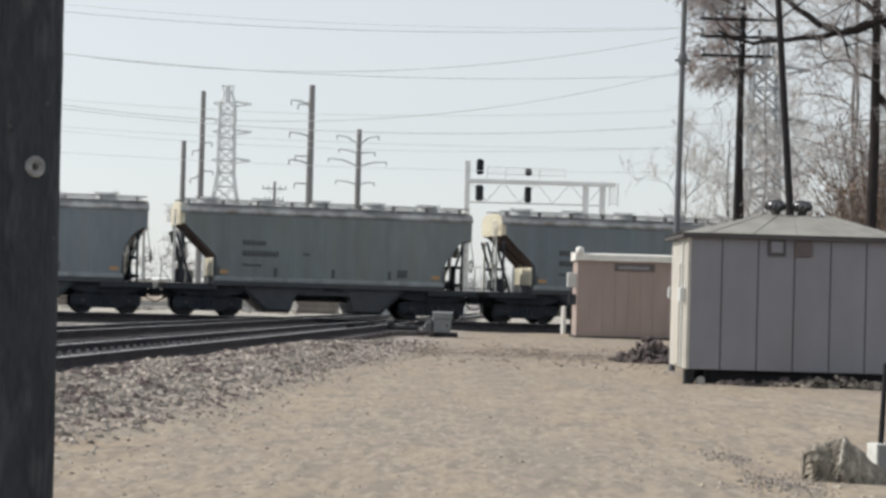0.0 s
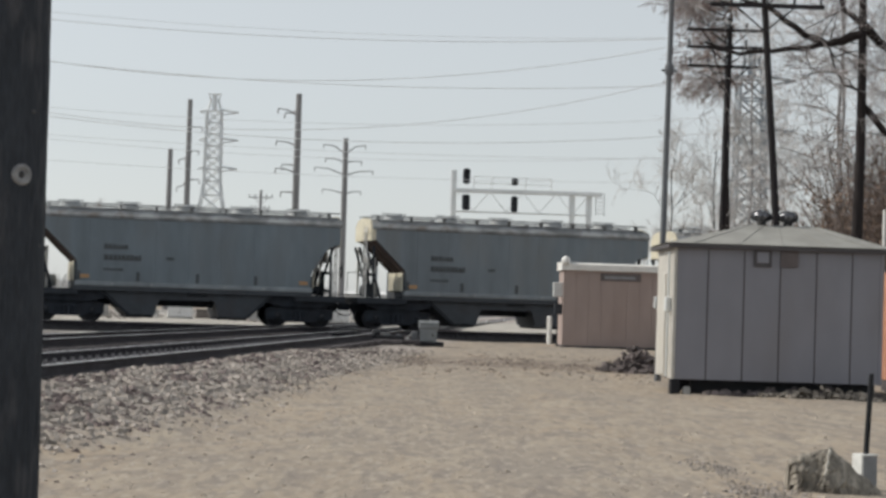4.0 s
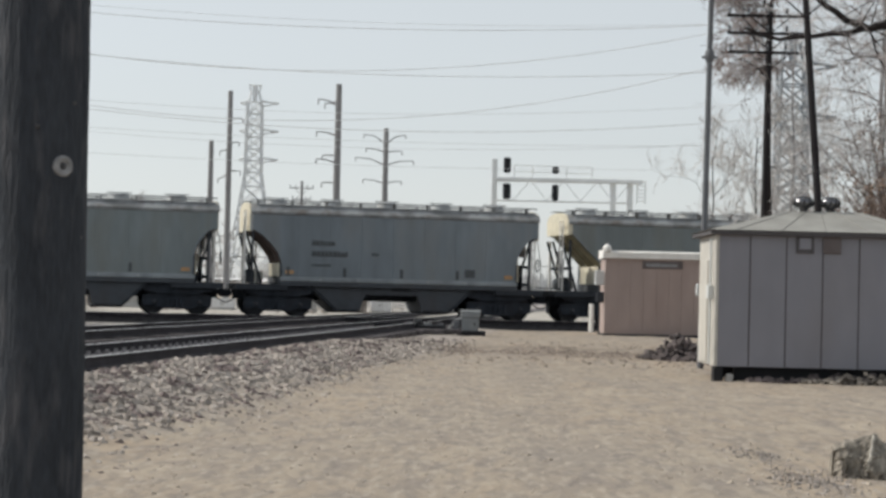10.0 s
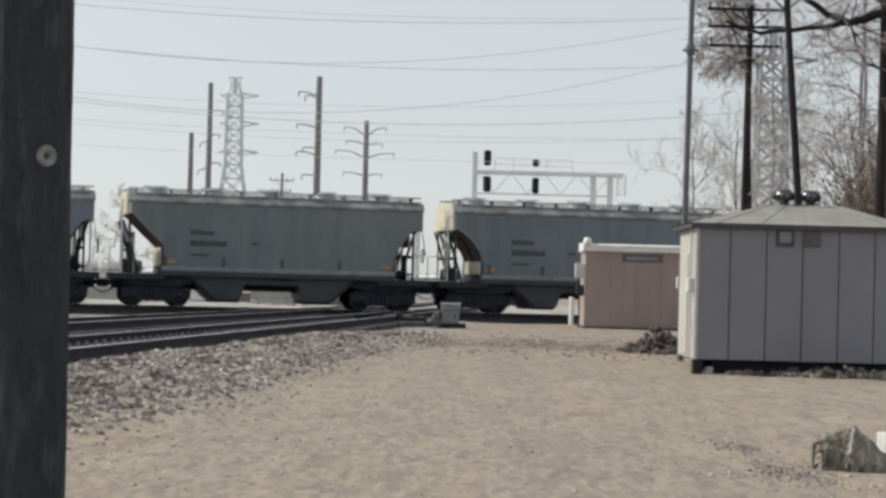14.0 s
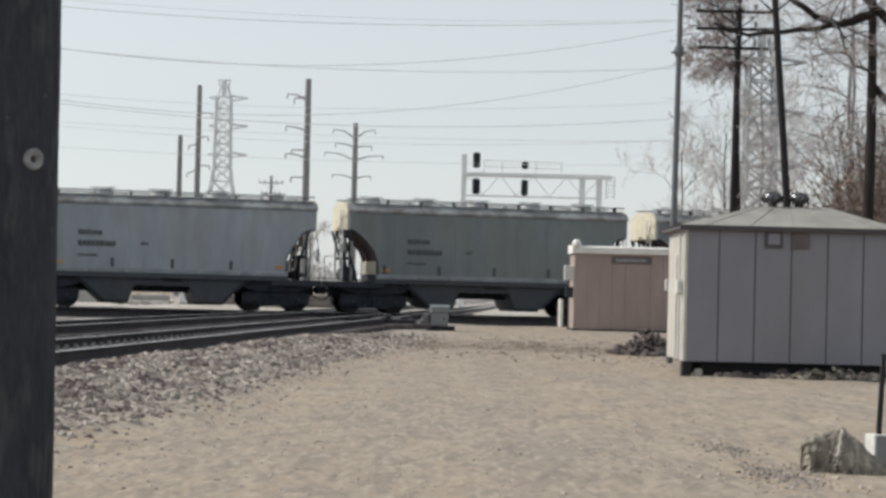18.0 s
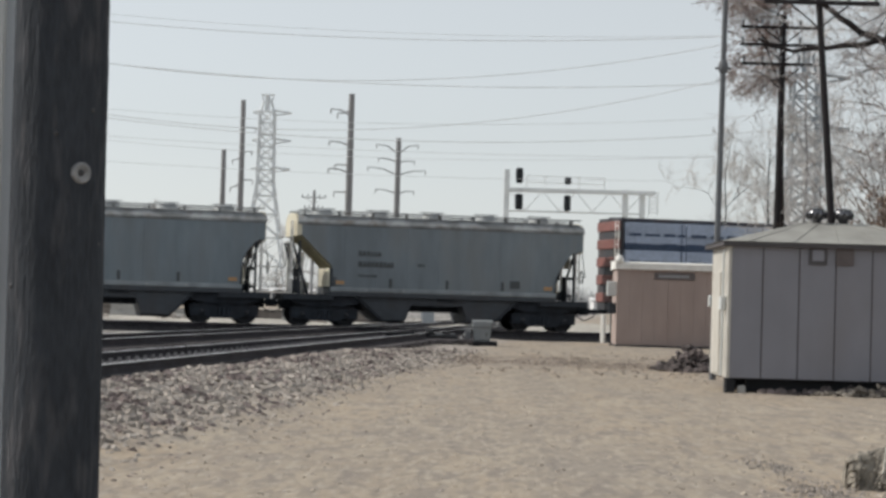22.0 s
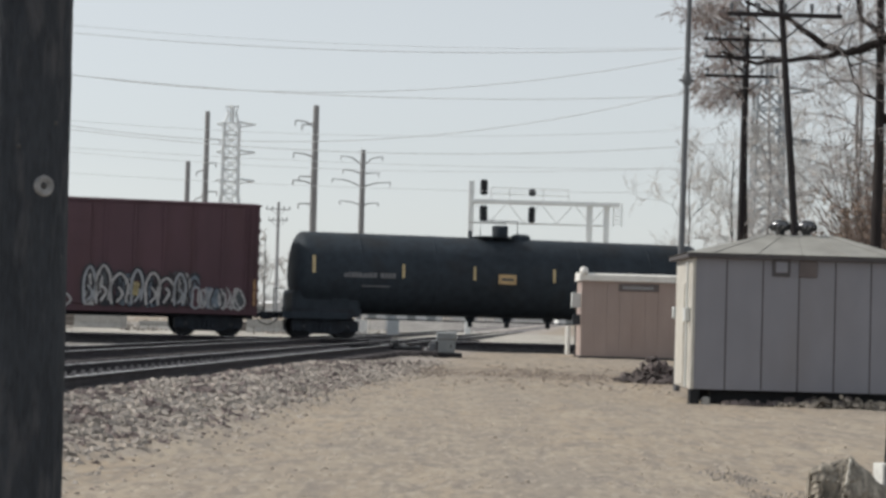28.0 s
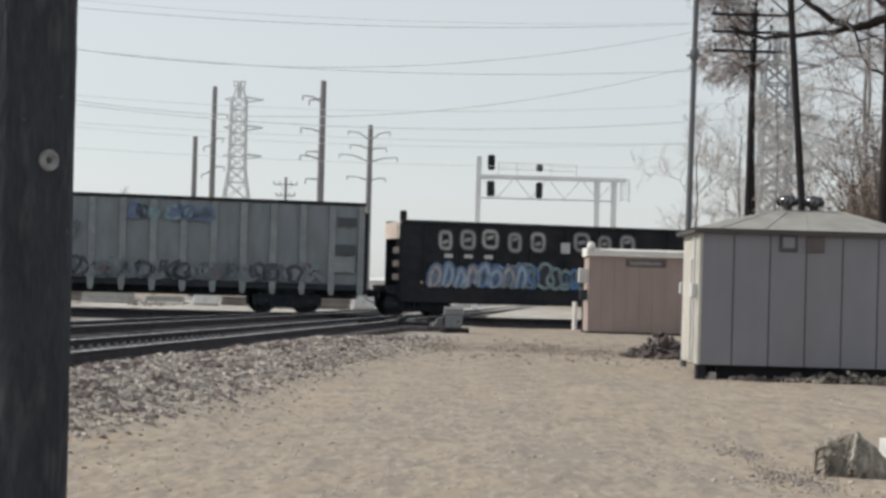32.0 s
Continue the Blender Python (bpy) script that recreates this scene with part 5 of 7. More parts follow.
        part("stencil", Geo().box(x - 0.18, x + 0.18, y - 0.006, y + 0.01, 2.42, 2.58, 0.005), M["paint_white"], car)
    part("stencil", Geo().box(-1.4, -1.0, y, y + 0.02, 2.75, 3.2), M["paint_white"], car)
    for k in range(8):
        x, h = -6.75 + 0.52 * k, 0.75 + 0.12 * math.sin(2.1 * k)
        fat_strokes(car, [[(x - 0.2, 1.25), (x - 0.15 + 0.1 * math.sin(k), 1.3 + 0.6 * h), (x + 0.05, 1.3 + h), (x + 0.22, 1.3 + 0.55 * h), (x + 0.12, 1.35)]], y - 0.012, 0.15, M["paint_pale"] if k % 3 else dim, M["blue_dim"], 0.2)
    graffiti(car, -7.0, -5.6, 1.2, 2.2, y, [dim, M["paint_mist"]], 63, 0.8, 0.16, fill=[M["letter"]])
    graffiti(car, -4.8, -0.4, 1.2, 2.4, y, [M["paint_blue"], M["paint_mist"], pale, M["paint_mist"]], 64, 0.8, 0.14, fill=[M["beam_dark"], M["letter"]])
    graffiti(car, -0.2, 3.4, 1.2, 2.3, y, [M["paint_blue"], grey, pale], 65, 0.8, 0.14, fill=[M["beam_dark"], M["letter"]])


def make_gondola(half):
    car = thing("gondola_car", pose(0, 0, 0), "long grey ribbed high-sided gondola with blue spray paint", "railcar")
    e = half - 0.5
    top = 4.42
    for s in (-1, 1):
        part("side_wall", Geo().box(-e, e, s * 1.42 - 0.04, s * 1.42 + 0.04, 1.15, top, 0.01), M["gondola"], car)
        part("top_chord", Geo().box(-e - 0.03, e + 0.03, s * 1.44 - 0.1, s * 1.44 + 0.1, top - 0.04, top + 0.1, 0.03), M["black_car"], car)
        part("side_sill", Geo().box(-e, e, s * 1.43 - 0.06, s * 1.43 + 0.06, 0.95, 1.2, 0.02), M["under"], car)
        n = 17
        for i in range(n + 1):
            x = -e + 0.15 + i * (2 * e - 0.3) / n
            part("side_stake", Geo().prism([(x - 0.13, top - 0.05), (x + 0.13, top - 0.05), (x + 0.13, 1.0), (x + 0.08, 0.75), (x - 0.08, 0.75), (x - 0.13, 1.0)], s * 1.51 - 0.06, s * 1.51 + 0.06), M["stake"], car)
        part("end_wall", Geo().box(min(s * e, s * (e - 0.08)), max(s * e, s * (e - 0.08)), -1.42, 1.42, 1.1, top), M["cream"], car)
        for k in range(5):
            z = 1.5 + 0.65 * k
            part("end_rib", Geo().box(min(s * e, s * (e + 0.12)), max(s * e, s * (e + 0.12)), -1.42, 1.42, z - 0.09, z + 0.09, 0.03), M["cream"], car)
        part("end_ladder", Geo().box(min(s * e, s * (e + 0.16)), max(s * e, s * (e + 0.16)), -1.45, -1.38, 0.9, top - 0.3), M["black_car"], car)
    part("floor", Geo().box(-e, e, -1.42, 1.42, 1.02, 1.18), M["under"], car)
    part("centre_sill", Geo().box(-e, e, -0.3, 0.3, 0.62, 1.0, 0.02), M["under"], car)
    y = -1.585
    for k, (a, b) in enumerate(((0.75, 1.9), (2.2, 3.0), (3.5, 3.9))):
        graffiti(car, a, b, 3.55, 4.25, y, [M["blue_dim"], M["paint_mist"], M["letter"]], 71 + 3 * k, 0.7, 0.13, fill=[M["blue_dim"], M["paint_mist"], M["paint_haze"]])
    graffiti(car, -9.6, -7.6, 3.3, 4.2, y, [M["stake"], M["gondola"]], 72, 0.9, 0.12)
    graffiti(car, -9.5, 8.0, 1.2, 2.1, y, [M["rack"], M["letter"], M["gondola"]], 73, 0.9, 0.15, fill=[M["gondola"], M["rack"], M["paint_haze"], M["paint_dull"]])
    graffiti(car, -4.5, -2.2, 2.2, 3.8, y, [M["rack"]], 74, 1.5, 0.14)
    for x0, x1, z0, z1 in ((9.2, 9.95, 3.55, 3.9), (9.1, 9.95, 2.4, 2.8)):
        part("stencil", Geo().box(x0, x1, y, y + 0.02, z0, z1, 0.005), M["letter"], car)
    part("stencil", Geo().box(9.1, 9.9, y, y + 0.02, 1.7, 2.3), M["stake"], car)
    make_couplers(car, half, e)
    for x in (-half + 3.6, half - 3.5):
        make_truck(car, x)
    return car


TRAIN = []   # (car, place of its middle along the train)
FIRST = -6.0
CURVED, STRAIGHT = make_hopper(False), make_hopper(True)
for k in range(26):
    kind = STRAIGHT if k in (1, 2, 5, 6, 13, 14, 15, 16, 19, 20, 25) else CURVED
    fresh = all(kind is not car for car, _ in TRAIN)
    TRAIN.append((kind if fresh else copy_thing(kind, pose(0, 0, 0)), FIRST + HOPPER_PITCH * (k - 0.5)))
TONES = {**{k: ("hopper_blue", "blue-grey") for k in (2, 5, 7, 8, 10, 15, 17, 20, 22, 24)}, **{k: ("hopper_green", "greenish grey") for k in (1, 4, 11, 13, 14, 16, 19, 21)}}
for k, (tone, word) in TONES.items():
    car = TRAIN[k][0]
    tagged(car, word + " two-bay covered hopper car rolling in the train")
    for ob in car.children_recursive:
        if ob.name.startswith(("side_wall", "seam")):
            ob.material_slots[0].link = "OBJECT"
            ob.material_slots[0].material = M[tone]
for k, kind, tone in ((3, ("side_wall", "seam"), "hopper_pale"), (20, ("side_wall", "seam"), "hopper_pale"), (13, ("slope_",), "slope_olive"), (25, ("slope_",), "slope_olive")):
    for ob in TRAIN[k][0].children_recursive:
        if ob.name.startswith(kind):
            ob.material_slots[0].link = "OBJECT"
            ob.material_slots[0].material = M[tone]
for k in (1, 6, 12, 19, 25):
    part("placard", Geo().box(3.0, 3.42, -1.57, -1.54, 1.72, 2.04, 0.01), M["letter"], TRAIN[k][0])
for x0, x1, z0, z1 in ((-4.2, -2.9, 3.4, 3.68), (-4.2, -2.3, 2.98, 3.2)):
    letter_bars(TRAIN[19][0], [(x0, x1, z0, z1)], -1.556, M["beam_dark"])
for blot in ([(1.52, 2.62), (1.70, 2.86), (1.92, 2.62), (2.12, 2.72), (2.20, 2.40), (2.02, 2.30), (1.78, 2.34)], [(1.70, 2.36), (2.14, 2.44), (2.44, 1.98), (2.62, 1.68), (2.36, 1.74), (2.06, 2.06)]):
    part("graffiti", Geo().prism(blot, -1.566, -1.552), M["letter"], TRAIN[15][0])
MIXED = [   # maker, middle, half length, where its couplers meet the next cars
    (make_centerbeam, 338.10, 12.20, 325.25, 350.40),
    (make_autorack, 365.15, 14.90, 350.40, 380.00),
    (make_boxcar, 389.00, 9.02, 380.00, 398.00),
    (make_tank, 407.82, 9.85, 398.00, 417.70),
    (lambda h: make_open_hopper(h, "black open-topped hopper with white and teal spray paint", paint_first, "paint_grey"), 426.95, 8.62, 417.70, 436.05),
    (make_gondola, 447.28, 10.82, 436.05, 458.30),
    (lambda h: make_open_hopper(h, "black open-topped hopper with pale letters and blue spray paint", paint_second, "end_pink", True), 467.30, 8.72, 458.30, 476.05),
]
for make, mid, half, a, b in MIXED:
    REACH[-1], REACH[1] = mid - a, b - mid
    TRAIN.append((make(half), mid))


# ---- beside the line ----
def build_shed():
    x0, x1, y0, y1 = 4.67, 8.65, 37.6, 40.4
    t = thing("metal_shed", pose(x0, y0, 0), "grey panelled metal equipment shed with a low hip roof on skids", "shed")
    w, d = x1 - x0, y1 - y0
    edges = [0.0, 0.64, 1.33, 2.02, 2.71, 3.39, w]
    for k in range(6):
        a, b = edges[k], edges[k + 1]
        part("front_panel", Geo().box(a + 0.008, b - 0.008, 0.0, 0.04, 0.17, 2.68, 0.006), M["shed"], t)
        part("back_panel", Geo().box(a + 0.008, b - 0.008, d - 0.04, d, 0.17, 2.68, 0.006), M["shed"], t)
        if k:
            part("seam", Geo().box(a - 0.010, a + 0.010, -0.010, 0.03, 0.19, 2.66, 0.004), M["shed_seam"], t)
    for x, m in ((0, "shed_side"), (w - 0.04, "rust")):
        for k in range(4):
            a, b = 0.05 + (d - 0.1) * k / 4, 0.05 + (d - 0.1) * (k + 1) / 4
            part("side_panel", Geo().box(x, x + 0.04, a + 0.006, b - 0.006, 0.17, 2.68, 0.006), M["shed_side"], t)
    part("inner_frame", Geo().box(0.06, w - 0.06, 0.06, d - 0.06, 0.17, 2.66), M["shed_seam"], t)
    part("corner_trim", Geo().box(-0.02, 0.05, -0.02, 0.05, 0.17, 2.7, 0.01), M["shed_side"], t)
    part("corner_trim", Geo().box(w - 0.05, w + 0.02, -0.02, 0.05, 0.17, 2.7, 0.01), M["shed"], t)
    part("eave_trim", Geo().box(-0.14, w + 0.14, -0.14, d + 0.14, 2.67, 2.76, 0.015), M["shed_seam"], t)
    o = 0.17
    v = [(-o, -o, 2.765), (w + o, -o, 2.765), (w + o, d + o, 2.765), (-o, d + o, 2.765), (1.55, d / 2 - 0.25, 3.20), (w - 1.02, d / 2 - 0.25, 3.20), (w - 1.02, d / 2 + 0.25, 3.20), (1.55, d / 2 + 0.25, 3.20)]
    roof = part("roof", Geo().add(v, [(0, 1, 5, 4), (1, 2, 6, 5), (2, 3, 7, 6), (3, 0, 4, 7), (4, 5, 6, 7), (3, 2, 1, 0)]), M["shed_roof"], t)
    for k in range(5):
        a = 0.35 + k * 0.84
        b = 1.6 + k * 0.28
        part("standing_seam", Geo().tube([(a, -o, 2.772), (b, d / 2 - 0.25, 3.205)], 0.006, 5), M["shed_roof"], roof)
    for x in (1.85, 2.37):
        tv = part("roof_turbine", Geo().lathe([(0.09, 3.12), (0.09, 3.27), (0.16, 3.30), (0.195, 3.37), (0.165, 3.45), (0.09, 3.50), (0.0, 3.51)], 16, "z", (x, d / 2 - 0.1, 0)), M["chrome"], t, "bright ball-shaped turbine vent")
        for k in range(10):
            w2 = 2 * math.pi * k / 10
            part("vane", Geo().tube([(x + 0.17 * math.cos(w2), d / 2 - 0.1 + 0.17 * math.sin(w2), 3.30), (x + 0.205 * math.cos(w2 + 0.2), d / 2 - 0.1 + 0.205 * math.sin(w2 + 0.2), 3.37), (x + 0.12 * math.cos(w2 + 0.4), d / 2 - 0.1 + 0.12 * math.sin(w2 + 0.4), 3.48)], 0.024, 4), M["black"], tv)
    for x, m in ((1.50, "shed"), (2.01, "vent")):
        v = part("wall_vent", Geo().box(x, x + 0.34, -0.05, 0.01, 2.36, 2.71, 0.01), M["shed_seam"] if m == "shed" else M["vent"], t)
        if m == "shed":
            part("vent_plate", Geo().box(x + 0.06, x + 0.28, -0.06, -0.045, 2.43, 2.64), M["shed"], v)
        else:
            for k in range(5):
                part("louvre", Geo().box(x + 0.04, x + 0.30, -0.065, -0.045, 2.40 + 0.056 * k, 2.425 + 0.056 * k), M["vent"], v)
    part("vent_pipe", Geo().tube([(4.12, 0.6, 2.74), (4.12, 0.6, 3.55)], 0.035, 8), M["white"], t)
    part("junction_box", Geo().box(-0.12, -0.005, 0.3, 0.55, 1.45, 1.72, 0.015), M["galv"], t)
    part("conduit", Geo().tube([(-0.06, 0.42, 0.2), (-0.06, 0.42, 2.6)], 0.025, 6), M["galv"], t)
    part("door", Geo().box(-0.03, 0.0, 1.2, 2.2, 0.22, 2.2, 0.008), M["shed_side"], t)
    # Black block and skids: the shade under the shed put into their colour.
    part("corner_block", Geo().box(-0.02, 0.17, 0.02, 0.3, -0.14, 0.17, 0.02), M["black"], t)
    part("shim", Geo().box(0.22, 0.37, 0.0, 0.2, -0.14, 0.03, 0.03), M["old_concrete"], t, "pale broken concrete shim")
    for y in (0.25, d - 0.45):
        part("skid", Geo().box(0.40, w - 0.05, y, y + 0.18, -0.16, 0.17, 0.02), M["black"], t)


build_shed()


def build_bungalow():
    x0, y0, w, d = 4.98, 73.1, 3.75, 2.6
    t = thing("signal_bungalow", pose(x0, y0, 0), "tan ribbed metal signal bungalow with a white roof edge", "bungalow")
    n = 8
    for k in range(n):
        a, b = w * k / n, w * (k + 1) / n
        part("front_panel", Geo().box(a + 0.003, b - 0.003, 0.0, 0.05, 0.06, 2.86, 0.004), M["tan"], t)
    part("inner_wall", Geo().box(0.03, w - 0.03, 0.03, d, 0.06, 2.86), M["tan"], t)
    part("side_wall", Geo().box(-0.01, 0.03, 0.0, d, 0.06, 2.86, 0.008), M["tan"], t)
    part("roof", Geo().prism_x([(-0.12, 2.86), (-0.12, 3.08), (0.0, 3.14), (d, 3.2), (d + 0.1, 2.86)], -0.1, w + 0.1), M["white"], t)
    part("roof_cap", Geo().lathe([(0.0, 0.28), (0.12, 0.24), (0.17, 0.1), (0.15, -0.05), (0.0, -0.08)], 12, "z", (0.05, -0.02, 3.1)), M["white"], t)
    sign = part("name_plate", Geo().box(1.35, 2.85, -0.03, 0.0, 2.5, 2.78, 0.008), M["vent"], t, "weathered grey name plate")
    letter_bars(sign, [(1.5, 2.7, 2.58, 2.70)], -0.034, M["paint_grey"])
    part("meter_box", Geo().box(-0.36, -0.01, 0.3, 0.7, 1.85, 2.4, 0.02), M["galv"], t)
    part("meter_pipe", Geo().tube([(-0.18, 0.5, 0.0), (-0.18, 0.5, 1.86)], 0.03, 6), M["under"], t)
    part("meter_box", Geo().box(-0.30, -0.01, 0.3, 0.6, 1.2, 1.6, 0.02), M["under"], t)
    part("plinth", Geo().box(-0.05, w + 0.05, -0.05, d + 0.05, -0.03, 0.06, 0.01), M["under"], t)


build_bungalow()

g = Geo().box(-0.08, 0.08, -0.08, 0.08, -0.05, 1.12, 0.02)
solid("marker_post", g, M["white"], "short white marker post beside the bungalow", "post", m=pose(4.78, 77.9, 0, 0, 0, 52))


def build_cabinet():
    t = thing("relay_cabinet", pose(0.02, 66.8, 0.05), "small grey steel relay cabinet on a dark base", "cabinet")
    part("body", Geo().prism([(-0.27, 0.08), (0.27, 0.08), (0.31, 0.58), (-0.31, 0.58)], -0.28, 0.28), M["box_grey"], t)
    part("hood", Geo().box(-0.34, 0.34, -0.32, 0.32, 0.55, 0.76, 0.04), M["box_grey"], t, "overhanging steel hood")
    part("lid", Geo().prism_x([(-0.33, 0.76), (0.33, 0.76), (0.24, 0.82), (-0.24, 0.82)], -0.345, 0.345), M["box_grey"], t)
    door = part("door", Geo().box(-0.22, 0.22, -0.297, -0.278, 0.14, 0.52, 0.005), M["box_grey"], t)
    part("latch", Geo().box(0.13, 0.17, -0.315, -0.295, 0.30, 0.40, 0.006), M["rail"], door)
    part("base", Geo().box(-0.46, 0.52, -0.5, 0.45, -0.05, 0.12, 0.02), M["black"], t)
    part("junction_case", Geo().box(-0.60, -0.36, -0.22, 0.22, 0.08, 0.46, 0.03), M["case_dark"], t, "dark grey side case")
    part("conduit", Geo().tube([(-0.70, -0.2, 0.02), (-0.70, -0.2, 0.26), (-0.58, -0.2, 0.32)], 0.035, 8), M["box_grey"], t)
    t = thing("switch_machine", pose(-1.15, 66.4, 0.10), "low black switch machine on ties beside the rails", "switch machine")
    part("housing", Geo().box(-0.75, 0.35, -0.3, 0.3, 0.02, 0.25, 0.05), M["black"], t)
    part("cover_plate", Geo().box(-0.40, -0.12, -0.2, 0.2, 0.25, 0.285, 0.01), M["box_grey"], t, "pale steel cover plate")
    part("cover_plate", Geo().box(0.10, 0.26, -0.2, 0.2, 0.25, 0.30, 0.01), M["case_dark"], t)
    part("motor_cover", Geo().lathe([(0.0, -0.75), (0.15, -0.73), (0.17, -0.6), (0.17, -0.45)], 12, "x", (0, 0, 0.27)), M["black"], t)
    part("throw_rod", Geo().tube([(-2.0, 0.05, 0.18), (-0.4, 0.05, 0.2)], 0.03, 6), M["rail"], t)
    for y, a, b in ((-1.75, -2.2, 0.3), (-1.05, -2.6, 0.7), (-0.35, -2.4, 0.9), (0.35, -2.4, 0.9), (1.05, -2.7, 0.6), (1.75, -2.6, 0.8), (2.45, -2.5, 1.1), (3.15, -2.4, 1.0)):
        part("tie", Geo().box(a, b, y - 0.13, y + 0.13, -0.02, 0.12, 0.015), M["tie"], t)
    part("point_cover", Geo().prism([(-2.3, 0.12), (-2.2, 0.26), (-1.1, 0.30), (-0.95, 0.12)], -0.25, 0.25), M["black"], t)


build_cabinet()


def lumps(count, cx, cy, rx, ry, h, smin, smax, seed, base=None):
    """Angular stones heaped on an ellipse."""
    rnd = random.Random(seed)
    g = Geo()
    for _ in range(count):
        a, r = rnd.uniform(0, 6.283), math.sqrt(rnd.random())
        x, y = cx + rx * r * math.cos(a), cy + ry * r * math.sin(a)
        z = (ground_height(x, y) if base is None else base) + h * (1 - r) * rnd.random()
        stone(g, x, y, z, rnd.uniform(smin, smax), rnd)
    return g


def stone(g, x, y, z, s, rnd):
    v = []
    for p in ((-1, -1, -0.5), (1, -1, -0.5), (1, 1, -0.5), (-1, 1, -0.5), (-0.7, -0.7, 0.6), (0.7, -0.7, 0.6), (0.7, 0.7, 0.6), (-0.7, 0.7, 0.6)):
        v.append(Vector([c * s * rnd.uniform(0.55, 1.1) for c in p]))
    rot = Euler((rnd.uniform(-0.5, 0.5), rnd.uniform(-0.5, 0.5), rnd.uniform(0, 6.28))).to_matrix()
    g.add([rot @ q + Vector((x, y, z + 0.25 * s)) for q in v], [(3, 2, 1, 0), (4, 5, 6, 7), (0, 1, 5, 4), (1, 2, 6, 5), (2, 3, 7, 6), (3, 0, 4, 7)])


def fast(name, g, material, label, category, kind="stuff"):
    me = bpy.data.meshes.new(name)
    me.from_pydata(g.v, [], g.f)
    me.polygons.foreach_set("use_smooth", g.smooth)
    me.materials.append(material)
    return tagged(new(name, me), label, category, kind=kind)


def build_stones():
    rnd = random.Random(5)
    light, brown = Geo(), Geo()
    ground, singles = bpy.data.objects["ground"], 0
    shapes = {}
    for dark, m in ((False, M["stone_piece"]), (True, M["stone_piece_brown"])):
        shapes[dark] = []
        for _ in range(8):
            g = Geo()
            stone(g, 0, 0, 0, 1.0, rnd)
            shapes[dark].append(g.mesh("ballast_stone", m))
    for _ in range(12000):                      # shoulder of the yard track
        along, d = rnd.uniform(-16, 44), rnd.choice((rnd.uniform(0.3, 2.4), abs(rnd.gauss(0.6, 2.1)) + 0.3))
        q = SIDE_AT + SIDE_DIR * along + SIDE_OUT * d
        k = noise.noise((q.x * 1.7, q.y * 0.8, 4)) + 0.6 * noise.noise((q.x * 5, q.y * 3, 8)) + rnd.gauss(0, 0.22)
        if along > 24 and rnd.random() < (along - 24) / 12:
            continue
        dark = k > (0.17 if d < 1.5 else 0.28)
        size = rnd.uniform(0.030, 0.072) * (1 if d < 1.5 else max(0.32, 1.75 - 0.45 * d))
        z = ground_height(q.x, q.y) - 0.012
        if -3.5 < along < 0.5 and size > 0.046 and singles < 290:
            singles += 1
            part("ballast_stone", rnd.choice(shapes[dark]), None, ground, at=pose(q.x, q.y, z, 0, 0, rnd.uniform(0, 360)) @ Matrix.Diagonal((size, size, size, 1)))
            continue
        stone(brown if dark else light, q.x, q.y, z, size, rnd)
    fast("ballast", light, M["stone"], "grey-brown crushed ballast stones along the rails", "gravel")
    fast("brown_ballast", brown, M["stone_brown"], "dark brown patches of crushed ballast along the rails", "gravel")
    g = Geo()
    for _ in range(5000):                       # between and along the rails
        along, d = rnd.uniform(-12, 40), rnd.choice((rnd.uniform(-1.9, 0.4), rnd.uniform(-6.4, -3.8)))
        q = SIDE_AT + SIDE_DIR * along + SIDE_OUT * d
        stone(g, q.x, q.y, ground_height(q.x, q.y), rnd.uniform(0.02, 0.045), rnd)
    fast("oily_ballast", g, M["stone_dark"], "dark oily ballast between the rails", "gravel")
    # Main-line stones, coloured near black to hold the train's shade.
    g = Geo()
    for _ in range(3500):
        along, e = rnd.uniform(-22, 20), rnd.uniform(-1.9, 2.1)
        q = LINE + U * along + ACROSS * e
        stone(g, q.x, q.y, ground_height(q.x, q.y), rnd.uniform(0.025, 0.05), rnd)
    fast("cinder_ballast", g, M["shade_dark"], "dark ballast under the main line, blackened with the train's shade", "gravel")
    g = Geo()
    for _ in range(3500):                       # gravel and clods pressed into the lot
        y = 9 + 52 * rnd.random() ** 1.5
        x = rnd.uniform(-0.16, 0.27) * y
        if (Vector((x, y, 0)) - SIDE_AT).dot(SIDE_OUT) < 0.6:
            continue
        k = noise.noise((x * 0.8, y * 0.25, 11))
        if k < -0.1 and rnd.random() < 0.6:
            continue
        s = rnd.uniform(0.006, 0.015) * rnd.choice((1, 1, 1, 1.7)) * (1 + y / 60)
        stone(g, x, y, ground_height(x, y) - 0.45 * s, s, rnd)
    fast("loose_gravel", g, M["pebble"], "loose gravel strewn over the dirt lot", "gravel")
    g = Geo()
    for _ in range(1500):                       # turned-up earth across the lot's far side
        x, y = rnd.uniform(-2.2, 6.2), rnd.gauss(50.5, 3.6)
        if noise.noise((x * 0.7, y * 0.2, 5)) < -0.15:
            continue
        s = rnd.uniform(0.02, 0.055)
        stone(g, x, y, ground_height(x, y) - 0.3 * s, s, rnd)
    fast("earth_clods", g, M["clod"], "brown clods of turned-up earth across the lot", "earth")
    g = Geo()
    for _ in range(620):                        # weeds and clods round the boulder
        x, y = (rnd.gauss(2.80, 0.17), rnd.gauss(15.9, 0.55)) if rnd.random() < 0.75 else (rnd.gauss(2.72, 0.14), rnd.gauss(18.4, 0.5))
        if rnd.random() < 0.78:
            stone(g, x, y, ground_height(x, y) - 0.006, rnd.uniform(0.007, 0.024), rnd)
        else:
            q = Vector((x, y, ground_height(x, y)))
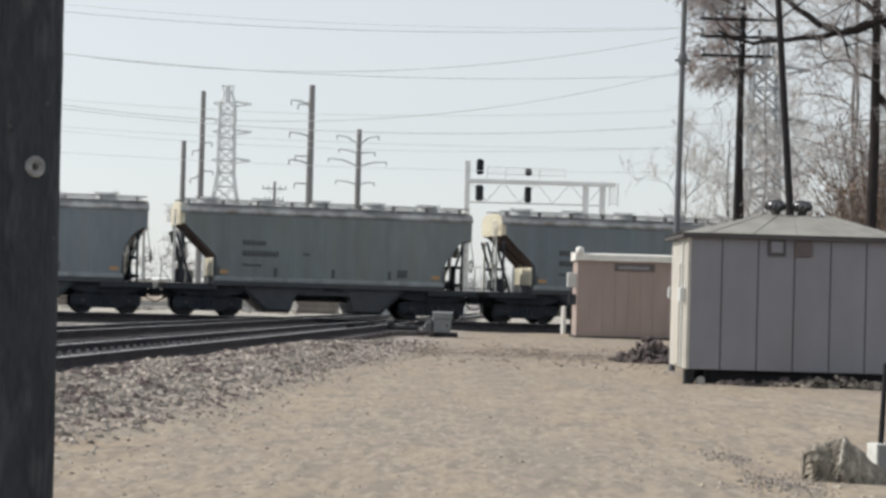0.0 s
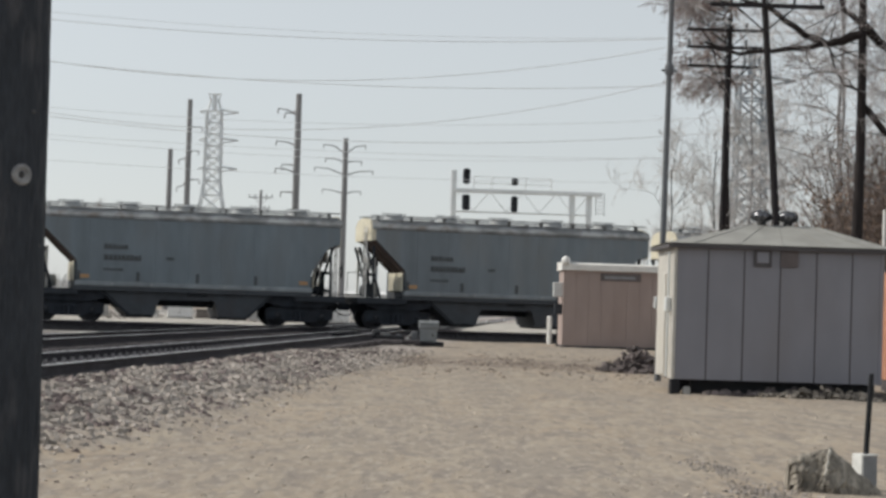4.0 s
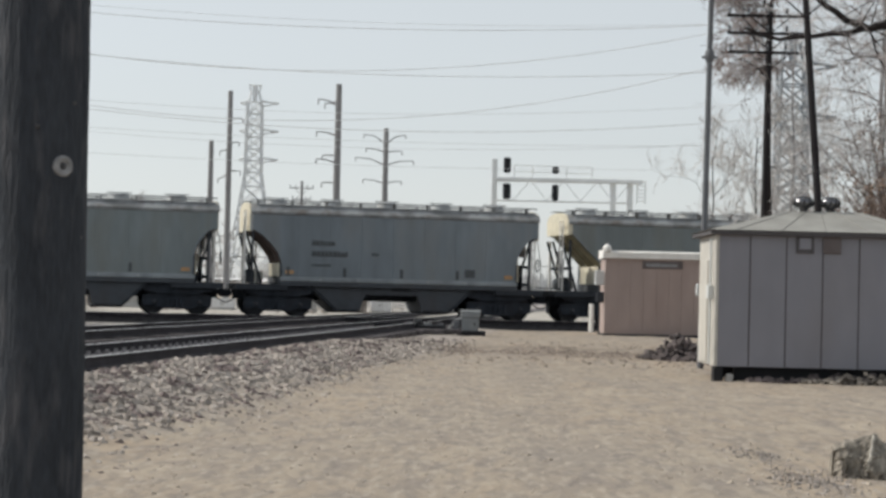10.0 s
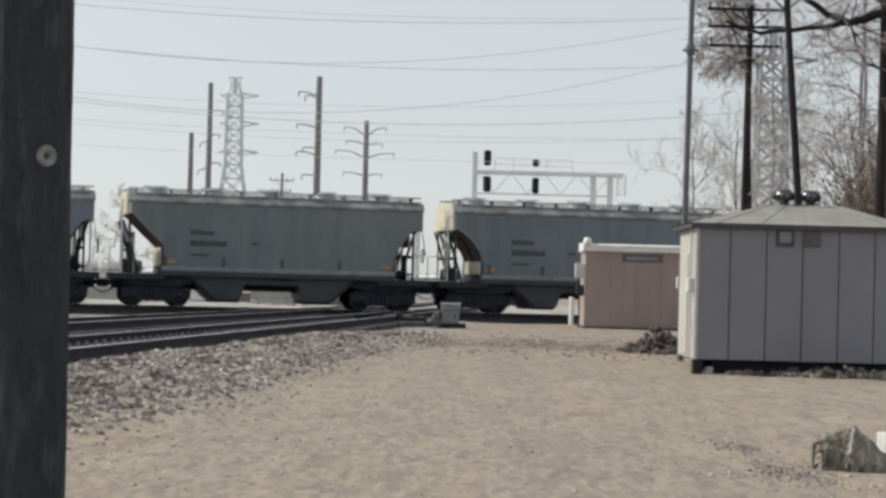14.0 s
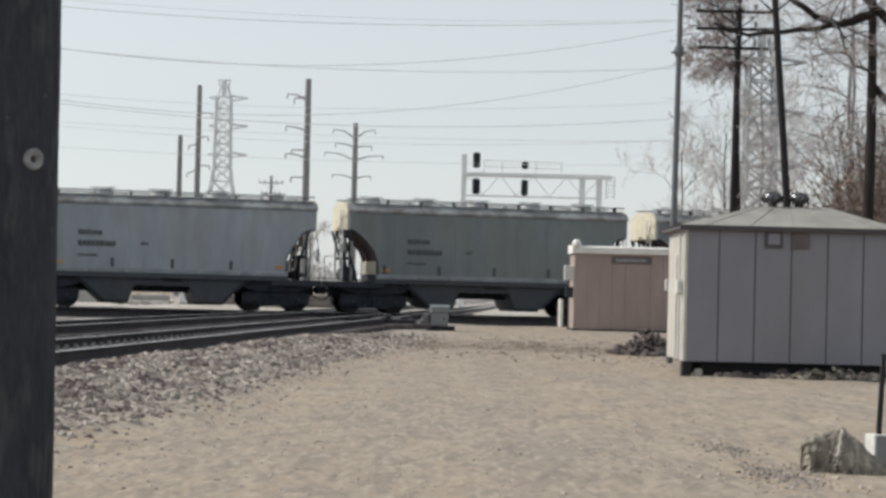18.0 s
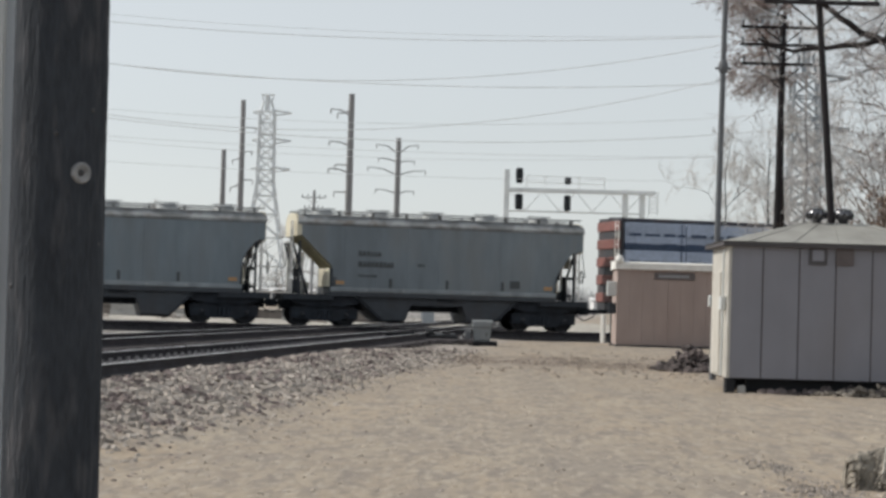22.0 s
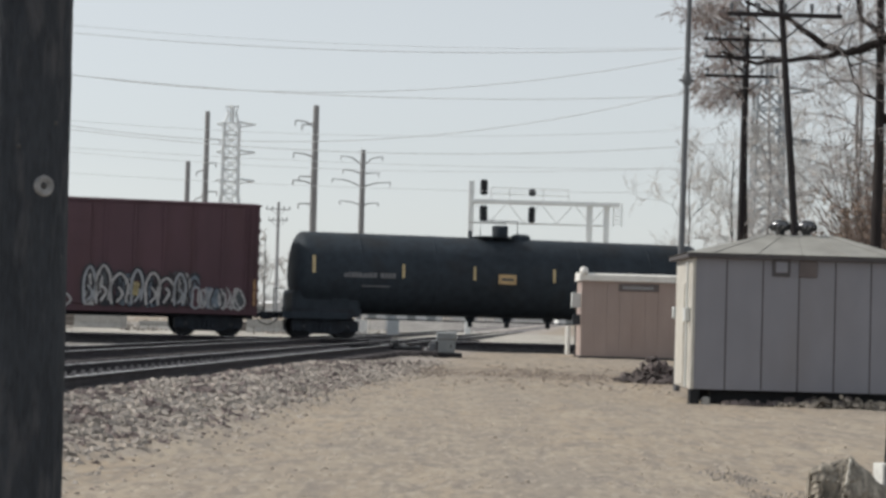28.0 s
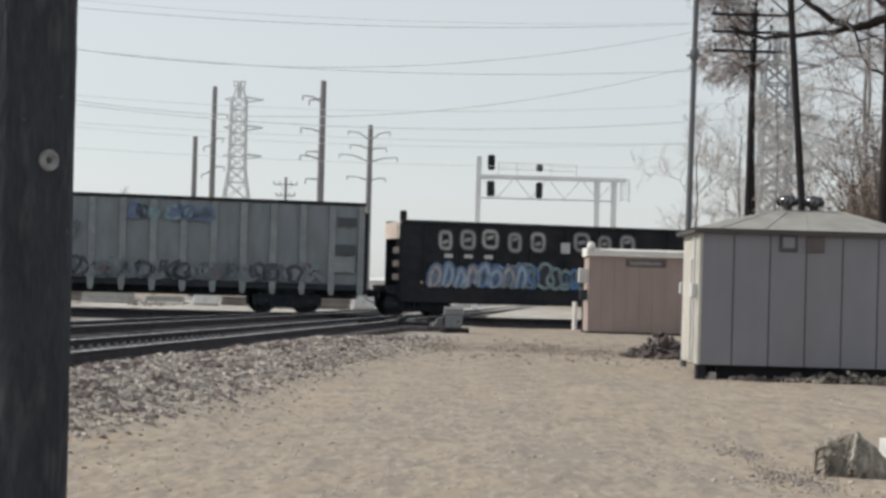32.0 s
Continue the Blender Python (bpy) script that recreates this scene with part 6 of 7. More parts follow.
            e = q + Vector((rnd.gauss(0, 0.022), rnd.gauss(0, 0.03), rnd.uniform(0.01, 0.05)))
            g.tube([q, q.lerp(e, 0.6) + Vector((0, 0, 0.008)), e], [0.005, 0.004, 0.002], 3, False)
    fast("dry_weeds", g, M["weed"], "dry grey weeds and clods beside the boulder", "weeds")
    fast("rubble_pile", lumps(420, 4.95, 47.0, 0.85, 0.8, 0.66, 0.03, 0.11, 21), M["rubble"], "dark rubble and scrap heaped beside the shed", "rubble")
    g = lumps(120, 7.5, 37.25, 1.35, 0.22, 0.24, 0.025, 0.09, 22)
    lumps_more = lumps(60, 9.4, 38.6, 0.9, 0.5, 0.25, 0.04, 0.12, 23)
    g.add(lumps_more.v, lumps_more.f)
    fast("dark_debris", lumps(110, 7.2, 37.45, 2.0, 0.12, 0.20, 0.03, 0.10, 24), M["rubble"], "dark scraps and clods under the edge of the shed", "debris")
    fast("debris", g, M["debris"], "litter and broken wood under the edge of the shed", "debris")


build_stones()


def along_curve(curve, x):
    for (xa, va), (xb, vb) in zip(curve, curve[1:]):
        if x <= xb:
            return va + (vb - va) * max(0.0, x - xa) / (xb - xa)
    return curve[-1][1]


def build_rock():
    """An angular boulder: a ridge line, a cracked front and a steep left face."""
    ridge = [(-0.31, 0.02), (-0.30, 0.27), (-0.22, 0.31), (-0.07, 0.33), (0.02, 0.365), (0.07, 0.33), (0.22, 0.20), (0.36, 0.10), (0.46, 0.02)]
    front = [(-0.31, -0.02), (-0.27, -0.20), (-0.20, -0.21), (-0.11, -0.18), (-0.04, -0.23), (0.0, -0.23), (0.14, -0.20), (0.30, -0.14), (0.46, -0.06)]
    nx, nv = 56, 26
    v = []
    for i in range(nx + 1):
        x = -0.31 + 0.77 * i / nx
        h, y0 = along_curve(ridge, x), along_curve(front, x)
        for j in range(nv + 1):
            s = j / nv
            if s < 0.6:
                k = s / 0.6
                y, z = y0 * (1 - 0.75 * k ** 2.2), -0.04 + (h + 0.04) * k
            else:
                k = (s - 0.6) / 0.4
                y, z = y0 * 0.25 + 0.34 * min(1.0, h / 0.27) * k, h - (h + 0.04) * k ** 1.8
            q = Vector((x, y, z))
            c = 0.035 * noise.noise(q * 6) - 0.035 * max(0.0, 0.10 - abs(noise.noise(q * 7.5 + Vector((2, 5, 1))))) / 0.10 + 0.03 * abs(noise.noise(q * 11)) + 0.012 * noise.noise(q * 34)
            v.append((x + 0.6 * c, y + (c if j not in (0, nv) else 0), z + 0.5 * c * (0 < j < nv)))
    f = [(i * (nv + 1) + j, (i + 1) * (nv + 1) + j, (i + 1) * (nv + 1) + j + 1, i * (nv + 1) + j + 1) for i in range(nx) for j in range(nv)]
    f += [tuple(range(nv, -1, -1))[::-1][::-1], tuple(nx * (nv + 1) + j for j in range(nv + 1))]
    rock = thing("boulder", pose(3.35, 16.45, 0), "angular grey boulder with a ridge, a pale vein and dark cracks", "boulder")
    part("stone", Geo().add(v, f), M["rock"], rock)
    vein = []
    for i in range(15):
        k = 0.97 - 0.055 * i
        x = 0.015 - 0.006 * i + 0.006 * math.sin(1.9 * i)
        vein.append((x, along_curve(front, x) * (1 - 0.75 * k ** 2.2) + 0.004 + 0.012 * noise.noise((x * 9, k * 5, 2)), -0.04 + (along_curve(ridge, x) + 0.04) * k))
    part("vein", Geo().tube(vein, [0.010 + 0.009 * abs(math.sin(0.9 * i + 0.4)) for i in range(15)], 7), M["vein"], rock, "pale mineral vein")


build_rock()

t = thing("bollard_post", pose(3.71, 16.75, 0), "thin black post standing in a grey concrete base, sunlit edges added in white", "post")
# Base grey holds the front's shade; white pieces stand for sunlit faces.
base = part("base", Geo().box(-0.066, 0.072, -0.072, 0.072, -0.05, 0.285, 0.008), M["base_grey"], t, at=pose(0.045, 0.02, 0, 0, 0, 20))
part("edge_strip", Geo().box(-0.086, -0.066, -0.078, 0.076, -0.05, 0.30, 0.004), M["concrete"], base, "white strip added for the sunlit left face")
part("cap", Geo().box(-0.066, 0.078, -0.078, 0.078, 0.285, 0.30, 0.004), M["concrete"], base, "white plate added for the sunlit top")
part("post", Geo().tube([(0.045, 0.02, 0.28), (0.075, 0.02, 0.98)], [0.025, 0.023], 8), M["black"], t)

def weathered_trunk(curve):
    """A round wooden trunk with drying checks, flats and knots: rows of height, shift and radius."""
    zs = [-0.3 + 0.035 * i for i in range(100)] + [3.25 + 0.25 * i for i in range(24)]
    n, v = 72, []
    rnd = random.Random(19)
    checks = [(rnd.uniform(0, 6.283), rnd.uniform(0.3, 3.0), rnd.uniform(0.15, 0.6)) for _ in range(46)]
    for z in zs:
        cx = along_curve([(a, b) for a, b, _ in curve], z)
        r0 = along_curve([(a, c) for a, _, c in curve], z)
        for i in range(n):
            a = 2 * math.pi * i / n
            q = Vector((math.cos(a) * 3, math.sin(a) * 3, z * 1.2))
            r = r0 + 0.0035 * noise.noise(q) + 0.002 * noise.noise(Vector((q.x * 4, q.y * 4, z * 5))) + 0.0012 * noise.noise(Vector((q.x * 3, q.y * 3, z * 22)))
            for ca, cz, ch in checks:
                d = abs((a - ca + math.pi) % (2 * math.pi) - math.pi)
                if d < 0.06 and abs(z - cz) < ch:
                    r -= 0.007 * (1 - d / 0.06) * (1 - ((z - cz) / ch) ** 2)
            v.append((cx + r * math.cos(a), r * math.sin(a), z))
    f = [(j * n + i, j * n + (i + 1) % n, (j + 1) * n + (i + 1) % n, (j + 1) * n + i) for j in range(len(zs) - 1) for i in range(n)]
    f += [tuple(range(n))[::-1], tuple((len(zs) - 1) * n + i for i in range(n))]
    return Geo().add(v, f, True)


# the pole beside the viewer, a grey steel column beyond it
t = thing("utility_pole", pose(-1.372, 6.27, 0), "dark weathered wooden utility pole close by", "utility pole")
part("trunk", weathered_trunk([(-0.3, 0.012, 0.158), (1.2, 0.006, 0.152), (1.8, 0.0, 0.149), (3.0, -0.006, 0.145), (9.0, -0.02, 0.12)]), M["pole"], t)
for z, turn in ((1.33, 62), (1.60, 74), (1.46, -52), (2.02, 55), (1.18, 20), (1.94, 8)):
    part("nail_head", Geo().lathe([(0.0, -0.153), (0.006, -0.152), (0.008, -0.146), (0.008, -0.13)], 8, "y", (0, 0, z)), M["post_dark"], t, at=pose(0, 0, 0, 0, 0, turn))
part("bolt_plate", Geo().lathe([(0.0, -0.146), (0.010, -0.147), (0.022, -0.154), (0.030, -0.156), (0.034, -0.150), (0.034, -0.10)], 24, "y", (0, 0, 1.82)), M["knot"], t, "round dished metal plate", at=pose(0, 0, 0, 0, 0, 41))
part("plate_bolt", Geo().lathe([(0.0, -0.158), (0.007, -0.156), (0.008, -0.145)], 8, "y", (0, 0, 1.82)), M["post_dark"], t, at=pose(0, 0, 0, 0, 0, 41))
t = thing("steel_column", pose(-1.80, 6.5, 0), "plain grey steel column behind the pole", "column")
part("shaft", Geo().box(-0.2, 0.2, -0.15, 0.15, -0.1, 6.0, 0.02), M["post_grey"], t)
part("corner_strip", Geo().box(0.2, 0.216, -0.15, -0.11, 0, 6.0), M["galv"], t)

# the slim mast by the shed
t = thing("steel_mast", pose(4.80, 41.0, 0), "slim grey steel mast with a collar behind the shed", "mast")
part("shaft", Geo().tube([(0, 0, 0), (0.06, 0, 6.5), (0.10, 0, 11.5)], [0.070, 0.058, 0.048], 12), M["mast"], t)
part("collar", Geo().lathe([(0.06, 6.36), (0.10, 6.42), (0.10, 6.56), (0.06, 6.64)], 12, "z", (0.06, 0, 0)), M["mast"], t)
for a in (-1, 1):
    part("bracket", Geo().tube([(0.06, 0, 6.5), (0.06 + 0.16 * a, 0, 6.46)], 0.03, 6), M["mast"], t)
part("step_box", Geo().box(-0.13, 0.02, -0.14, 0.0, 1.5, 1.75, 0.02), M["galv"], t)


def build_pole(name, x, y, z, lean, r0, r1, arms, material, label, group=""):
    """A wooden pole with crossarms: (height, left, right)."""
    t = thing(name, pose(x, y, 0), label, "utility pole", group)
    part("shaft", Geo().tube([(0, 0, 0), (lean * 0.5, 0, z * 0.5), (lean, 0, z)], [r0, (r0 + r1) / 2, r1], 12), material, t)
    for h, a, b in arms:
        c = lean * h / z
        arm = part("crossarm", Geo().box(a - x, b - x, -r1 - 0.10, -r1, h - 0.045, h + 0.045, 0.012), material, t)
        n = 5
        for k in range(n):
            px = a - x + 0.08 + (b - a - 0.16) * k / (n - 1)
            part("insulator", Geo().lathe([(0.0, h + 0.26), (0.035, h + 0.25), (0.05, h + 0.17), (0.03, h + 0.14), (0.03, h + 0.05)], 8, "z", (px, -r1 - 0.06, 0)), M["mast"], arm)
        for s in (-1, 1):
            part("brace", Geo().tube([(c, -r1 - 0.03, h - 0.55), (c + s * 0.6, -r1 - 0.05, h - 0.05)], 0.018, 5), material, arm)
    return t


build_pole("crossarm_pole", 7.62, 42.0, 9.05, -0.72, 0.095, 0.066, [(8.54, 5.60, 8.18), (8.03, 5.80, 8.24)], M["pole_near"], "leaning dark wooden pole with two crossarms behind the shed", "crossarm poles")
build_pole("crossarm_pole", 9.12, 62.0, 10.75, 0.09, 0.118, 0.095, [(10.35, 7.85, 10.4), (9.8, 7.85, 10.4), (9.2, 7.9, 10.35)], M["pole_near"], "dark wooden pole with three crossarms near the trees", "crossarm poles")

t = thing("orange_container", pose(9.92, 41.0, 0), "rusty orange container with a grey door beyond the shed", "container")
# Body in matt black: the front's shade put into its colour.
part("body", Geo().box(0.0, 2.4, 0.0, 2.0, 0.0, 2.55, 0.02), M["black"], t)
for k in range(6):
    part("side_panel", Geo().box(-0.03, 0.0, 0.40 + 0.265 * k, 0.655 + 0.265 * k, 0.12, 2.42 + 0.03 * (k % 2), 0.01), M["rust"], t)
part("door", Geo().box(-0.035, 0.0, 0.03, 0.38, 0.12, 2.60, 0.01), M["door_grey"], t, "weathered grey-green door")
part("corner_post", Geo().box(-0.04, 0.0, -0.02, 0.025, 0.0, 2.66, 0.01), M["concrete"], t)
part("skid", Geo().box(-0.03, 2.3, 0.1, 1.9, -0.2, 0.1), M["tie"], t)


# ---- far poles, tower and signals ----
def far_pole(x, y, z, r, arms, label, both=False):
    t = thing("transmission_pole", pose(x, y, 0), label, "transmission pole", "transmission poles")
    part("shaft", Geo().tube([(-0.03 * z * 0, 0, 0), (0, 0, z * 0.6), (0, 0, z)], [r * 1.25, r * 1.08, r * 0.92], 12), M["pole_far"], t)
    for h, s, reach, rise in arms:
        a = part("davit_arm", Geo().tube([(s * r * 0.6, 0, h), (s * reach * 0.5, 0, h + rise * 0.8), (s * reach, 0, h + rise)], [0.07, 0.055, 0.04], 6), M["arm"], t)
        part("insulator", Geo().lathe([(0.0, h + rise), (0.06, h + rise - 0.08), (0.03, h + rise - 0.16), (0.06, h + rise - 0.24), (0.03, h + rise - 0.32), (0.0, h + rise - 0.4)], 8, "z", (s * reach, 0, 0)), M["arm"], a)
    return t


far_pole(-26.7, 200.0, 16.3, 0.26, [], "short grey steel pole far behind the train")
far_pole(-18.65, 150.0, 16.4, 0.20, [(14.3, 1, 1.0, 0.0), (12.4, 1, 0.75, 0.1), (12.0, -1, 0.7, -0.2), (10.3, 1, 0.9, 0.0), (10.1, -1, 0.8, -0.4)], "weathered transmission pole with short side arms, greyed with distance haze")
far_pole(-9.0, 130.0, 15.0, 0.21, [(13.6, -1, 1.35, 0.4), (13.9, -1, 0.9, -0.2), (11.6, -1, 1.4, 0.25), (10.3, -1, 1.0, 0.0), (9.8, -1, 1.4, 0.25), (8.5, -1, 1.0, 0.0)], "weathered transmission pole with arms on one side, greyed with distance haze")
far_pole(-7.6, 170.0, 15.45, 0.23, [(14.2, 1, 1.7, 0.7), (14.2, -1, 1.9, 0.7), (13.4, 1, 1.4, 0.1), (13.4, -1, 1.7, 0.3), (12.3, 1, 2.4, 0.4), (12.3, -1, 2.6, 0.6), (10.7, 1, 1.4, 0.2), (10.7, -1, 1.9, 0.3)], "transmission pole with curved davit arms on both sides")
build_pole("distribution_pole", -13.9, 160.0, 10.2, 0.0, 0.16, 0.12, [(9.6, -14.9, -12.9), (8.7, -14.7, -13.1)], M["arm"], "thin distribution pole with crossarms far behind the tracks")


def build_tower(x, y, drop, galvanised, label):
    t = thing("lattice_tower", pose(x, y, 0), label, "transmission tower", "transmission towers")
    top = 41.0 - drop
    levels = [(0, 5.4 - 0.12 * drop)] + [(z - drop, w) for z, w in ((8, 4.3), (14, 3.4), (19, 2.7), (23, 2.1), (26, 1.7), (28.5, 1.7), (31, 1.65), (33.5, 1.62), (36, 1.6), (38.5, 1.55), (41, 1.5), (43, 0.4)) if z - drop > 3]
    for sx, sy in ((-1, -1), (1, -1), (1, 1), (-1, 1)):
        part("leg", Geo().tube([(sx * w, sy * w, z) for z, w in levels[:-1]], 0.22, 5), galvanised, t)
    for (z0, w0), (z1, w1) in zip(levels, levels[1:-1]):
        for sx, sy, tx, ty in ((-1, -1, 1, -1), (1, -1, 1, 1), (1, 1, -1, 1), (-1, 1, -1, -1)):
            g = Geo().tube([(sx * w0, sy * w0, z0), (tx * w1, ty * w1, z1)], 0.13, 4).tube([(tx * w0, ty * w0, z0), (sx * w1, sy * w1, z1)], 0.13, 4).tube([(sx * w1, sy * w1, z1), (tx * w1, ty * w1, z1)], 0.12, 4)
            part("bracing", g, galvanised, t)
    for z in (top, top - 6.0, top - 12.1):
        for s, reach in ((-1, 3.1), (1, 5.2)):
            part("crossarm", Geo().tube([(s * 1.3, 0, z + 0.3), (s * reach, 0, z - 0.2)], 0.22, 4).tube([(s * 1.3, 0, z - 0.9), (s * reach, 0, z - 0.2)], 0.15, 4), galvanised, t)
    part("peak", Geo().tube([(-1.4, 0, top), (-0.8, 0, top + 2.2), (-1.35, 0, top + 3.6), (1.35, 0, top + 3.6), (0.8, 0, top + 2.2), (1.4, 0, top)], 0.25, 4).tube([(0, 0, top), (0, 0, top + 3.6)], 0.5, 4), galvanised, t)


build_tower(-47.0, 420.0, 0.0, M["tower"], "tall galvanised lattice transmission tower, paled with distance haze")
build_tower(36.9, 230.0, 12.0, M["galv_far"], "grey lattice transmission tower behind the bare trees")


def build_gantry():
    t = thing("signal_gantry", pose(0, 140.0, 0), "steel signal gantry over the yard tracks with dark signal heads", "signal gantry")
    for x, z in ((1.5, 11.0), (9.93, 9.75), (11.13, 9.75)):
        part("mast", Geo().box(x - 0.2, x + 0.2, -0.2, 0.2, 0, z, 0.03), M["gantry"], t)
    for z in (9.55, 8.05):
        for y in (-0.45, 0.45):
            h = 0.13 if z > 9 else 0.04
            part("chord", Geo().box(1.5, 12.0 if z > 9 else 11.2, y - h, y + h, z - h, z + h, 0.01), M["gantry"], t)
    for i in range(8):
        x = 1.7 + i * 1.18
        a, b = (8.1, 9.5) if i % 2 else (9.5, 8.1)
        part("web_member", Geo().tube([(x, -0.45, a), (x + 1.18, -0.45, b)], 0.03, 5), M["gantry"], t)
    part("walkway", Geo().box(1.5, 12.0, -0.5, 0.5, 9.64, 9.68), M["gantry"], t)
    for z in (10.1, 10.55):
        part("hand_rail", Geo().tube([(2.9, -0.5, z), (8.4, -0.5, z - 0.05)], 0.035, 5), M["gantry"], t)
    for x in (2.9, 4.2, 6.6, 8.4):
        part("rail_post", Geo().tube([(x, -0.5, 9.65), (x, -0.5, 10.55)], 0.035, 5), M["gantry"], t)
    g = Geo()
    for k in range(6):
        g.tube([(11.6, -0.3, 8.2 + 0.27 * k), (12.2, -0.3, 8.2 + 0.27 * k)], 0.03, 4)
    part("ladder_cage", g.tube([(11.6, -0.3, 8.0), (11.6, -0.3, 9.7)], 0.04, 4).tube([(12.2, -0.3, 8.0), (12.2, -0.3, 9.7)], 0.04, 4), M["gantry"], t)
    for x, z0, z1, w in ((2.38, 9.98, 11.08, 0.26), (2.38, 8.12, 9.24, 0.28), (5.8, 9.98, 10.5, 0.24), (5.8, 8.08, 9.22, 0.24)):
        # Heads lifted from full black: distance haze put into the colour.
        hd = part("signal_head", Geo().box(x - w, x + w, -0.85, -0.62, z0, z1, 0.12), M["under"], t)
        n = 3 if z1 - z0 > 0.8 else 1
        for k in range(n):
            z = z0 + (z1 - z0) * (k + 0.5) / n
            part("lens_hood", Geo().lathe([(0.09, -1.05), (0.11, -1.05), (0.11, -0.85)], 10, "y", (x, 0, z)), M["lens"], hd)
        part("head_bracket", Geo().box(x - 0.05, x + 0.05, -0.62, -0.4, z0 + 0.2, z0 + 0.3), M["gantry"], hd)


build_gantry()

t = thing("mast_signal", pose(-3.2, 118.0, 0), "slim grey signal mast with two dark heads past the main line", "signal")
part("mast", Geo().tube([(0, 0, 0), (0, 0, 5.6)], [0.09, 0.07], 10), M["galv_far"], t)
for x, z0, z1 in ((0.06, 5.35, 6.12), (-0.10, 3.55, 4.15)):
    hd = part("signal_head", Geo().box(x - 0.21, x + 0.21, -0.32, -0.10, z0, z1, 0.08), M["black"], t)
    for k in range(2):
        part("lens_hood", Geo().lathe([(0.08, -0.5), (0.10, -0.5), (0.10, -0.32)], 10, "y", (x, 0, z0 + (z1 - z0) * (k + 0.5) / 2)), M["lens"], hd)
ladder("mast_ladder", t, -0.42, 0.0, 0.4, 5.3, 0.3, M["galv_far"], "x", 14)
part("base_case", Geo().box(-0.35, 0.35, -0.3, 0.3, 0.0, 1.1, 0.03), M["galv_far"], t)


OVERHEAD = [
    ((-20.20, 16.00), (-6.00, 15.50), (11.90, 16.05)),
    ((-20.25, 13.77), (-7.76, 13.21), (11.95, 15.57)),
    ((-20.30, 13.80), (-5.94, 13.11), (12.04, 13.59)),
    ((-20.27, 11.05), (-4.36, 10.80), (12.07, 13.75)),
    ((-20.00, 10.85), (3.30, 10.28), (15.84, 11.28)),
    ((-20.34, 9.94), (-8.96, 9.61), (6.41, 9.59)),
    ((-20.00, 9.70), (3.35, 9.34), (11.97, 9.77)),
    ((-20.99, 16.73), (-9.21, 16.19), (12.14, 16.40)),
    ((-20.00, 8.60), (-0.94, 8.27), (9.59, 8.41)),
    ((-20.00, 11.50), (-1.02, 11.24), (12.32, 11.93)),
]
LEFT_END, RIGHT_END, WIRE_Y = -26.0, 25.0, 107.0


def build_wires():
    """Wires hang between two poles, one at each side of the view."""
    ends = {LEFT_END: [], RIGHT_END: []}
    for k, ((ax, az), (bx, bz), (cx, cz)) in enumerate(OVERHEAD):
        tb = (bx - ax) / (cx - ax)
        bend = (bz - az - (cz - az) * tb) / (tb * tb - tb)
        y = WIRE_Y - 1.35 + 0.3 * k
        pts = []
        for i in range(61):
            x = LEFT_END + (RIGHT_END - LEFT_END) * i / 60
            s = (x - ax) / (cx - ax)
            pts.append((x, y, az + (cz - az) * s + bend * (s * s - s)))
        ends[LEFT_END].append((y, pts[0][2]))
        ends[RIGHT_END].append((y, pts[-1][2]))
        fast("overhead_wire", Geo().tube(pts, 0.021 if k in (0, 1, 2, 3, 4) else 0.012, 5, False), M["wire"], "thin grey overhead wire sagging across the sky", "wire", kind="")["group"] = "overhead wires"
    for x, hooks in ends.items():
        t = thing("line_pole", pose(x, WIRE_Y, 0), "tall wooden pole that carries the overhead wires", "utility pole", "line poles")
        top = max(z for _, z in hooks) + 0.6
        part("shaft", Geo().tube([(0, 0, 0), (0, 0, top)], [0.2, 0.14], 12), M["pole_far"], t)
        for y, z in hooks:
            a, b = sorted((0.0, y - WIRE_Y))
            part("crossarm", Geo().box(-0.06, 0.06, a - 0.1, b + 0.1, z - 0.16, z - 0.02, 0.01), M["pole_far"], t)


build_wires()


# ---- trees ----
def branch(g, twigs, p, d, length, r, depth, rnd, droop, spread, limit, thin, lift=0.15):
    """A limb that bends, thins and forks."""
    n = 4
    pts, rad = [Vector(p)], [max(r, thin)]
    d = Vector(d).normalized()
    for i in range(n):
        d = (d + Vector((rnd.gauss(0, 0.14), rnd.gauss(0, 0.14), rnd.gauss(0, 0.10) - droop * (1 if depth < 2 else 0.3)))).normalized()
        pts.append(pts[-1] + d * length / n)
        rad.append(max(thin * (1 - 0.15 * i), r * (1 - 0.5 * (i + 1) / n)))
    (g if depth >= limit else twigs).tube(pts, rad, 6 if depth >= limit else 3, False)
    if depth <= 0:
        return
    kids = rnd.choice((3, 4)) if depth > 1 else rnd.choice((4, 5, 6))
    for k in range(kids):
        i = rnd.randrange(1, n + 1)
        side = Vector((rnd.gauss(0, 1), rnd.gauss(0, 1), rnd.gauss(lift, 0.7))).normalized()
        nd = (d * (1 - spread) + side * spread).normalized()
        branch(g, twigs, pts[i], nd, length * rnd.uniform(0.55, 0.82), rad[i] * rnd.uniform(0.5, 0.75), depth - 1, rnd, droop, spread, limit, thin, lift)


def tree(x, y, height, r, seed, twig, label, depth=5, lean=(0, 0), limbs=None, first=0.3, droop=0.03, spread=0.5, count=9, reach=0.34, thin=0.010, name="bare_tree", bias=None, bark="bark", wobble=0.06, lift=0.15):
    rnd = random.Random(seed)
    t = thing(name, pose(x, y, 0), label, "tree", "bare trees")
    tw = Geo()
    n = 8
    pts = [Vector((lean[0] * (i / n) ** 1.1 + (wobble * math.sin(i * 1.7 + seed) if i else 0), lean[1] * i / n, height * i / n)) for i in range(n + 1)]
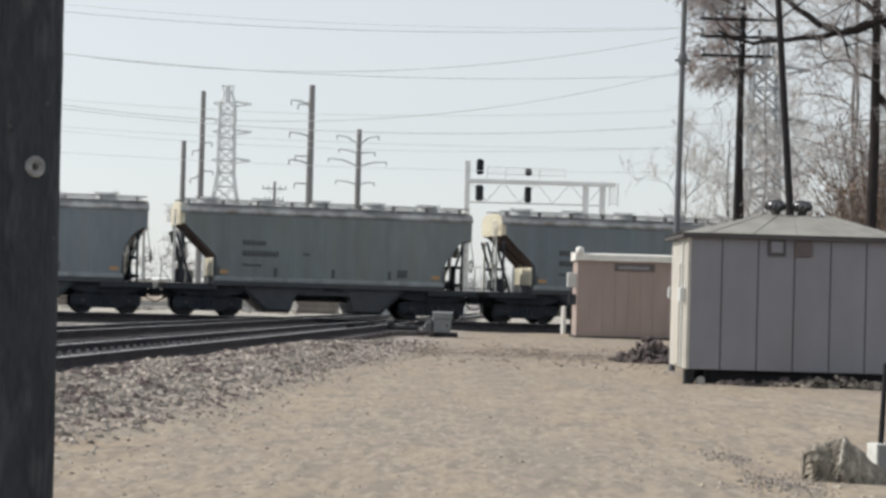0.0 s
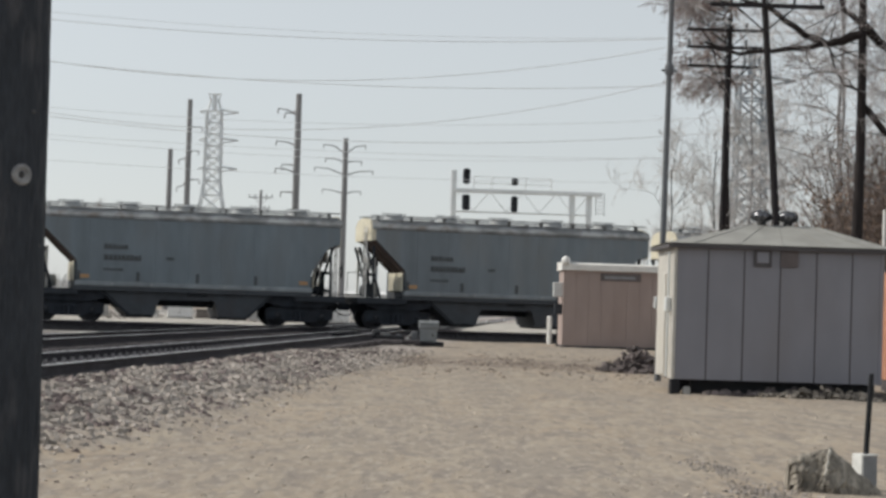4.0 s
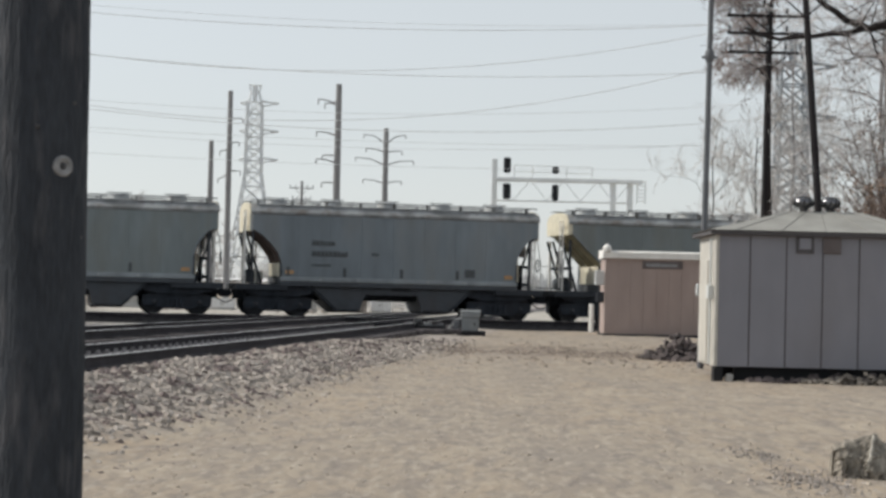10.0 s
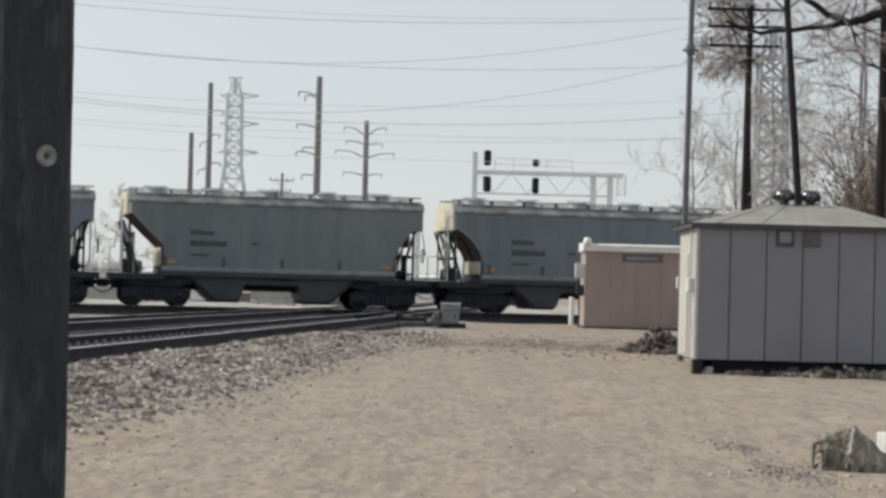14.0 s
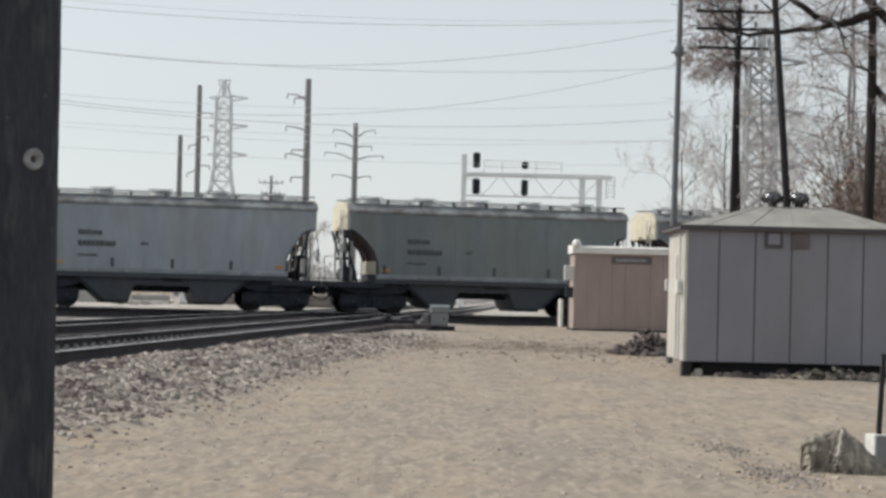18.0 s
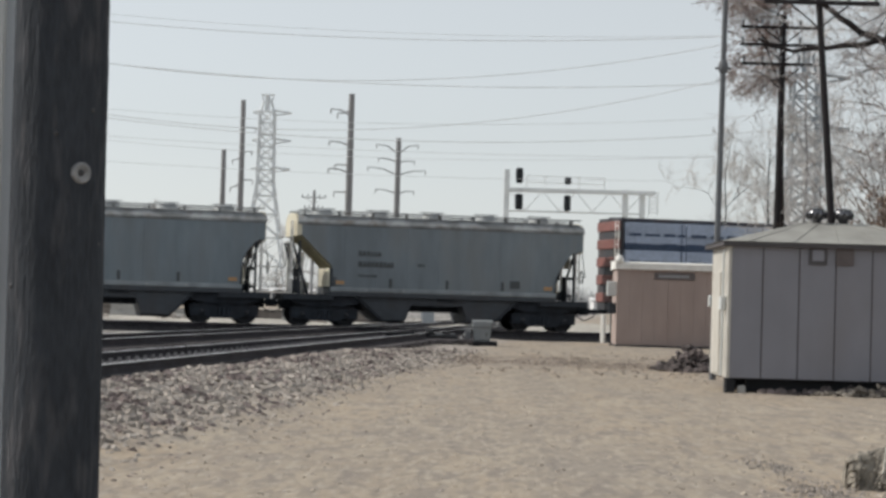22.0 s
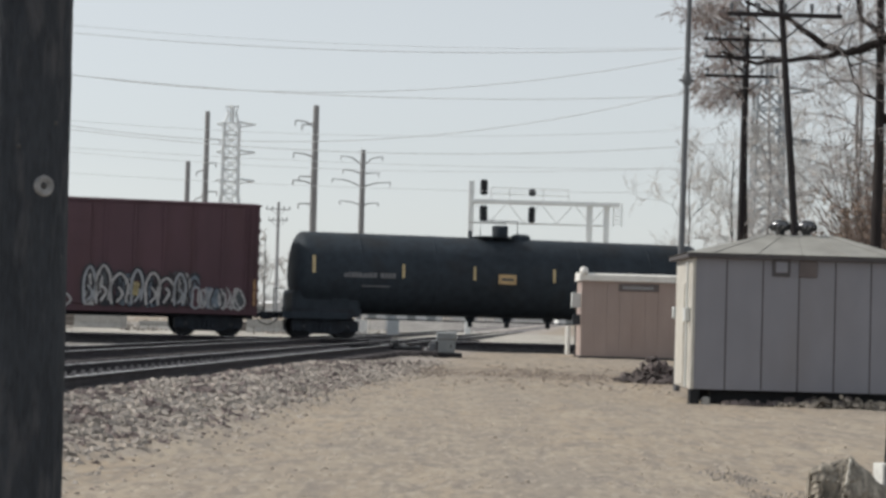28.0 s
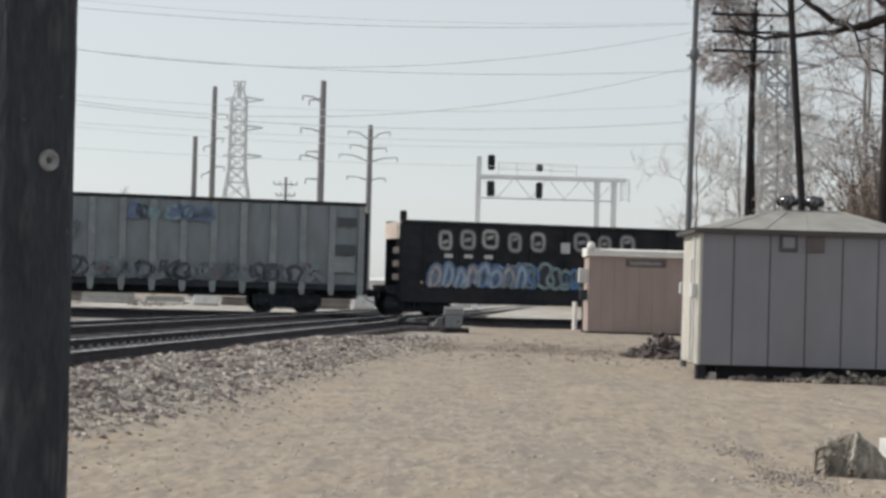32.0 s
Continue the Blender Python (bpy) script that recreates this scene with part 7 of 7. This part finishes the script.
    part("trunk", Geo().tube(pts, [r * (1.15 - 0.85 * i / n) for i in range(n + 1)], 10), M[bark], t)
    starts = []
    for k in range(count):
        s = first + (1 - first) * (k + rnd.random()) / count
        i = min(int(s * n), n - 1)
        q = pts[i].lerp(pts[i + 1], s * n - i)
        a = rnd.uniform(0, 6.283) if bias is None else rnd.gauss(bias, 0.8)
        starts.append((q, (math.cos(a), math.sin(a), rnd.uniform(0.2, 0.9) + 2.5 * (lift - 0.15)), height * reach * rnd.uniform(0.6, 1.0) * (1.15 - 0.6 * s), r * (0.55 - 0.35 * s), spread))
    starts += [(*b, 0.4) for b in limbs or ()]
    for q, d, ln, rr, sp in starts:
        g = Geo()
        branch(g, tw, q, d, ln, rr, depth, rnd, droop, sp, 3, thin, lift)
        me = bpy.data.meshes.new("limb")
        me.from_pydata(g.v, [], g.f)
        me.materials.append(M[bark])
        part("limb", me, None, t)
    me = bpy.data.meshes.new("crown")
    me.from_pydata(tw.v, [], tw.f)
    me.materials.append(M[twig])
    tagged(part("crown", me, None, t), kind="stuff")
    return t


big = tree(9.96, 46.0, 14.5, 0.14, 2, "twig", "tall bare tree with a dark trunk and a long curving limb", 4, first=0.72, count=4, thin=0.007, wobble=0.02)
BOUGHS = [
    ([(0, 8.08), (-0.43, 7.93), (-0.76, 7.84), (-1.3, 8.01), (-1.84, 8.33), (-2.27, 8.59), (-2.75, 8.71), (-3.2, 8.95)], 0.085, 0.025),
    ([(-0.70, 7.85), (-1.3, 7.71), (-2.09, 7.63), (-2.86, 7.55), (-3.34, 7.64), (-3.7, 7.8)], 0.055, 0.018),
    ([(0.05, 8.22), (0.43, 7.95), (0.84, 7.54), (1.38, 7.18), (2.0, 7.0)], 0.09, 0.04),
    ([(0.05, 6.4), (0.6, 5.85), (1.11, 5.46), (1.9, 5.3)], 0.07, 0.03),
    ([(-0.02, 8.3), (-0.42, 8.67), (-0.57, 9.4), (-0.78, 10.34)], 0.055, 0.025),
    ([(-0.62, 9.5), (-1.07, 10.06), (-1.34, 10.59), (-2.0, 11.2)], 0.03, 0.012),
    ([(0, 6.72), (-0.35, 6.89), (-0.56, 7.19), (-0.8, 7.8)], 0.03, 0.012),
]
bough_rnd = random.Random(77)
bough_twigs = Geo()
for path, r0, r1 in BOUGHS:
    pts = [Vector((x, 0.25 * math.sin(1.3 * i + x), z)) for i, (x, z) in enumerate(path)]
    pts[0].y = 0
    fine = []
    for a, b in zip(pts, pts[1:]):
        fine += [a, a.lerp(b, 0.5) + Vector((0, 0, 0.03))]
    fine.append(pts[-1])
    n = len(fine) - 1
    g = Geo().tube(fine, [1.4 * (r0 + (r1 - r0) * i / n) for i in range(n + 1)], 8)
    for k in range(5):
        i = bough_rnd.randrange(1, n + 1)
        d = Vector((bough_rnd.gauss(0, 1), bough_rnd.gauss(0, 0.8), bough_rnd.gauss(0.2, 0.7)))
        branch(g, bough_twigs, fine[i], d, bough_rnd.uniform(0.7, 1.5), 0.018, 3, bough_rnd, 0.05, 0.5, 3, 0.007)
    part("limb", g, M["bark"], big)
me = bpy.data.meshes.new("crown")
me.from_pydata(bough_twigs.v, [], bough_twigs.f)
me.materials.append(M["twig"])
tagged(part("crown", me, None, big), kind="stuff")
tree(9.62, 64.0, 16.2, 0.09, 5, "twig_red", "bare tree with reddish drooping twigs above the poles", 4, lean=(-0.15, 0), first=0.52, droop=0.16, count=30, reach=0.115, bias=3.14, thin=0.010, wobble=0.03)
tree(13.2, 64.0, 13.0, 0.10, 9, "twig_grey", "bare grey-brown tree in the thicket", 4, first=0.2, count=5, thin=0.007, bark="bark_grey")
tree(15.8, 60.0, 13.5, 0.11, 12, "twig_grey", "bare grey tree in the thicket", 4, first=0.2, count=6, thin=0.007, bark="bark_grey")
tree(13.4, 53.0, 12.5, 0.10, 61, "twig_grey", "bare many-branched tree beside the tall tree", 4, first=0.2, count=4, thin=0.008, bark="bark_grey")
tree(12.0, 58.0, 12.0, 0.08, 62, "twig_grey", "bare grey tree behind the tall tree", 4, first=0.15, count=5, thin=0.008, bark="bark_grey")
tree(18.5, 66.0, 14.0, 0.14, 14, "twig", "bare tree at the edge of the thicket", 4, first=0.25, count=9, thin=0.008)
tree(11.3, 70.0, 11.0, 0.07, 44, "twig_grey", "slender bare tree behind the poles", 4, first=0.2, count=4, thin=0.007, bark="bark_grey", droop=0.0, lift=0.5)
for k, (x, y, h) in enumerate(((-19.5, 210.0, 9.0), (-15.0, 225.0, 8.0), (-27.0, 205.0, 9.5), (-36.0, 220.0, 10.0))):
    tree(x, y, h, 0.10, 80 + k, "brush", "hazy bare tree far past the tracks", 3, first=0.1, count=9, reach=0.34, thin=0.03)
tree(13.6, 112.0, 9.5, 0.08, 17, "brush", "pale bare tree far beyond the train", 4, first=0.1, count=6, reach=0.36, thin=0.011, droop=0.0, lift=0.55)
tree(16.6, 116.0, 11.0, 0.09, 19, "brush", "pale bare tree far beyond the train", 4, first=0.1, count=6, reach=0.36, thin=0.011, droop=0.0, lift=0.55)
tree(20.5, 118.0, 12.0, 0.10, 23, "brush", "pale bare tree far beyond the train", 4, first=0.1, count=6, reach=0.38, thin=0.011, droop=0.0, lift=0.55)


def build_brush():
    """A thicket of thin stems with dead leaves."""
    rnd = random.Random(31)
    stems, leaves = Geo(), Geo()
    for _ in range(1900):
        y = rnd.uniform(48.5, 64)
        r = 0.195 + 0.085 * rnd.random() ** 0.75
        x = y * r
        h = rnd.uniform(1.8, 4.6) if r < 0.219 else rnd.uniform(2.2, 7.2) * y / 56
        p = Vector((x, y, 0))
        d = Vector((rnd.gauss(0, 0.25), rnd.gauss(0, 0.25), 1)).normalized()
        pts = [p]
        for i in range(4):
            d = (d + Vector((rnd.gauss(0, 0.16), rnd.gauss(0, 0.16), 0))).normalized()
            pts.append(pts[-1] + d * h / 4)
        stems.tube(pts, [0.028, 0.022, 0.017, 0.012, 0.006], 3, False)
        for k in range(7):
            i = rnd.randrange(1, 4)
            q = pts[i].lerp(pts[i + 1], rnd.random())
            e = q + Vector((rnd.gauss(0, 0.5), rnd.gauss(0, 0.5), rnd.uniform(0.1, 0.8)))
            stems.tube([q, q.lerp(e, 0.5) + Vector((0, 0, 0.05)), e], [0.011, 0.008, 0.005], 3, False)
            for _ in range(3):
                c = q.lerp(e, rnd.random()) + Vector((rnd.gauss(0, 0.05), rnd.gauss(0, 0.05), rnd.gauss(0, 0.05)))
                a = Vector((rnd.gauss(0, 1), rnd.gauss(0, 1), rnd.gauss(0, 1))).normalized() * 0.05
                b = a.cross(Vector((rnd.gauss(0, 1), rnd.gauss(0, 1), 1))).normalized() * 0.03
                leaves.add([c - a, c + b, c + a, c - b], [(0, 1, 2, 3)])
    fast("thicket", stems, M["thicket"], "brown thicket of thin bare stems behind the shed", "brush")
    fast("dead_leaves", leaves, M["leaf"], "dead brown leaves hanging in the thicket", "leaves")


build_brush()


def build_distance():
    """Low far woods and a few pale sheds past the tracks."""
    rnd = random.Random(41)
    g = Geo()
    for _ in range(2600):
        x, y = rnd.uniform(-260, 220), rnd.uniform(520, 640)
        h = rnd.uniform(4, 9) * (0.75 + 0.5 * noise.noise((x * 0.03, 0, 0)))
        stem = Vector((x, y, 0))
        g.tube([stem, stem + Vector((0, 0, h * 0.5))], [0.2, 0.12], 3, False)
        for _ in range(5):
            d = Vector((rnd.gauss(0, 1.3), rnd.gauss(0, 1.3), h * rnd.uniform(0.3, 0.6)))
            s = stem + Vector((0, 0, h * rnd.uniform(0.3, 0.5)))
            g.tube([s, s + d * 0.6, s + d], [0.14, 0.1, 0.04], 3, False)
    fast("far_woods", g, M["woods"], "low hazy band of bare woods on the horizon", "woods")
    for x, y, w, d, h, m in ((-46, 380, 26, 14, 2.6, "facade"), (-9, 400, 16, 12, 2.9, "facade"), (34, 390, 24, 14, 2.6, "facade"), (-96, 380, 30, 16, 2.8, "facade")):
        t = thing("warehouse", pose(x, y, 0), "pale low warehouse far past the tracks", "warehouse", "far warehouses")
        part("wall", Geo().box(-w / 2, w / 2, 0, d, -0.1, h, 0.05), M[m], t)
        part("roof", Geo().prism_x([(-0.5, h), (d / 2, h + 0.6), (d + 0.5, h)], -w / 2 - 0.4, w / 2 + 0.4), M["facade"], t)
        for k in range(4):
            a = -w / 2 + w * (k + 0.25) / 4
            part("loading_door", Geo().box(a, a + w / 9, -0.08, 0.0, 0.0, 2.1, 0.02), M["box_grey"], t)


build_distance()


def build_clutter():
    """Low concrete barriers, stacked ties and scrap boxes on the ground past the main line."""
    for x, y, w, h, turn in ((-21.9, 125, 3.3, 0.85, 4), (-18.4, 126, 2.4, 0.52, -3), (-11.1, 124, 2.9, 0.82, 2), (-27.0, 127, 3.0, 0.8, 6)):
        t = thing("concrete_barrier", pose(x, y, 0, 0, 0, turn), "weathered grey concrete barrier standing past the main line", "barrier", "concrete barriers past the tracks")
        part("wall", Geo().prism_x([(-0.32, -0.05), (0.32, -0.05), (0.30, 0.12 * h), (0.14, 0.40 * h), (0.09, h), (-0.09, h), (-0.14, 0.40 * h), (-0.30, 0.12 * h)], -w / 2, w / 2), M["old_concrete"], t)
        for s in (-1, 1):
            part("lifting_loop", Geo().tube([(s * w / 3 - 0.1, 0, h - 0.02), (s * w / 3 - 0.08, 0, h + 0.09), (s * w / 3 + 0.08, 0, h + 0.09), (s * w / 3 + 0.1, 0, h - 0.02)], 0.018, 5), M["rail"], t)
    rnd = random.Random(77)
    for x, y, rows, count in ((-7.9, 125, 4, 3), (-14.0, 131, 3, 4), (-24.5, 133, 4, 4)):
        t = thing("tie_stack", pose(x, y, 0, 0, 0, rnd.uniform(-6, 6)), "stack of old grey railway ties past the main line", "railway ties", "stacks of old ties")
        for r in range(rows):
            for c in range(count):
                part("tie", Geo().box(-1.3, 1.3, -0.11, 0.11, 0, 0.19, 0.015), M["old_tie"], t, at=pose(rnd.uniform(-0.08, 0.08), (c - count / 2) * 0.25, 0.2 * r, 0, 0, rnd.uniform(-1.5, 1.5)))
    for x, y, w, h in ((-15.7, 125, 1.5, 0.74), (-5.7, 126, 1.25, 0.98)):
        t = thing("junction_box", pose(x, y, 0), "pale steel junction box on a plinth past the main line", "junction box", "pale junction boxes")
        part("plinth", Geo().box(-w / 2 - 0.08, w / 2 + 0.08, -0.38, 0.38, -0.05, 0.1, 0.02), M["old_concrete"], t)
        part("body", Geo().box(-w / 2, w / 2, -0.3, 0.3, 0.1, h - 0.05, 0.02), M["facade"], t)
        part("lid", Geo().box(-w / 2 - 0.03, w / 2 + 0.03, -0.33, 0.33, h - 0.05, h, 0.015), M["galv"], t)
        for s in (-1, 1):
            d = part("door", Geo().box(s * w / 4 - w / 4 + 0.03, s * w / 4 + w / 4 - 0.03, -0.325, -0.30, 0.14, h - 0.09, 0.008), M["facade"], t)
            part("handle", Geo().box(s * 0.07 - 0.015, s * 0.07 + 0.015, -0.35, -0.32, h * 0.45, h * 0.6), M["rail"], d)
    g = Geo()
    for _ in range(900):
        x = rnd.uniform(-30, -2)
        y = rnd.choice((rnd.gauss(119, 3), rnd.gauss(132, 4)))
        if noise.noise((x * 0.35, y * 0.1, 9)) < 0.02:
            continue
        if rnd.random() < 0.5:
            stone(g, x, y, 0.0, rnd.uniform(0.05, 0.16), rnd)
        else:
            q = Vector((x, y, -0.02))
            e = q + Vector((rnd.gauss(0, 0.16), rnd.gauss(0, 0.16), rnd.uniform(0.15, 0.55)))
            g.tube([q, q.lerp(e, 0.5) + Vector((0, 0, 0.06)), e], [0.03, 0.022, 0.008], 3, False)
    fast("trackside_weeds", g, M["weed"], "dry weeds and lumps on the ground past the main line", "weeds")


build_clutter()


# ---- what moves ----
SURGE = [(0, 0.07), (1, -0.06), (2, 0.22), (3, 0.30), (3.5, 0.25), (5.5, 0.0), (6, -0.13), (7, -0.17), (8, 0.17), (9, 0.05), (10, 0.06), (11, -0.06), (12, -0.11), (13, -0.22), (14.5, 0.0),
         (16, 0.14), (17, 0.0), (18, -0.1), (19, -0.22), (20, 0.06), (21, 0.03), (22, -0.05), (23, -0.05), (24, 0.0), (32, 0.0)]


def run(t):
    """Metres that the train has rolled since the start: a steady pace with slack running in and out."""
    return 14.48 * t - 0.0073 * t * t + along_curve(SURGE, t)


def motions():
    times = [k * 0.5 for k in range(65)]
    for car, mid in TRAIN:
        rows = []
        for t in times:
            q = LINE + U * (mid - run(t))
            rows.append((t, pose(q.x, q.y, RAIL, 0, 0, TURN)))
        walk(car, rows)
        first, last = max(0.0, (mid - 38) / 14.3), min(32.0, (mid + 20) / 14.2)
        steps = sorted({0, 960, *range(int(first * 30), int(last * 30) + 1)})
        steps = [k for k in steps if 0 <= k <= 960]
        lo, hi = int(first * 30), int(last * 30)
        for truck in car.children:
            if not truck.name.startswith("truck"):
                continue
            for w in truck.children:
                if w.name.startswith("wheelset"):
                    x = w.matrix_basis.translation.x
                    walk(w, [(k / 30, pose(x, 0, 0.46, 0, -math.degrees(run(min(max(k, lo), hi) / 30) / 0.46) % 360.0, 0)) for k in steps])


motions()
